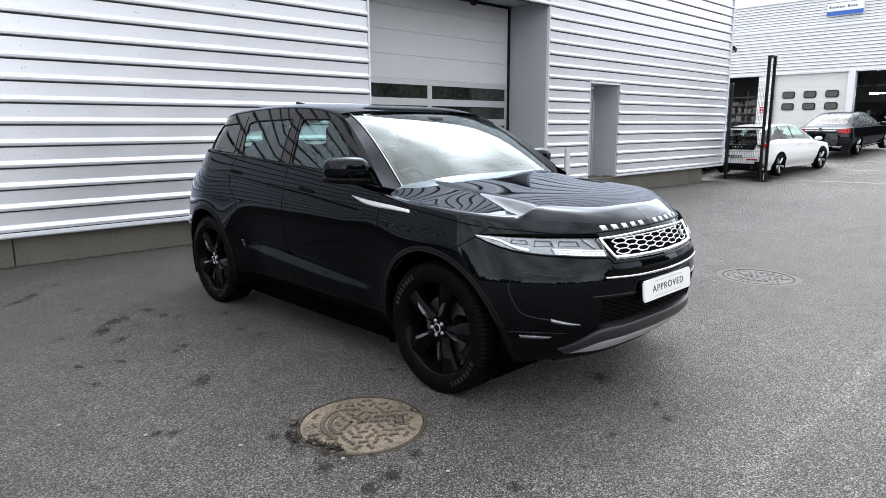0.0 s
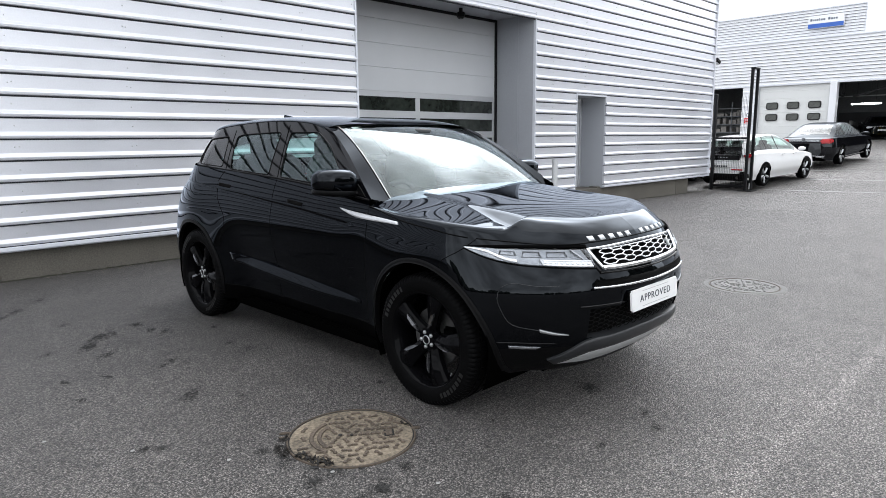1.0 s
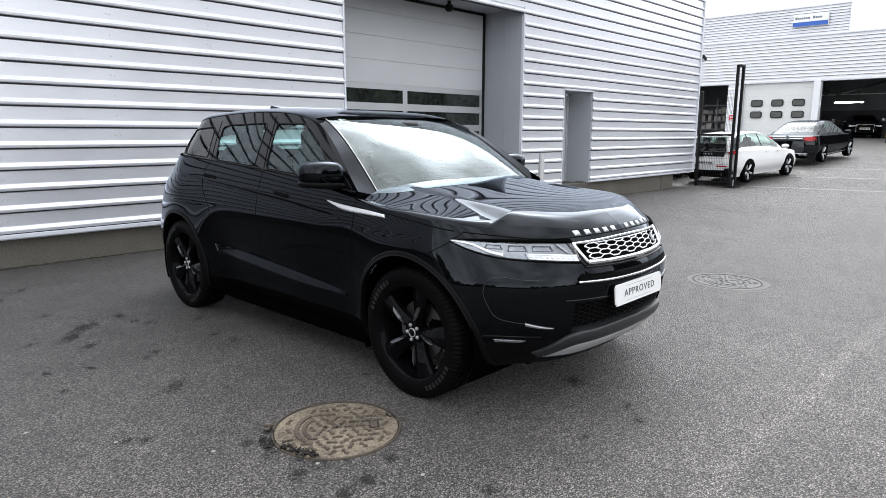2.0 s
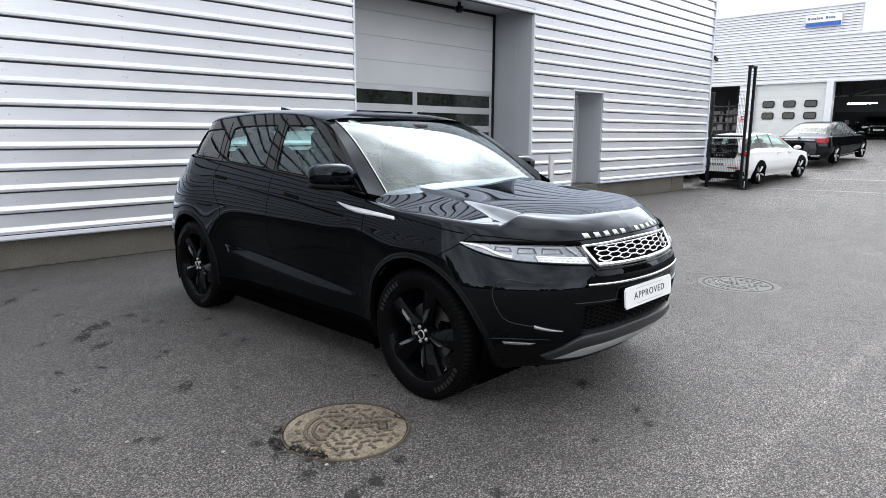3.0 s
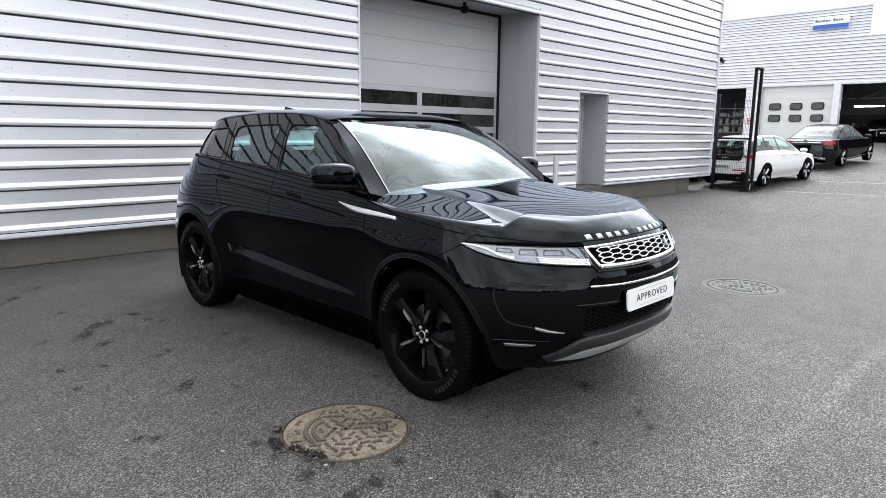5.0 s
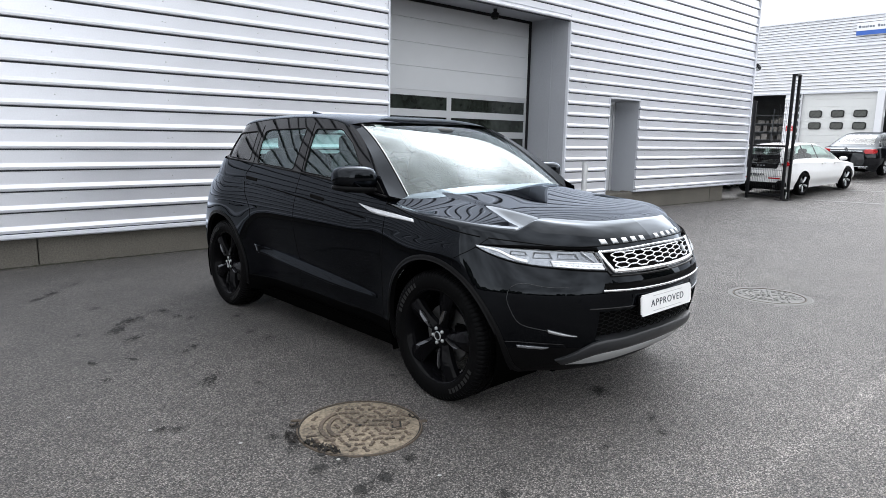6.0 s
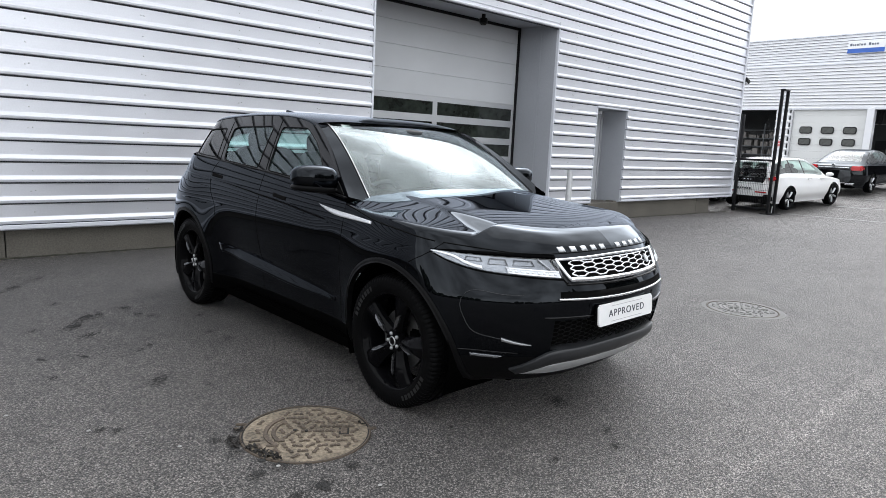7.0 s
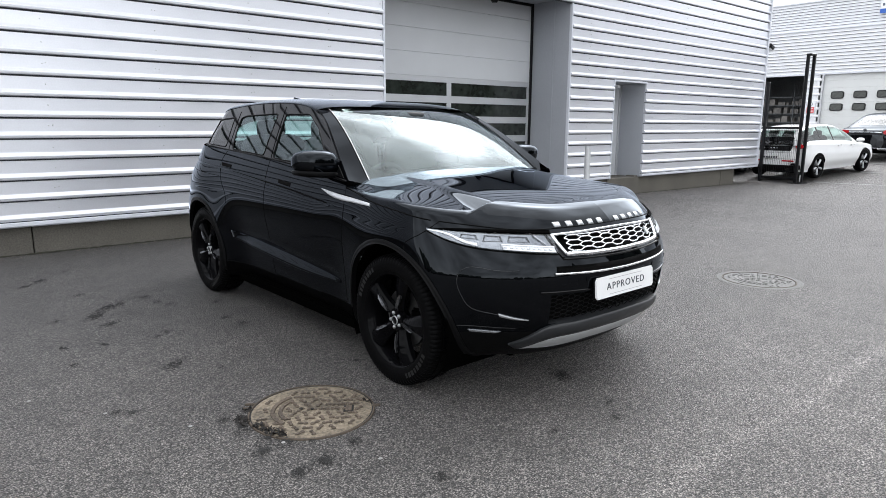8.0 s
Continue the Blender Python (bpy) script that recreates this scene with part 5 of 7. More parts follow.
# cowl and wipers
def cowl():
    P = np.zeros((40, 4, 3))
    for i, v in enumerate(np.linspace(-1, 1, 40)):
        for k in range(4):
            x = -.215 - .145 * v * v + -.03 * (1 - k / 3) - .10 * k / 3
            y = .80 * v
            P[i, k] = (x, y, float(hood_z(x, y)) - .012)
    V3, F3, N3 = grid_mesh_data(P)
    if N3[:, 2].mean() < 0:
        N3 = -N3
    put("scuttle_panel", mesh_of("scuttle_panel", V3, wind(V3, F3, N3), M_COWL, False), car, "black plastic scuttle panel")


cowl()
for y0, y1 in ((-.52, .16), (.06, .68)):
    ln = []
    for k in range(14):
        f = k / 13
        v = (y0 + (y1 - y0) * f) / .79
        u = .012 + .022 * math.sin(f * math.pi)
        b = np.array([-.285 - .140 * v * v, .790 * v, 1.098 + .002 * v * v])
        t = np.array([-1.070 - .075 * v * v, .628 * v, 1.540])
        ln.append(b + (t - b) * u + np.array([.45, 0, .89]) * .009)
    tube("wiper_blade", ln, .005, M_COWL, car, "black wiper blade")
    tube("wiper_arm", [ln[9] + np.array([.01, 0, .008]), ln[3] + np.array([.05, 0, -.006]), ln[1] + np.array([.08, .0, -.02])] if y0 < 0 else
         [ln[5] + np.array([.01, 0, .008]), ln[10] + np.array([.04, 0, -.004]), ln[12] + np.array([.07, 0, -.014])], .005, M_COWL, car)


# ---------------- door mirrors, handles, vents ----------------
def shell(name, cx, cy, cz, ax, ay, az, e1, e2, material, parent, label="", nu=28, nv=18, warp=None):
    """A rounded-box shell (superellipsoid)."""
    def sg(w, m):
        return math.copysign(abs(w) ** m, w)
    vs, fs = [], []
    for i in range(nv + 1):
        ph = -math.pi / 2 + math.pi * i / nv
        for j in range(nu):
            th = 2 * math.pi * j / nu
            p = [ax * sg(math.cos(ph), e1) * sg(math.cos(th), e2), ay * sg(math.cos(ph), e1) * sg(math.sin(th), e2), az * sg(math.sin(ph), e1)]
            if warp:
                p = warp(*p)
            vs.append((cx + p[0], cy + p[1], cz + p[2]))
    for i in range(nv):
        for j in range(nu):
            fs.append((i * nu + j, i * nu + (j + 1) % nu, (i + 1) * nu + (j + 1) % nu, (i + 1) * nu + j))
    return put(name, mesh_of(name, vs, fs, material, True), parent, label)


for sgn in (-1, 1):
    def wp(x, y, z, s=sgn):
        k = 1 - .22 * (s * y / .14 + 1) / 2
        return (x - .05 * (s * y), y, z * k + .010 * (s * y / .14))
    mx_, my_ = (0, 1.0) if sgn < 0 else (-.09, .925)
    cap = shell("door_mirror", -.655 + mx_, sgn * my_, 1.198, .088, .140, .088, .72, .75, M_PAINT, car, "gloss black door mirror", warp=wp)
    shell("mirror_base", -.660 + mx_, sgn * (my_ - .002), 1.138, .088, .136, .028, .6, .7, M_PLAST, cap, "black plastic mirror underside", warp=wp)
    part("mirror_glass", box_bm(-.745 + mx_, -.738 + mx_, sgn * my_ - .085, sgn * my_ + .085, 1.150, 1.245, .004), M_CHROME, cap)
    tube("mirror_arm", [np.array((-.63 + mx_, sgn * (my_ - .03), 1.132)), np.array((-.60, sgn * .90, 1.130)), np.array((-.575, sgn * .845, 1.125))], .024, M_PLAST, cap, seg=10, flat=.55)
    P = [(-.50, 1.115), (-.735, 1.150), (-.80, 1.235), (-.70, 1.235), (-.57, 1.160)] if sgn < 0 else [(-.66, 1.130), (-.735, 1.150), (-.80, 1.235), (-.74, 1.235), (-.68, 1.160)]
    V4 = [(p[0], sgn * (float(y_side(p[0], p[1])) + .004), p[1]) for p in P]
    put("mirror_sail", mesh_of("mirror_sail", V4 + [(v[0], v[1] - sgn * .02, v[2]) for v in V4],
                               [tuple(range(5)), tuple(range(9, 4, -1))] + [(i, 5 + i, 5 + (i + 1) % 5, (i + 1) % 5) for i in range(5)], M_PLAST), car)
strip("door_handle", [(-2.255, -.9, 1.128), (-2.16, -.9, 1.122), (-2.075, -.9, 1.116)], [(-2.25, -.9, 1.102), (-2.16, -.9, 1.096), (-2.08, -.9, 1.092)], SIDE, .002, M_SEAM, 14, 5, .01, "flush black door handle in its dark recess")
strip("door_handle", [(-1.30, -.9, 1.058), (-1.21, -.9, 1.050), (-1.12, -.9, 1.042)], [(-1.295, -.9, 1.032), (-1.21, -.9, 1.024), (-1.125, -.9, 1.018)], SIDE, .002, M_SEAM, 14, 5, .01, "flush black door handle in its dark recess")
strip("side_vent_blade", [(-.715, -.9, 1.040), (-.55, -.9, 1.024), (-.36, -.9, 1.012), (-.17, -.9, 1.000)], [(-.70, -.9, 1.033), (-.60, -.9, 1.004), (-.36, -.9, .987), (-.165, -.9, .983)], SIDE, .007, M_ATLAS, 30, 4, .014, "pale satin side vent blade")
strip("sill_blade", [(-2.13, -.9, .600), (-1.6, -.9, .560), (-1.0, -.9, .515), (-.60, -.9, .478)], [(-2.11, -.9, .535), (-1.6, -.9, .494), (-1.0, -.9, .454), (-.60, -.9, .456)], SIDE, .004, M_PAINT, 50, 6, .03, "gloss black lower door moulding", lean=.030)

# ---------------- headlamps ----------------
HT = [(.185, -.82, .917), (.33, -.80, .912), (.50, -.68, .903), (.64, -.55, .897), (.70, -.45, .891)]
HB = [(.195, -.83, .906), (.30, -.82, .874), (.42, -.77, .842), (.58, -.66, .820), (.73, -.425, .799)]
hT, hB = cubic(chord(HT) / chord(HT)[-1], HT), cubic(chord(HB) / chord(HB)[-1], HB)


def lamp(u, f):
    return tuple(hT(u) * (1 - f) + hB(u) * f)


def lamp_strip(name, uf, w, lift, material, nu=24, label="", bulge=0.0):
    strip(name, [lamp(u, f - w) for u, f in uf], [lamp(u, f + w) for u, f in uf], DIAG, lift, material, nu, 4, .008, label, bulge=bulge)


U = [0, .08, .2, .35, .5, .65, .8, .92, 1]
strip("headlamp", [lamp(u, -.02) for u in U], [lamp(u, 1.02) for u in U], DIAG, .0015, M_LAMPIN, 60, 10, .02, "slim clear headlamp with silver internals")
lamp_strip("headlamp_bezel", [(u, .02) for u in U], .07, .004, M_COWL, 60)
lamp_strip("lamp_brow", [(u, -.05) for u in U], .085, .0125, M_COWL, 60, "black upper lip of the headlamp")
lamp_strip("light_guide", [(.01, .45), (.08, .34), (.17, .36), (.24, .50), (.31, .72), (.37, .80), (.43, .84)], .105, .0120, M_DRL, 50, "white daytime light guide")
lamp_strip("light_guide", [(.855, .14), (.89, .36), (.925, .58)], .05, .0120, M_LAMPIN, 12)
for u0, u1, f0, f1 in ((.30, .44, .22, .56), (.47, .62, .20, .60), (.65, .82, .20, .54)):
    strip("lamp_module", [lamp(u0 + .02, f0), lamp(u1 - .01, f0)], [lamp(u0, f1), lamp(u1, f1 - .06)], DIAG, .0020, M_LAMPIN, 8, 4, .004)
strip("indicator_lens", [lamp(u, .70) for u in (.60, .80, .985)], [lamp(u, .97) for u in (.61, .80, .985)], DIAG, .0105, M_PALE, 20, 4, .010, "pale ribbed indicator lens")
lamp_strip("indicator_edge", [(.60, .70), (.8, .70), (.985, .70)], .035, .0120, M_DRL, 16)
lamp_strip("indicator_edge", [(.61, .95), (.8, .95), (.985, .95)], .035, .0120, M_DRL, 16)
for k in range(9):
    u = .62 + k * .040
    strip("indicator_rib", [lamp(u, .76), lamp(u + .018, .76)], [lamp(u, .90), lamp(u + .018, .90)], DIAG, .0115, M_PALE, 4, 3, .004)
seam([lamp(u, 1.06) for u in U], DIAG, "lamp_gap", .0045, 0.0)
strip("headlamp_lens", [lamp(u, -.03) for u in U], [lamp(u, 1.04) for u in U], DIAG, .010, M_LENS, 60, 8, .010, "clear headlamp cover")

# ---------------- grille ----------------
def nose(y, z, lift):
    loc, nn = on_skin((.8, y, z), FRONT)
    return np.array(loc + nn * lift)


def sheet_on_nose(name, y0, y1, z0, z1, lift, material, ny=40, nz=8, taper=0.0, label=""):
    P = np.zeros((ny, nz, 3))
    for i in range(ny):
        for j in range(nz):
            f = j / (nz - 1)
            sh = 1 - taper * (1 - f)
            P[i, j] = nose((y0 + (y1 - y0) * i / (ny - 1)) * sh, z0 + (z1 - z0) * f, lift)
    V_, F_, N_ = grid_mesh_data(P)
    if N_[:, 0].mean() < 0:
        N_ = -N_
    return put(name, mesh_of(name, V_, wind(V_, F_, N_), material, True), car, label)


sheet_on_nose("grille_backing", -.47, .47, .775, .905, -.035, M_SEAM, taper=.06)
sheet_on_nose("lower_grille_backing", -.56, .56, .43, .615, -.05, M_SEAM)
gz0, gz1, gy = .798, .882, .43


def hexgrid(name, ya, yb, za, zb, pitch, h, r, lift, material, shape=None, flat=.62):
    """Bars of a stretched honeycomb laid into an opening of the nose."""
    k = 0
    z = za
    out = []
    while z < zb + 1e-6:
        pts = []
        i = 0
        y = ya
        while y <= yb + 1e-6:
            zz = z + (h if i % 2 == 0 else 0)
            w = pitch * flat
            pts += [(y, zz), (y + w, zz)]
            y += pitch
            i += 1
        out.append(pts)
        for j in range(len(pts) // 2 - 1):
            if j % 2 == 0:
                out.append([(pts[2 * j + 2][0], z), (pts[2 * j + 1][0], z - h)])
            else:
                out.append([(pts[2 * j + 1][0], z), (pts[2 * j + 2][0], z - h)])
        z += 2 * h
    for pts in out:
        pts = [p for p in pts if za - .004 <= p[1] <= zb + .004 and ya <= p[0] <= yb and (shape is None or abs(p[0]) <= shape(p[1]))]
        if len(pts) > 1:
            line = []
            for a, b in zip(pts, pts[1:]):
                line.append(nose(a[0], a[1], lift))
            line.append(nose(pts[-1][0], pts[-1][1], lift))
            tube(name, line, r, material, car, seg=6)


hexgrid("grille_bar", -gy, gy, gz0 + .008, gz1, .0790, .0122, .0045, -.002, M_CHROME, lambda z: .432 - .34 * max(0, .885 - z))
fr_top = [(-.445, .884), (-.2, .891), (0, .894), (.2, .891), (.445, .884)]
fr_bot = [(-.405, .792), (-.2, .786), (0, .784), (.2, .786), (.405, .792)]


def nose_tube(name, pts, r, lift, material, label="", n=50, flat=1.0):
    P = np.array(pts, float)
    q = cubic(chord(P), P)(np.linspace(0, chord(P)[-1], n)) if len(P) > 2 else P[0] + (P[1] - P[0]) * np.linspace(0, 1, n)[:, None]
    tube(name, [nose(y, z, lift) for y, z in q], r, material, car, label, seg=8, flat=flat)


nose_tube("grille_frame", fr_top, .007, .002, M_CHROME)
nose_tube("grille_frame", fr_bot, .013, .002, M_CHROME, "bright satin grille surround")
for sgn in (-1, 1):
    nose_tube("grille_frame", [(sgn * .447, .886), (sgn * .43, .84), (sgn * .404, .792)], .011, .002, M_CHROME, n=14)
    nose_tube("grille_surround", [(sgn * .475, .892), (sgn * .455, .83), (sgn * .425, .774)], .009, -.001, M_GLOSSBLK, n=14)
nose_tube("grille_surround", [(-.43, .771), (0, .762), (.43, .771)], .007, -.001, M_GLOSSBLK)
# maker's oval on the grille and name blocks on the bonnet lip, as plain shapes
bmo = cyl_bm(.026, -.004, .004, 28, .002)
for v in bmo.verts:
    v.co.y *= .55
pp = nose(.30, .842, .006)
_, nn = on_skin((.8, .30, .842), FRONT)
part("grille_badge", bmo, M_SILVER, car, "small silver oval badge", m=Matrix.Translation(Vector(pp)) @ nn.to_track_quat('Z', 'Y').to_matrix().to_4x4() @ Matrix.Rotation(radians(90), 4, 'Z'))
for k, y in enumerate([-.385, -.31, -.235, -.16, -.085, .065, .14, .215, .29, .365]):
    w, h = .019, .023
    strip("name_block", [(.75, y - w, .930 + h / 2), (.75, y + w, .930 + h / 2)], [(.75, y - w, .930 - h / 2), (.75, y + w, .930 - h / 2)], FRONT, .0035, M_SILVER, 4, 3, .006,
          "plain bright block on the bonnet edge", both=False)

# ---------------- bumper ----------------
hexgrid("lower_grille_bar", -.53, .53, .459, .596, .034, .0115, .0024, -.012, M_PLAST)
strip("upper_recess", [(.85, -.475, .738), (.86, 0, .730), (.85, .475, .738)], [(.85, -.48, .705), (.86, 0, .700), (.85, .48, .705)], FRONT, .002, M_SEAM, 40, 3, .004, "dark slot above the number plate", both=False)
nose_tube("chrome_strip", [(-.49, .702), (-.25, .694), (0, .691), (.25, .694), (.49, .702)], .0065, .004, M_CHROME, "bright strip above the number plate", 60)
nose_tube("intake_edge", [(-.56, .612), (-.3, .606), (0, .604), (.3, .606), (.56, .612)], .006, .001, M_GLOSSBLK)
BT = [(.70, -.655, .330), (.74, -.60, .368), (.77, -.525, .424), (.82, -.40, .440), (.85, -.2, .449), (.86, 0, .452)]
BB = [(.68, -.60, .296), (.72, -.555, .318), (.75, -.49, .348), (.80, -.36, .364), (.83, -.18, .370), (.84, 0, .372)]
SB = [(.68, -.585, .292), (.72, -.53, .292), (.75, -.44, .288), (.78, -.32, .292), (.80, -.16, .302), (.80, 0, .304)]


def both_sides(P, dz=0.0):
    P = [(x, y * .965, z + dz) for x, y, z in P]
    return P + [(x, -y, z) for x, y, z in P[-2::-1]]


strip("bumper_bar", both_sides(BT), both_sides(BB), FRONT, .012, M_BAR, 90, 7, .05, "dark satin bumper bar", both=False, bulge=.014)
strip("skid_plate", both_sides(BB, -.004), both_sides(SB), FRONT, .006, M_SKID, 90, 6, .05, "grey painted skid plate", both=False, bulge=.006)
seam([(.47, -.885, .434), (.52, -.86, .436), (.60, -.78, .432), (.69, -.66, .424)], DIAG, "bumper_ledge", .004, .0, M_GLOSSBLK)
IT = [(.485, -.87, .722), (.60, -.76, .730), (.70, -.66, .726), (.80, -.50, .722)]
IB = [(.535, -.85, .545), (.60, -.78, .512), (.68, -.70, .490), (.79, -.55, .478)]
seam([IT[2], IT[1], (.50, -.865, .724), (.482, -.88, .685), (.505, -.87, .60), IB[0], IB[1], IB[2]], DIAG, "intake_outline", .0018, .001, M_BAR)
strip("intake_blade", [(.645, -.745, .510), (.69, -.69, .490), (.735, -.62, .472)], [(.65, -.745, .494), (.69, -.692, .478), (.735, -.62, .470)], DIAG, .008, M_SILVER, 16, 3, .012, "silver blade in the side intake")
strip("fog_lamp", [(.525, -.84, .420), (.585, -.775, .414), (.64, -.72, .408)], [(.535, -.84, .406), (.585, -.775, .400), (.62, -.735, .398)], DIAG, .005, M_LAMPIN, 18, 4, .014, "slim clear fog lamp")
for sgn in (-1, 1):
    for y in (.60, .30):
        loc, nn = on_skin((.8, sgn * y, .655 if y > .5 else .66), FRONT)
        part("parking_sensor", cyl_bm(.011, -.001, .003, 16), M_PAINT, car, m=Matrix.Translation(loc) @ nn.to_track_quat('Z', 'Y').to_matrix().to_4x4())

# ---------------- number plate with its one readable word ----------------
plate_m = Matrix.Translation((.870, -.012, .605)) @ Matrix.Rotation(radians(-5), 4, 'Y')
bm = box_bm(-.006, .004, -.26, .26, -.0555, .0555)
bmesh.ops.bevel(bm, geom=[e for e in bm.edges if abs(e.verts[0].co.x - e.verts[1].co.x) > .005], offset=.010, segments=3, affect='EDGES')
pl = part("number_plate", bm, M_PLATE, car, "white plate reading APPROVED in dark capitals", m=plate_m)
part("plate_bracket", box_bm(-.03, -.006, -.25, .25, -.05, .05, .004), M_PLAST, car, m=plate_m)
txt = bpy.data.curves.new("plate_text", 'FONT')
txt.body = "APPROVED"
txt.size, txt.align_x, txt.align_y, txt.extrude, txt.space_character = .052, 'CENTER', 'CENTER', .0008, 1.22
tob = bpy.data.objects.new("tmp_text", txt)
scene.collection.objects.link(tob)
bpy.context.view_layer.update()
tme = bpy.data.meshes.new_from_object(tob.evaluated_get(bpy.context.evaluated_depsgraph_get()))
bpy.data.objects.remove(tob)
tme.materials.clear()
tme.materials.append(M_INK)
put("plate_lettering", tme, pl, "dark capital letters APPROVED", m=Matrix.Translation((.0048, 0, 0)) @ Matrix(((0, 0, 1, 0), (1.16, 0, 0, 0), (0, 1, 0, 0), (0, 0, 0, 1))))
for z in (-.040, .040):
    part("plate_line", box_bm(.0041, .0047, -.15, .15, z - .0012, z + .0012), M_SKID, pl)

# ---------------- cabin ----------------
part("cabin_floor", box_bm(-2.9, -.35, -.80, .80, .32, .37), M_CABIN, car)
part("load_floor", box_bm(-3.2, -2.55, -.72, .72, .37, 1.05, .03, 2), M_CABIN, car)
shell("dashboard", -.56, 0, .955, .26, .74, .135, .5, .35, M_CABIN, car, "dark dashboard", 36, 16)
for sgn in (-1, 1):
    part("door_card", box_bm(-2.2, -.5, sgn * .80 - .015, sgn * .80 + .015, .40, 1.10, .01), M_CABIN, car)


def seat(x, y, w=.25):
    s = shell("seat", x, y, .62, .27, w, .11, .45, .4, M_SEATS, car, "dark grey cloth seat", 24, 12)
    shell("backrest", x - .30, y, .98, .075, w, .36, .45, .4, M_SEATS, s, warp=lambda a, b, c: (a - .22 * c, b * (1 - .25 * max(0, c)), c))
    shell("headrest", x - .415, y, 1.385, .045, .125, .075, .5, .45, M_SEATS, s)
    part("headrest_post", box_bm(x - .42, x - .40, y - .06, y - .045, 1.25, 1.34), M_DISC, s)


seat(-1.15, -.37)
seat(-1.15, .37)
seat(-2.10, -.36, .33)
seat(-2.10, .36, .33)


def steering():
    bm = bmesh.new()
    vs = []
    R, r = .182, .017
    for i in range(40):
        a = 2 * math.pi * i / 40
        ring = []
        for k in range(8):
            b = 2 * math.pi * k / 8
            ring.append(bm.verts.new(((R + r * math.cos(b)) * math.cos(a), (R + r * math.cos(b)) * math.sin(a), r * math.sin(b))))
        vs.append(ring)
    for i in range(40):
        for k in range(8):
            bm.faces.new((vs[i][k], vs[(i + 1) % 40][k], vs[(i + 1) % 40][(k + 1) % 8], vs[i][(k + 1) % 8]))
    w = part("steering_wheel", bm, M_CABIN, car, "dark leather steering wheel", True, m=pose(-.86, -.37, 1.00, 0, -65, 0))
    part("steering_boss", box_bm(-.07, .07, -.07, .07, -.03, .02, .02, 2), M_CABIN, w)
    part("steering_spoke", box_bm(-.012, .012, -.17, .17, -.012, .012, .006), M_SILVER, w)


steering()
shell("interior_mirror", -1.03, 0, 1.44, .02, .12, .035, .6, .5, M_CABIN, car, "dark rear-view mirror")
shell("sensor_housing", -1.00, 0, 1.495, .09, .07, .022, .6, .5, M_CABIN, car)
v0 = WSG[-2, 4] - np.array([.45, 0, .89]) * .006
part("permit_sticker", box_bm(-.020, .020, -.035, .035, -.0008, .0008), M_STICK, car, "white paper sticker inside the windscreen",
     m=Matrix.Translation(Vector(v0)) @ Matrix.Rotation(radians(29), 4, 'Y'))
# tail lamps
strip("tail_lamp", [(-3.42, -.60, 1.10), (-3.38, -.70, 1.10), (-3.30, -.80, 1.095)], [(-3.42, -.60, 1.04), (-3.38, -.70, 1.05), (-3.30, -.80, 1.07)], (-.5, -.8, 0), .004, M_TAIL, 20, 4, .01, "slim red tail lamp")
for ob in bpy.data.objects:
    if ob.type == 'MESH' and ob.data.materials and ob.data.materials[0] in (M_SCREEN, M_WINDOW, M_PRIVACY, M_LENS):
        ob.visible_shadow = False
car.matrix_world = CAR_M


# ---------------- on the ground ----------------
M_STAIN = mat("dark_organic_stain", (0.006, 0.0055, 0.005), 0.75, 0, 0.4, 30, 200, 0.3, 300)
M_DOT = mat("white_survey_paint", (0.27, 0.27, 0.26), 0.7, 0, 0.25, 60, 200)
M_FRAME = mat("manhole_frame_iron", (0.075, 0.058, 0.043), 0.7, 0.2, 0.35, 14, 90, 0.3, 200)
M_GRIME = mat("black_grime", (0.012, 0.011, 0.010), 0.9, 0, 0.3)
M_MORTAR = mat("pale_mortar_ring", (0.125, 0.123, 0.119), 0.9, 0, 0.2, 6, 120, 0.3, 150)


M_RUSTB = mat("rusty_plate_iron", (0.160, 0.132, 0.097), 0.85, 0.1, 1.0, 3.2, 60, 0.6, 160)
M_RUSTL = mat("rusty_raised_iron", (0.082, 0.063, 0.047), 0.8, 0.1, 0.9, 5, 80, 0.5, 160)
M_CASTB = mat("plate_iron", (0.135, 0.133, 0.128), 0.85, 0, 0.5, 9, 70, 0.4, 160)
M_CASTL = mat("worn_raised_iron", (0.165, 0.163, 0.158), 0.8, 0, 0.4, 12, 70, 0.4, 160)


def stain(x, y, r, seed, sx=1.0, sy=1.0, ang=0.0, blobs=230):
    """A cluster of small flat dark flecks, as moss and oil leave them: dense in the middle, loose at the edge."""
    q = random.Random(seed)
    vs, fs = [], []
    for b in range(blobs):
        a, d = q.uniform(0, 6.28), r * 1.35 * q.random() ** .62
        d *= 1 + .35 * math.sin(2 * a + seed) + .2 * math.sin(3 * a + 2 * seed)
        dx, dy = d * math.cos(a) * sx, d * math.sin(a) * sy
        bx, by = x + dx * math.cos(ang) - dy * math.sin(ang), y + dx * math.sin(ang) + dy * math.cos(ang)
        br = r * q.uniform(.035, .15) * (1.25 - .6 * min(1, d / (1.35 * r)))
        i0 = len(vs)
        n, a0, z = 7, q.uniform(0, 6.28), ground_z(bx) + q.uniform(.0012, .0028)
        vs.append((bx, by, z))
        for i in range(n):
            k = br * q.uniform(.55, 1.35)
            vs.append((bx + k * math.cos(a0 + 6.283 * i / n), by + k * math.sin(a0 + 6.283 * i / n), z - .0006))
        fs += [(i0, i0 + 1 + i, i0 + 1 + (i + 1) % n) for i in range(n)]
    ob = put("stain", mesh_of("stain", vs, fs, M_STAIN))
    tagged(ob, "dark patch of moss and oil on the asphalt", "stain", "stains on the yard", "stuff")


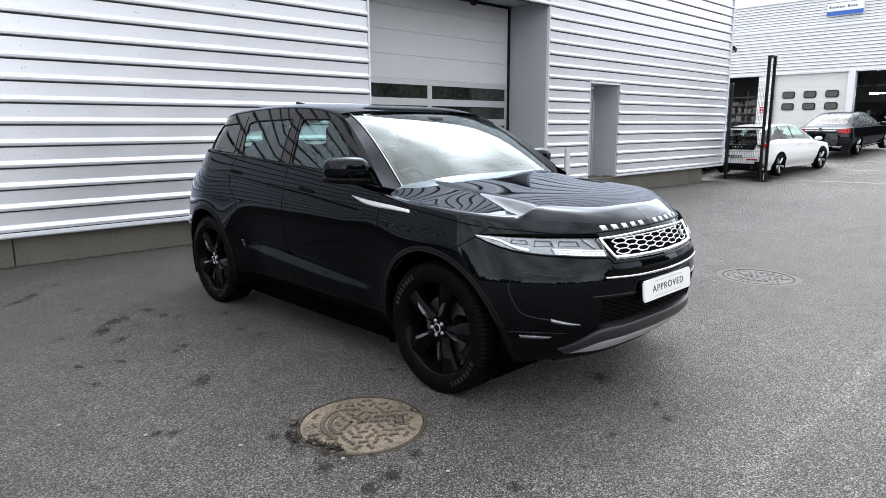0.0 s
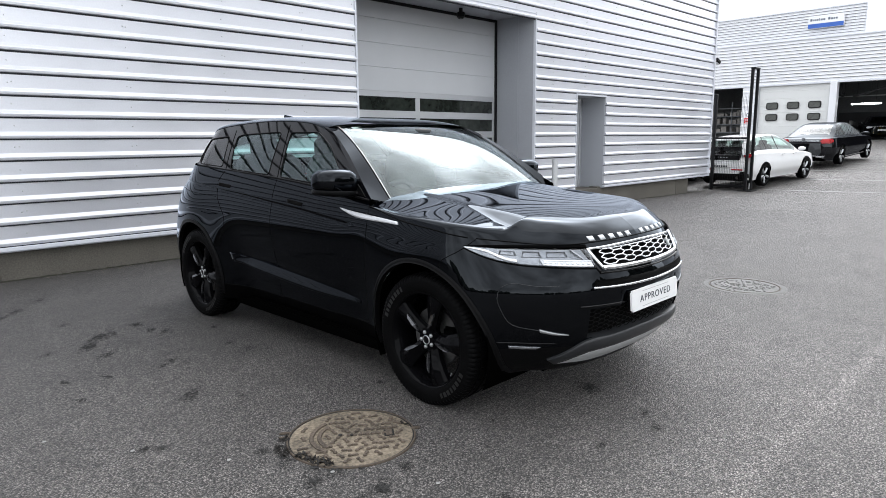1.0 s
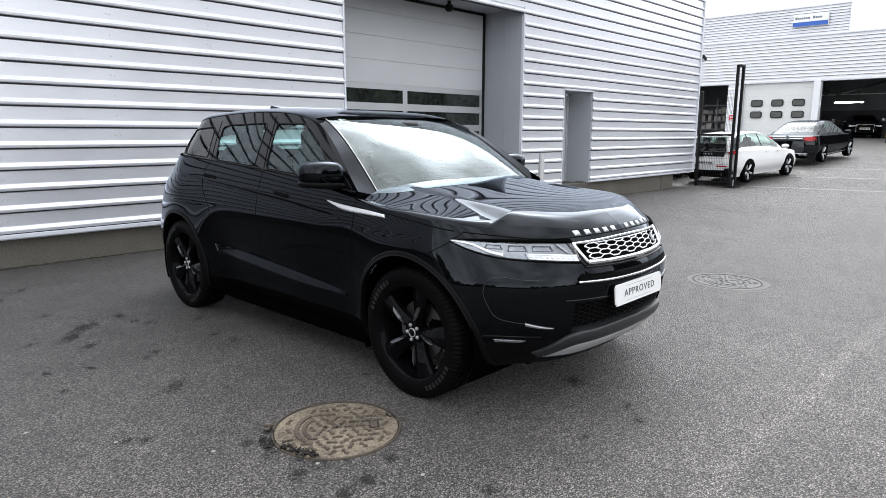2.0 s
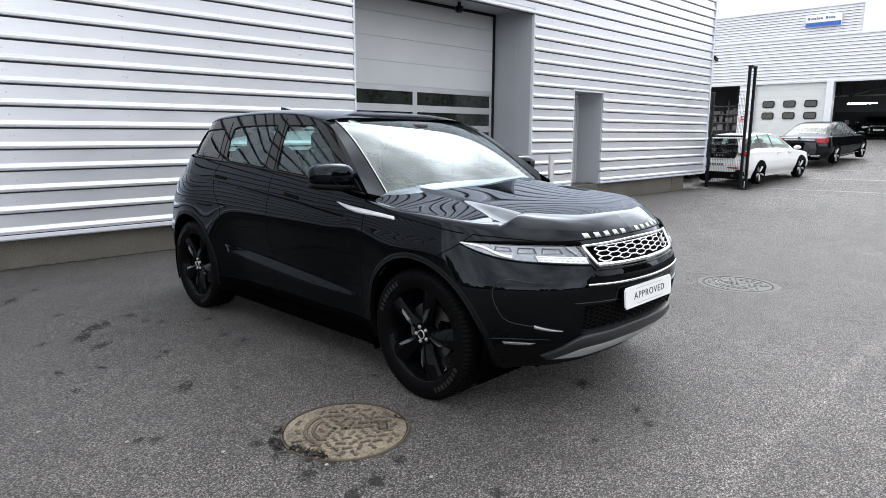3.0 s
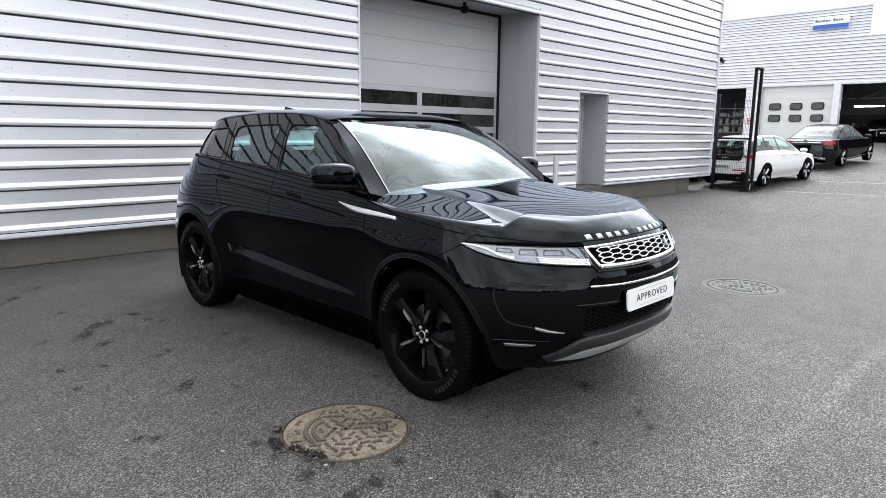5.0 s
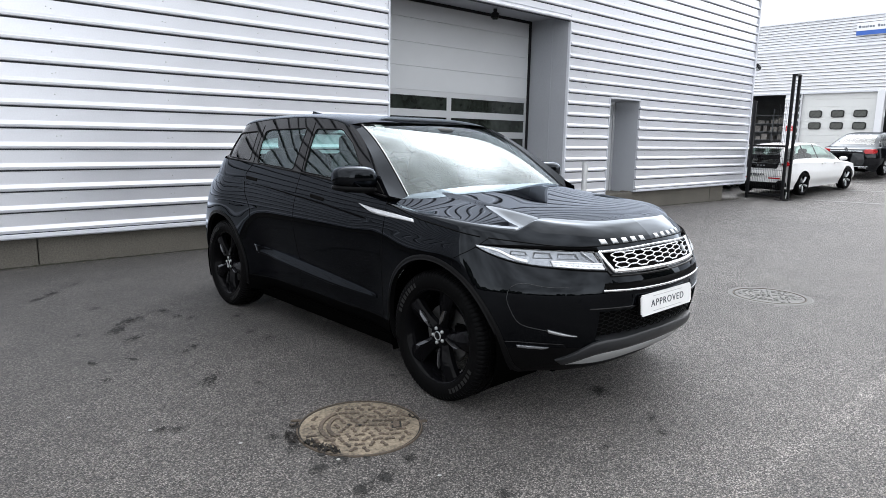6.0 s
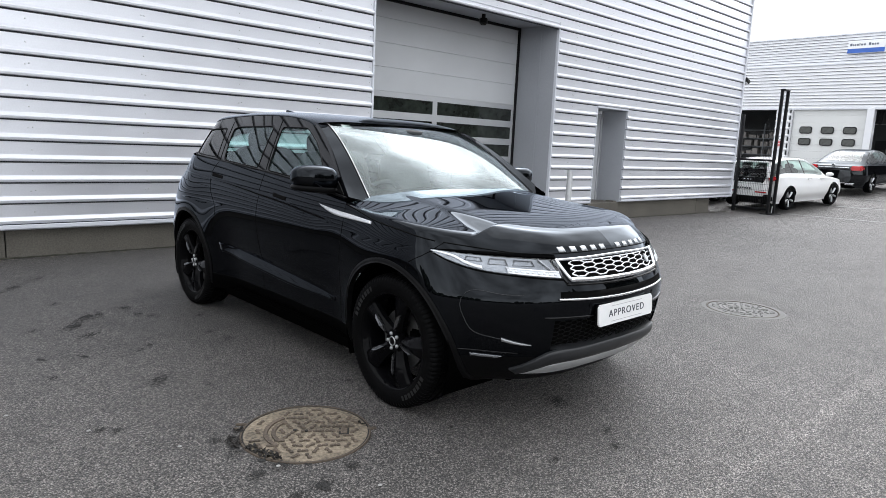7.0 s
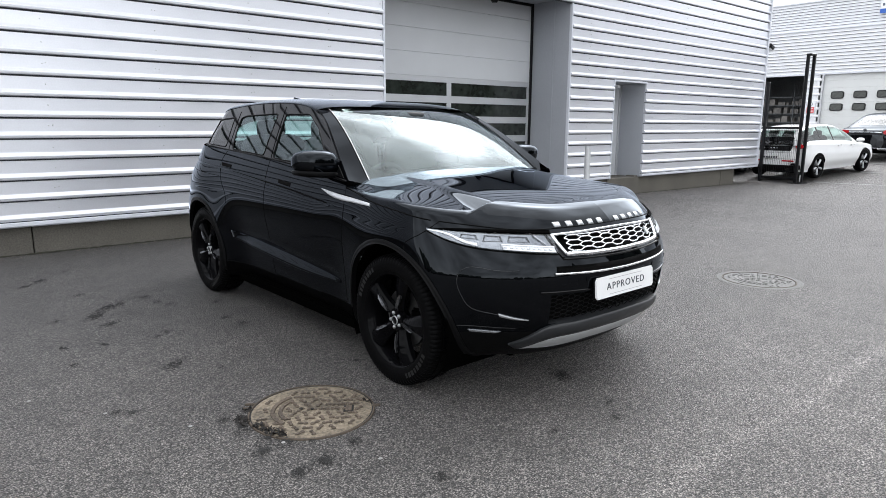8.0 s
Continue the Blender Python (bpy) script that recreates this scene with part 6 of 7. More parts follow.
WALL_STAINS = [(1.33, 5.88, 0.042, 1.93), (1.62, 4.57, 0.066, 2.01), (1.46, 4.36, 0.056, 1.83), (1.51, 4.08, 0.039, 1.94), (1.21, 4.37, 0.029, 2.14), (1.49, 5.1, 0.029, 1.89), (1.91, 4.7, 0.036, 1.42),
          (1.94, 4.46, 0.027, 1.74), (2.01, 4.35, 0.023, 2.22), (2.32, 4.18, 0.027, 1.44), (2.21, 3.71, 0.024, 1.43), (1.68, 3.57, 0.019, 2.29), (1.76, 3.64, 0.023, 1.49), (1.36, 3.62, 0.030, 0.45),
          (1.14, 3.7, 0.032, 0.4), (1.6, 2.97, 0.043, 1.76), (1.22, 2.42, 0.022, 1.2), (1.16, 2.47, 0.022, 1.35), (1.54, 2.05, 0.021, 1.42), (1.13, 3.33, 0.021, 1.34), (2.25, 3.5, 0.024, 1.84)]
NEAR_STAINS = [(1.56, 1.64, 0.033, 1.47), (1.73, 1.39, 0.038, 1.18), (1.6, 1.37, 0.033, 1.3), (2.03, 0.97, 0.026, 1.5), (1.92, 1.46, 0.026, 1.32), (3.28, 1.38, 0.047, 1.52), (3.18, 0.97, 0.021, 1.59),
          (2.71, 0.94, 0.016, 1.63), (2.55, 1.49, 0.012, 1.09), (3.06, 0.84, 0.022, 1.53), (2.48, 2.33, 0.017, 1.38), (1.8, 2.74, 0.011, 1.96), (1.58, 6.18, 0.03, 2.03), (1.2, 5.72, 0.037, 1.74)]
for i, (x, y, r, sy) in enumerate(WALL_STAINS + NEAR_STAINS):
    stain(x, y, r, 40 + i, 1.0, sy, -.79 + random.Random(i).uniform(-.15, .15))
for i, (x, y) in enumerate([(.84, 2.90), (1.11, 2.49), (1.39, 2.08), (1.66, 1.65), (1.92, 1.25)]):
    vs, fs = lathe([(.0005, .003), (.0075, .0022), (.0095, 0)], 14)
    ob = put("paint_mark", mesh_of("paint_mark", [(a * 1.1 + x, c + y, b + .001) for a, b, c in vs], fs, M_DOT))
    tagged(ob, "small round white survey mark sprayed on asphalt", "road marking", "survey marks in a row", "structure")


def manhole(cx, cy, r, cover_mat, base_mat, seed, label):
    ob = thing("manhole_cover", pose(cx, cy, ground_z(cx), 0, 0, -35), label, "manhole cover")

    def flat(name, prof, material, seg=72, lb=""):
        v, f = lathe(prof, seg)
        put(name, mesh_of(name, [(a, c, b) for a, b, c in v], [t[::-1] for t in f], material, False), ob, lb)
    flat("frame_ring", [(r * .972, -.01), (r * .974, .005), (r * .994, .006), (r, .003), (r * 1.006, -.01)], M_FRAME)
    flat("joint", [(r * .948, .0015), (r * .975, .0015)], M_GRIME)
    flat("cover", [(.0005, .003), (r * .60, .0035), (r * .92, .0035), (r * .950, .002), (r * .952, -.01)], base_mat)
    q = random.Random(seed)
    bm = bmesh.new()
    step = r * .185
    k = 0
    for i in range(-7, 8):
        for j in range(-7, 8):
            x, y = (i + (.5 if j % 2 else 0)) * step, j * step * .87
            d = math.hypot(x, y)
            if d > r * .84 or q.random() < .13 or (-.72 * r < x < -.42 * r and abs(y) < .34 * r):
                continue
            ang = q.choice((0, 1.05, 2.1)) + q.uniform(-.25, .25)
            for s_, rr in ((-1, .21), (1, .21), (0, .13)):
                px, py = x + s_ * step * .26 * math.cos(ang), y + s_ * step * .26 * math.sin(ang)
                b = bmesh.ops.create_cone(bm, cap_ends=True, segments=7, radius1=step * rr * q.uniform(.85, 1.1), radius2=step * rr * .72, depth=.006,
                                          matrix=Matrix.Translation((px, py, .0075 + q.uniform(-.0015, .001))))
            k += 1
    tagged(part("raised_pattern", bm, cover_mat, ob, "worn raised lugs of the casting"), kind="stuff")
    for r0, a0, a1 in ((.62, 130, 232), (.50, 135, 225)):
        bm = bmesh.new()
        ring = []
        for a in np.linspace(radians(a0), radians(a1), 18):
            ring.append([bm.verts.new((rr * r * math.cos(a), rr * r * math.sin(a), z)) for rr, z in ((r0 - .035, .005), (r0 - .03, .011), (r0 + .03, .011), (r0 + .035, .005))])
        for u, v in zip(ring, ring[1:]):
            for m in range(3):
                bm.faces.new((u[m], u[m + 1], v[m + 1], v[m]))
        part("raised_arc", bm, cover_mat, ob)
    part("lifting_pocket", box_bm(r * .50, r * .66, -r * .12, r * .10, .0045, .0068), M_GRIME, ob, m=pose(0, 0, 0, 0, 0, 0))
    part("lifting_key", box_bm(r * .53, r * .63, -r * .10, r * .08, .0066, .0105, .002), cover_mat, ob)
    part("key_hole", cyl_bm(r * .028, .004, .0115, 10), M_GRIME, ob)
    part("key_hole", cyl_bm(r * .03, .004, .0112, 8), M_GRIME, ob, m=pose(-r * .18, r * .02, 0))
    return ob


mh = manhole(1.928, 1.868, .316, M_RUSTL, M_RUSTB, 3, "round rusty brown cast-iron manhole cover in the asphalt")
part("frame_lug", box_bm(-.355, -.30, .035, .05, -.01, .007, .003), M_FRAME, mh, m=pose(0, 0, 0, 0, 0, 0))
part("frame_lug", box_bm(-.355, -.30, .085, .10, -.01, .007, .003), M_FRAME, mh, m=pose(0, 0, 0, 0, 0, 0))
part("frame_lug", box_bm(.30, .345, -.03, -.01, -.01, .006, .003), M_FRAME, mh, m=pose(0, 0, 0, 0, 0, 10))
mh2 = manhole(6.66, 1.76, .325, M_CASTL, M_CASTB, 9, "round pale worn iron manhole cover in a mortar ring")
v, f = lathe([(.328, .004), (.37, .003), (.39, -.004)], 60)
put("mortar_ring", mesh_of("mortar_ring", [(a, c * (1 + .0), b) for a, b, c in v], [t[::-1] for t in f], M_MORTAR), mh2, "pale mortar surround")
for i, (x, y, r) in enumerate([(1.76, 1.70, .07), (1.83, 1.64, .05), (1.93, 1.88, .04), (2.02, 1.90, .04), (1.59, 1.93, .04), (1.62, 2.03, .03), (1.575, 1.88, .045), (1.63, 1.74, .05), (1.69, 1.66, .05), (2.13, 1.66, .04), (1.78, 1.60, .03), (2.17, 2.06, .025)]):
    stain(x, y, r, 120 + i, 1.2, .7, .4, 70)


def leaf_litter(x, y, n, spread, seed):
    """A little heap of wet curled leaf bits and grit caught at the cover's rim."""
    q = random.Random(seed)
    vs, fs = [], []
    for i in range(n):
        bx, by = x + q.gauss(0, spread), y + q.gauss(0, spread)
        a, l, w, h = q.uniform(0, 6.28), q.uniform(.006, .017), q.uniform(.003, .007), q.uniform(.006, .015)
        z = ground_z(bx) + .004
        c, sn = math.cos(a), math.sin(a)
        i0 = len(vs)
        for u, v, k in ((-1, 0, 0), (-.3, 1, .25), (.5, .8, .6), (1, 0, 1), (.5, -.8, .5), (-.3, -1, .3)):
            vs.append((bx + l * u * c - w * v * sn, by + l * u * sn + w * v * c, z + h * k))
        vs.append((bx, by, z + h * .15))
        fs += [(i0 + k, i0 + (k + 1) % 6, i0 + 6) for k in range(6)]
    ob = put("leaf_litter", mesh_of("leaf_litter", vs, fs, M_LITTER))
    tagged(ob, "dark wet leaf bits and grit at the manhole's rim", "leaf litter", kind="stuff")


M_LITTER = mat("wet_leaf_litter", (0.007, 0.005, 0.0035), 0.6, 0, 0.6, 60, 200, spec=.3)
for i, (x, y, n, sp) in enumerate([(1.672, 2.075, 14, .014), (1.610, 1.985, 26, .017), (1.600, 1.945, 16, .014), (1.630, 1.875, 12, .012), (1.655, 1.795, 26, .018),
                                   (1.668, 1.750, 26, .018), (1.690, 1.715, 16, .014), (2.200, 1.790, 8, .010), (1.64, 1.83, 12, .014)]):
    leaf_litter(x, y, n, sp, 300 + i)


def debris():
    """Grit, leaf bits and moss along the foot of the wall."""
    q = random.Random(8)
    vs, fs = [], []
    for i in range(420):
        x = q.uniform(-4, 18.5)
        y = WY + .01 - abs(q.gauss(0, .10 if q.random() < .75 else .6)) - .005
        if GAR[0] < x < GAR[1]:
            continue
        r = q.uniform(.004, .013)
        z = ground_z(x)
        i0 = len(vs)
        a = q.uniform(0, 6.28)
        vs += [(x + r * math.cos(a + t) * k, y + r * math.sin(a + t), z + h) for t, k, h in ((0, 1.5, .001), (2.1, .8, .001), (4.2, 1.1, .001), (1, 0.1, q.uniform(.003, .009)))]
        fs += [(i0, i0 + 1, i0 + 3), (i0 + 1, i0 + 2, i0 + 3), (i0 + 2, i0, i0 + 3)]
    ob = put("wall_foot_debris", mesh_of("wall_foot_debris", vs, fs, mat("grit_and_leaf_bits", (.20, .18, .14), .9, 0, .6, 40, 200)))
    tagged(ob, "grit and leaf bits along the wall foot", "debris", kind="stuff")
    vs, fs = [], []
    n = 500
    for i in range(n + 1):
        x = -6 + 24.7 * i / n
        z = ground_z(x)
        w = .018 + .022 * abs(noise.noise((x * 3.1, 0, 0))) + q.uniform(0, .012)
        vs += [(x, WY + .011, z + .004 + q.uniform(0, .010)), (x, WY - w, z + .003)]
    fs = [(2 * i, 2 * i + 1, 2 * i + 3, 2 * i + 2) for i in range(n) if not (GAR[0] - .1 < -6 + 24.7 * i / n < GAR[1] + .1)]
    ob = put("moss_line", mesh_of("moss_line", vs, fs, mat("dark_moss", (.028, .028, .018), .95, 0, .5, 12, 90, .5, 120)))
    tagged(ob, "thin dark moss line where asphalt meets the plinth", "moss", kind="stuff")


debris()


# ---------------- other parked cars ----------------
M_WHITECAR = mat("white_car_paint", (.80, .80, .80), .12, 0, .02, coat=.5)
M_DARKCAR = car_paint("black_saloon_paint", (.004, .004, .005), (.9, .95, 1.0), .035, .45, 5.0)
M_TINT = glass("tinted_car_glass", (.50, .60, .57), 1.55)
M_REDLAMP = mat("red_lamp_plastic", (.45, .015, .02), .15, 0, .1)
M_SPOKE = mat("machined_alloy", (.50, .51, .53), .3, .7, .1)
M_PLT = mat("car_plate", (.72, .72, .70), .4, 0, .03)


def skin_car(name, m, label, paint, L, Wd, belt_pts, roof_pts, hood_pts, wb, front_oh, wheel_r, spoke_dark, lamps, plate_back=True, category="car"):
    """A parked car of the second rank: body, glasshouse, wheels, lamps, plates. x runs forward from the rear axle."""
    ob = thing(name, m, label, category)
    x0, x1 = -(L - wb - front_oh), wb + front_oh
    hw = Wd / 2
    bl = cubic(*zip(*belt_pts))
    xs = np.linspace(x0, x1, 64)
    nv = 26
    G_ = np.zeros((64, 2 * nv - 1, 3))
    for i, x in enumerate(xs):
        e = min(x - x0, x1 - x)
        w = hw * (1 - .36 * (1 - sstep(0, .55, e)) ** 2 - .02)
        zt = float(bl(x))
        zb = .20 + .16 * (1 - float(sstep(0, .35, e))) ** 2
        zt = zb + (zt - zb) * (.80 + .20 * float(sstep(0, .10, e)))
        half = []
        for k in range(nv):
            t = k / (nv - 1)
            if t < .62:
                z = zb + (zt - .05 - zb) * t / .62
                y = w * (1 - .10 * (1 - sstep(0, .25, t)) - .035 * sstep(.35, .62, t) + .015 * math.sin(t / .62 * math.pi))
            else:
                q = (t - .62) / .38
                y = w * .965 * math.cos(q * math.pi / 2) ** .75
                z = zt - .05 + .05 * math.sin(q * math.pi / 2) ** .6
            half.append((x, y, z))
        half = np.array(half)
        G_[i, :nv] = half
        G_[i, nv - 1:] = half[::-1] * (1, -1, 1)
    V, F, N = grid_mesh_data(G_)
    if (N * (V - V.mean(0))).sum() < 0:
        N = -N
    keep = np.ones(len(F), bool)
    V = V.copy()
    for ax in (0, wb):
        d = np.hypot(V[:, 0] - ax, V[:, 2] - wheel_r)
        ra = wheel_r + .055
        ins = (d < ra) & (np.abs(V[:, 1]) > hw * .5)
        al = ins[F].all(1)
        keep &= ~al
        ed = ins & np.isin(np.arange(len(V)), F[~al].ravel())
        kk = ra / np.maximum(d[ed], 1e-6)
        V[ed, 0] = ax + (V[ed, 0] - ax) * kk
        V[ed, 2] = wheel_r + (V[ed, 2] - wheel_r) * kk
    put("body", mesh_of("body", V, wind(V, F[keep], N), paint, True, N), ob)
    for i, nm in ((0, "rear_panel"), (63, "front_panel")):
        ring = G_[i]
        put(nm, mesh_of(nm, list(ring) + [ring.mean(0)], [(k, (k + 1) % len(ring), len(ring)) for k in range(len(ring))], paint), ob)
    part("underbody", box_bm(x0 + .2, x1 - .2, -hw * .62, hw * .62, .18, .55), M_LINER, ob)
    # glasshouse
    rf = cubic(*zip(*roof_pts))
    gx = np.linspace(roof_pts[0][0], roof_pts[-1][0], 44)
    P = np.zeros((44, 21, 3))
    for i, x in enumerate(gx):
        b, t = float(bl(x)) - .03, float(rf(x))
        t = max(t, b + .004)
        wb_ = hw * .90 * (1 - .10 * (1 - sstep(0, .4, x - gx[0])))
        wt_ = hw * (.90 - .27 * (t - b) / .5)
        prof = []
        for k in range(11):
            q = k / 10
            if q < .6:
                s_ = q / .6
                prof.append((x, wb_ + (wt_ - wb_) * s_, b + (t - .035 - b) * s_))
            else:
                s_ = (q - .6) / .4
                prof.append((x, wt_ * math.cos(s_ * math.pi / 2) ** .8, t - .035 + .035 * math.sin(s_ * math.pi / 2) ** .6))
        P[i, :11] = prof
        P[i, 10:] = np.array(prof)[::-1] * (1, -1, 1)
    V, F, N = grid_mesh_data(P)
    if (N * (V - V.mean(0))).sum() < 0:
        N = -N
    F = wind(V, F, N)
    c = V[F].mean(1)
    t_loc = np.array([float(rf(x)) for x in c[:, 0]])
    b_loc = np.array([float(bl(x)) for x in c[:, 0]])
    rel = (c[:, 2] - b_loc) / np.maximum(t_loc - b_loc, .02)
    top = np.abs(c[:, 1]) < hw * .52
    slope = np.abs(N[F[:, 0]][:, 0])
    is_glass = ((~top) & (rel > .10) & (rel < .86) & (t_loc - b_loc > .16)) | (top & (slope > .30) & (t_loc - b_loc > .07))
    pil = [gx[0] + (gx[-1] - gx[0]) * k for k in (.33, .58)]
    for p_ in pil:
        is_glass &= ~((np.abs(c[:, 0] - p_) < .036) & ~top)
    is_pillar = ~is_glass & (~top) & (rel > .10) & (rel < .86) & (t_loc - b_loc > .16)
    put("glasshouse", mesh_of("glasshouse", V, F[~is_glass & ~is_pillar], paint, True, N), ob)
    put("window_pillar", mesh_of("window_pillar", V, F[is_pillar], M_GLOSSBLK, True, N), ob, "black pillar between the side windows")
    left = [tuple(f) for f in F[is_glass]]
    while left:
        seen, grown = set(left[0]), [left.pop(0)]
        more = True
        while more:
            near = [f for f in left if seen & set(f)]
            more = bool(near)
            for f in near:
                seen |= set(f)
                grown.append(f)
                left.remove(f)
        if len(grown) > 3:
            ids = sorted(seen)
            at = {v: i for i, v in enumerate(ids)}
            put("window", mesh_of("window", V[ids], [[at[v] for v in f] for f in grown], M_TINT, True, N[ids]), ob, "green-tinted car window")
    for sx in (0, wb):
        for sy in (-1, 1):
            kq = wheel_r / .370
            w = put("wheel", rim_me, ob, m=pose(sx, sy * (hw - .105), wheel_r, 0, 0, 0 if sy < 0 else 180) @ Matrix.Scale(kq, 4))
            put("tyre", tyre_me, w)
            for k in range(5):
                put("spoke", car_spoke if not spoke_dark else spoke_me, w, m=pose(0, -.012, 0, 0, 72 * k + 18, 0) @ Matrix.Diagonal((1, 1, .62, 1)))
            put("hub", hub_me, w, m=pose(0, -.062, 0))
            put("brake_disc", disc_me, w)
    # dark cabin behind the glass: trim up to the waist, two rows of seats with head rests
    part("cabin_trim", box_bm(gx[0] + .30, gx[-1] - .62, -hw * .84, hw * .84, .50, .86, .05, 2), M_CABIN, ob)
    part("dashboard", box_bm(gx[-1] - .75, gx[-1] - .40, -hw * .80, hw * .80, .50, .90, .05, 2), M_CABIN, ob)
    for sx, n_ in ((gx[0] + .82, 3), (gx[0] + 1.62, 2)):
        for k in range(n_):
            sy = (k - (n_ - 1) / 2) * (.80 if n_ == 2 else .46)
            st = shell("seat_back", sx, sy, .92, .09, .24 if n_ == 2 else .22, .24, .5, .5, M_SEATS, ob)
            shell("head_rest", sx - .05, sy, 1.21, .05, .12, .075, .6, .6, M_SEATS, st)
    lamps(ob, x0, x1, hw)
    return ob


car_spoke = spoke_me.copy()
car_spoke.materials.clear()
car_spoke.materials.append(M_SPOKE)


def hatch_lamps(ob, x0, x1, hw):
    for s in (-1, 1):
        part("tail_lamp", box_bm(x0 + .04, x0 + .26, s * (hw - .18) - .09, s * (hw - .18) + .09, .86, .97, .03, 2), M_REDLAMP, ob)
        part("reflector", box_bm(x0 - .01, x0 + .03, s * (hw - .42) - .16, s * (hw - .42) + .16, .50, .54, .01), M_REDLAMP, ob)
        part("exhaust", cyl_bm(.045, 0, .12, 14), M_CHROME, ob, m=pose(x0 + .06, s * (hw - .38), .30, 0, -90, 0))
        part("door_handle", box_bm(1.0, 1.16, s * (hw * .975), s * (hw * .975) + s * .02, .84, .87, .006), M_WHITECAR, ob)
        part("door_handle", box_bm(1.75, 1.91, s * (hw * .975), s * (hw * .975) + s * .02, .82, .85, .006), M_WHITECAR, ob)
        shell("door_mirror", 2.12, s * (hw + .06), .96, .07, .11, .06, .9, .9, M_WHITECAR, ob)
    part("tailgate_glass", box_bm(x0 + .10, x0 + .22, -hw * .62, hw * .62, .92, 1.16, .03, 2), M_GLOSSBLK, ob)
    part("tailgate_panel", box_bm(x0 - .02, x0 + .12, -hw * .60, hw * .60, .78, .93, .02, 2), M_GLOSSBLK, ob, "gloss black tailgate panel")
    part("spoiler", box_bm(x0 + .20, x0 + .55, -hw * .58, hw * .58, 1.335, 1.372, .016, 2), M_WHITECAR, ob)
    for k in range(5):
        part("badge_bar", box_bm(x0 - .028, x0 - .018, -.20 + k * .09, -.16 + k * .09, .86, .885), M_CHROME, ob)
    part("rear_bumper", box_bm(x0 - .015, x0 + .35, -hw * .80, hw * .80, .22, .46, .06, 3), M_PLAST, ob)
    p = part("number_plate", box_bm(x0 - .024, x0 + .0, -.26, .26, .56, .67, .006), M_PLT, ob)
    for k in range(6):
        part("plate_bar", box_bm(x0 - .029, x0 - .023, -.20 + k * .07, -.155 + k * .07, .59, .64), M_INK, p)


GX1 = 20.15
white = skin_car("white_hatchback", pose(GX1, 7.08, ground_z(GX1 + 1.2), 0, -2.4, -6.5), "white five-door hatchback parked behind the gate", M_WHITECAR, 4.37, 1.80,
                 [(-.80, .92), (-.5, .99), (0, 1.0), (.8, .96), (1.6, .93), (2.2, .91), (2.7, .86), (3.2, .76), (3.55, .62)],
                 [(-.80, .95), (-.68, 1.20), (-.50, 1.345), (-.1, 1.425), (.5, 1.458), (1.1, 1.44), (1.7, 1.28), (2.28, .93)], None, 2.647, .87, .325, False, hatch_lamps)


def saloon_lamps(ob, x0, x1, hw):
    for s in (-1, 1):
        part("tail_lamp", box_bm(x0 + .0, x0 + .32, s * (hw - .22) - .17, s * (hw - .22) + .17, .80, .95, .04, 2), M_REDLAMP, ob, "red wrap-round tail lamp")
        part("exhaust", box_bm(x0 - .01, x0 + .05, s * (hw - .38) - .13, s * (hw - .38) + .13, .30, .37, .015), M_CHROME, ob)
        shell("door_mirror", 2.15, s * (hw + .07), .98, .07, .11, .06, .9, .9, M_DARKCAR, ob)
        part("waist_trim", box_bm(.2, 2.2, s * hw * .93 - .004, s * hw * .93 + .004, .975, .985), M_CHROME, ob)
        part("sill_trim", box_bm(.45, 2.4, s * hw * .955 - .004, s * hw * .955 + .004, .26, .275), M_CHROME, ob)
    part("boot_strip", box_bm(x0 - .02, x0 + .02, -hw * .55, hw * .55, .875, .90, .006), M_CHROME, ob, "bright strip across the boot lid")
    part("bumper_strip", box_bm(x0 - .025, x0 + .02, -hw * .78, hw * .78, .36, .375, .004), M_CHROME, ob)
    part("boot_badge", cyl_bm(.05, 0, .02, 20), M_CHROME, ob, m=pose(x0 - .01, 0, .96, 0, -90, 0))


GX2 = 26.55
skin_car("black_saloon", pose(GX2, 6.77, ground_z(GX2 + 1.3), 0, -3.2, -3.5), "black four-door saloon parked beyond the white car", M_DARKCAR, 4.69, 1.83,
         [(-1.05, .92), (-.7, 1.0), (0, 1.0), (.9, .97), (1.8, .94), (2.4, .92), (2.9, .88), (3.3, .80), (3.64, .66)],
         [(-.55, .99), (-.2, 1.16), (.25, 1.37), (.8, 1.44), (1.3, 1.43), (1.8, 1.28), (2.4, .94)], None, 2.84, .80, .33, False, saloon_lamps)


skin_car("grey_saloon", pose(20.55, 9.38, ground_z(21.6), 0, -2.4, -5.0), "dark grey saloon all but hidden round the workshop corner", M_DARKCAR, 4.60, 1.82,
         [(-1.05, .92), (-.7, 1.0), (0, 1.0), (.9, .97), (1.8, .94), (2.4, .92), (2.9, .88), (3.3, .80), (3.60, .66)],
         [(-.55, .99), (-.2, 1.16), (.25, 1.37), (.8, 1.43), (1.3, 1.42), (1.8, 1.28), (2.4, .94)], None, 2.80, .80, .33, False, saloon_lamps)


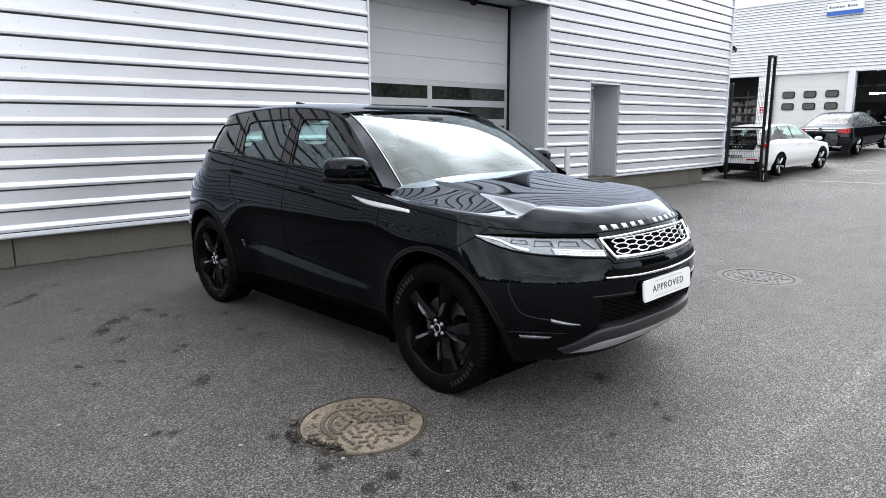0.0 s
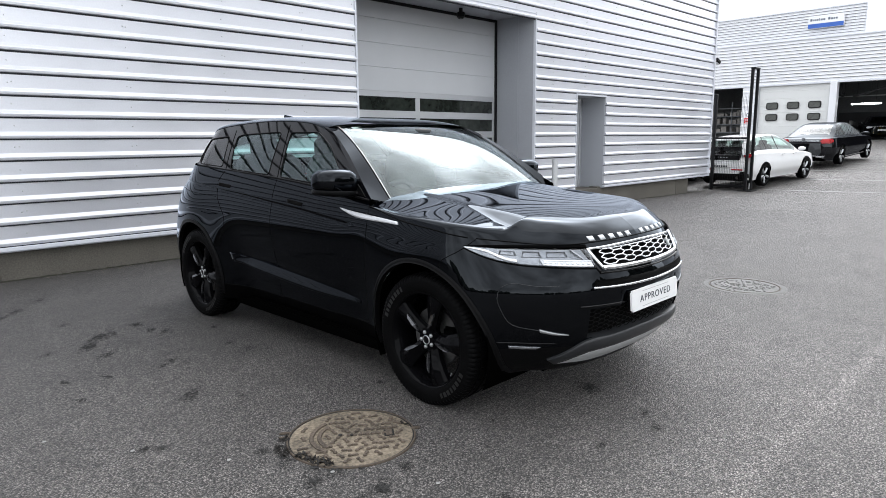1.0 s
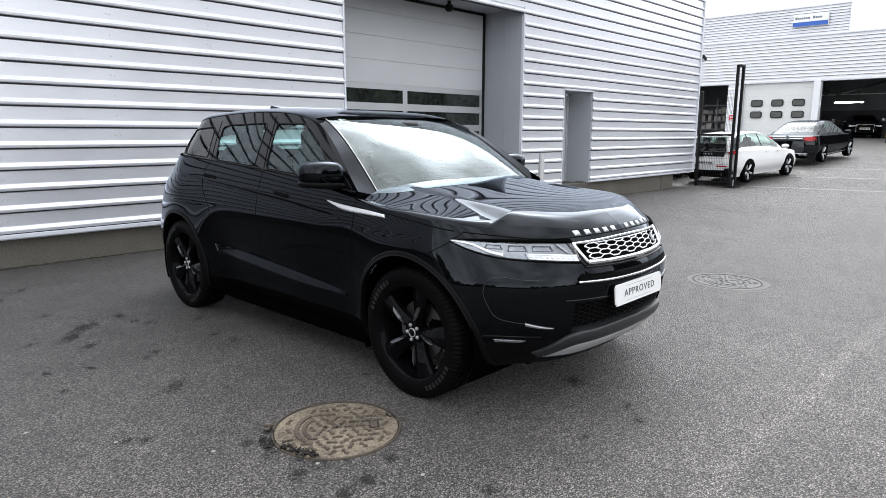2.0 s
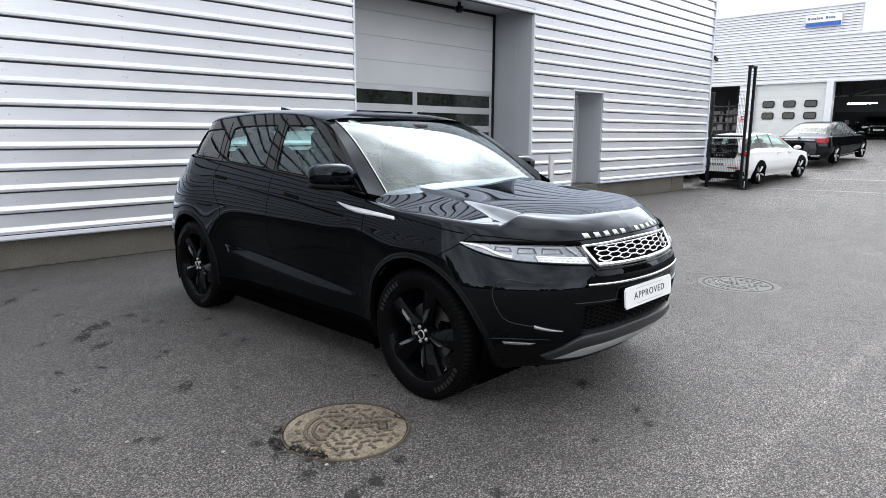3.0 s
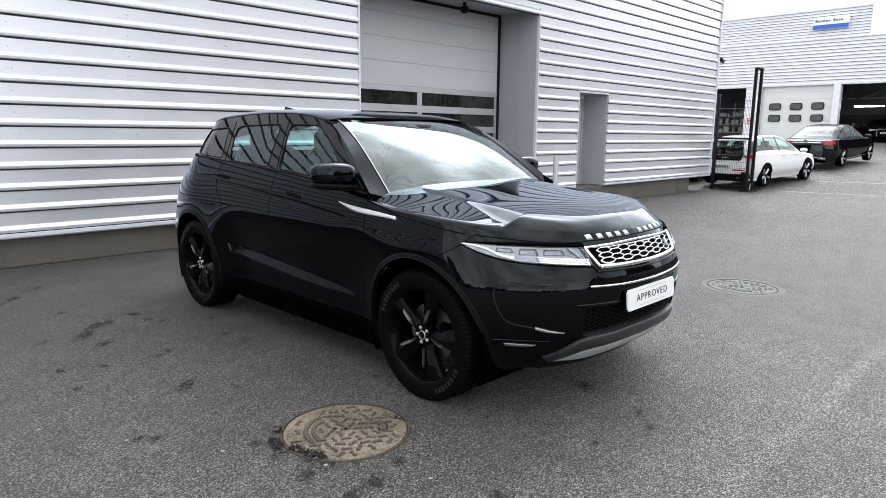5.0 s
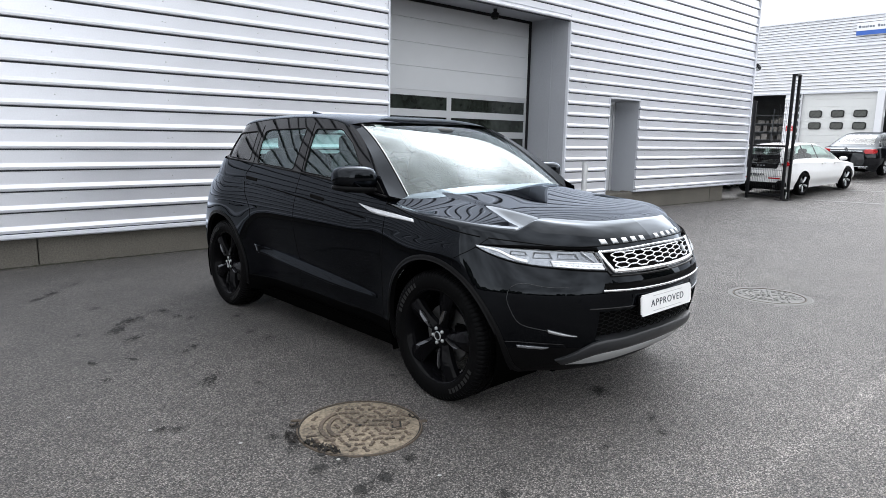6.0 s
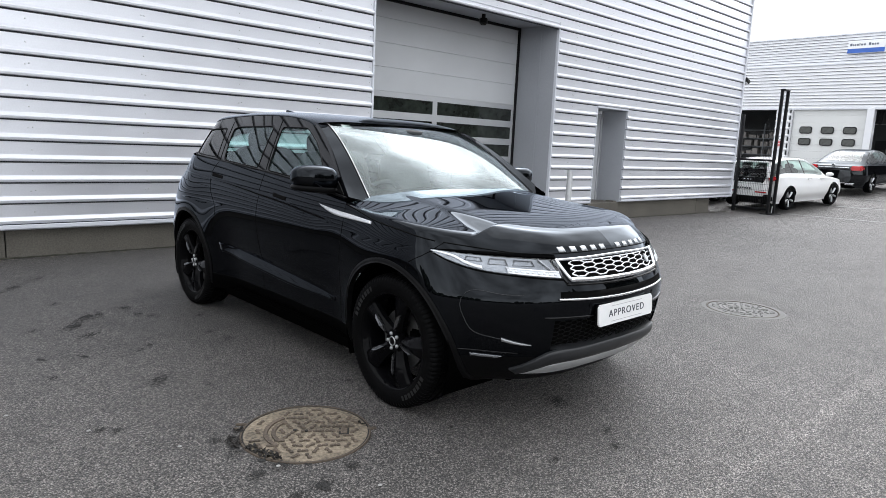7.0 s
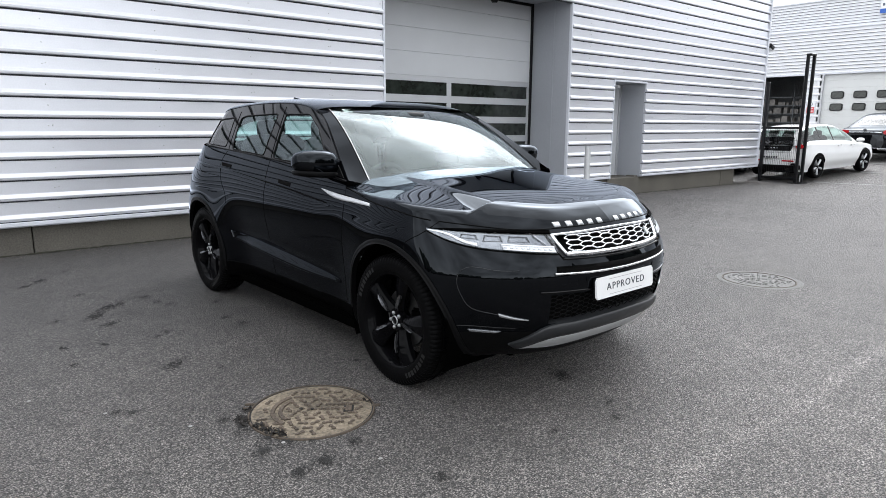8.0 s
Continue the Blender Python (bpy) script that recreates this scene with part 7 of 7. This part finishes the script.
def grille_lamps(ob, x0, x1, hw):
    part("grille", box_bm(x1 - .12, x1 + .01, -.42, .42, .30, .78, .06, 2), M_GLOSSBLK, ob)
    part("grille_frame", box_bm(x1 - .10, x1 + .004, -.45, .45, .76, .79, .01), M_CHROME, ob)
    for s in (-1, 1):
        part("grille_frame", box_bm(x1 - .10, x1 + .004, s * .44 - .015, s * .44 + .015, .34, .78, .01), M_CHROME, ob)
        part("headlamp", box_bm(x1 - .35, x1 - .08, s * .66 - .17, s * .66 + .17, .66, .76, .03, 2), M_LAMPIN, ob)
        shell("door_mirror", 2.1, s * (hw + .07), .98, .07, .11, .06, .9, .9, M_DARKCAR, ob)
    p = part("number_plate", box_bm(x1 + .005, x1 + .025, -.26, .26, .50, .61, .006), M_PLT, ob)
    for k in range(6):
        part("plate_bar", box_bm(x1 + .024, x1 + .029, -.20 + k * .07, -.155 + k * .07, .53, .58), M_INK, p)


dark = skin_car("dark_hatchback", pose(47.95, 9.3, FZ, 0, 0, 196), "black hatchback facing out of the dark workshop", M_DARKCAR, 4.3, 1.80,
                [(-.80, .92), (-.5, .99), (0, 1.0), (.8, .96), (1.6, .93), (2.2, .93), (2.7, .90), (3.2, .82), (3.50, .70)],
                [(-.66, .95), (-.45, 1.22), (-.1, 1.40), (.5, 1.43), (1.1, 1.42), (1.7, 1.28), (2.28, .95)], None, 2.63, .86, .32, True, grille_lamps)


def workshop_fittings():
    """What hangs and stands in the far workshop: an extraction boom, hose loops, a wall rail and a bench."""
    ob = thing("extraction_boom", pose(46, 9.4, 3.75), "dark slanting extraction boom under the workshop ceiling", "boom")
    tube("boom_tube", [(0, .95, 0), (0, 0, .25), (0, -1.6, .72)], .07, M_DARK, ob, seg=10)
    part("ceiling_bracket", box_bm(-.05, .05, -1.65, -1.55, .72, 1.20, .01), M_DARK, ob)
    ob = thing("hanging_hose", pose(45.8, 10.85, 4.0), "dark hose hanging in loops from the workshop ceiling", "hose")
    for k, (w, d) in enumerate(((.13, .0), (.09, .18))):
        tube("hose_loop", [(.06 * k, w * math.cos(a) - .02 * k, d + .25 * math.sin(a) - .0) for a in np.linspace(math.pi, 2 * math.pi, 12)], .035, M_DARK, ob, seg=8)
        for sg_ in (-1, 1):
            tube("hose_drop", [(.06 * k, sg_ * w - .02 * k, d), (.06 * k, sg_ * w * .8 - .02 * k, .92)], .035, M_DARK, ob, seg=8)
    ob = thing("wall_rail", pose(49.93, 10.0, 3.95), "pale cable rail along the workshop's back wall", "rail")
    part("rail", box_bm(-.04, .06, -3.2, 2.4, -.03, .03, .006), M_GALV, ob)
    ob = thing("workbench", pose(49.4, 10.0, FZ), "dark workbench with tools against the workshop wall", "workbench")
    part("worktop", box_bm(-.35, .5, -2.4, 2.2, .88, .94, .01), M_DARK, ob)
    for y in (-2.3, -.8, .7, 2.1):
        part("bench_leg", box_bm(-.3, -.24, y - .03, y + .03, 0, .88, .004), M_DARK, ob)
    part("tool_board", box_bm(.52, .56, -2.2, 2.0, 1.15, 1.75, .004), M_DARK, ob)
    q = random.Random(61)
    for k in range(12):
        y, h = -2.1 + k * .35, q.uniform(.10, .34)
        part("tool_case", box_bm(-.1, .25, y, y + q.uniform(.12, .28), .942, .94 + h, .01), M_GALV if k % 4 == 1 else M_CABIN, ob)


workshop_fittings()

# ---------------- far side of the yard, behind the camera ----------------
def treeline():
    rr = random.Random(77)
    vs, fs = [], []
    base = bmesh.new()
    bmesh.ops.create_icosphere(base, subdivisions=2, radius=1)
    bv = [v.co.copy() for v in base.verts]
    bf = [[v.index for v in f.verts] for f in base.faces]
    base.free()
    for i in range(300):
        a = radians(rr.uniform(168, 372))
        d = rr.uniform(52, 64)
        h = rr.uniform(.6, 1.9) * (1.5 if math.sin(a * 9) > .3 else .8) * (3.6 if a > radians(285) else 1)
        cx, cy = 3 + d * math.cos(a), d * math.sin(a)
        if cx > 38 and cy > -22:
            continue
        n0 = len(vs)
        for v in bv:
            k = 1 + rr.uniform(-.22, .22)
            vs.append((cx + v.x * 1.9 * k, cy + v.y * 1.9 * k, ground_z(cx) + max(0, h + v.z * h * k)))
        fs += [[n0 + i for i in f] for f in bf]
    ob = put("treeline", mesh_of("treeline", vs, fs, M_TREE))
    tagged(ob, "low dark trees and bushes along the far edge of the yard", "trees", kind="stuff")


treeline()
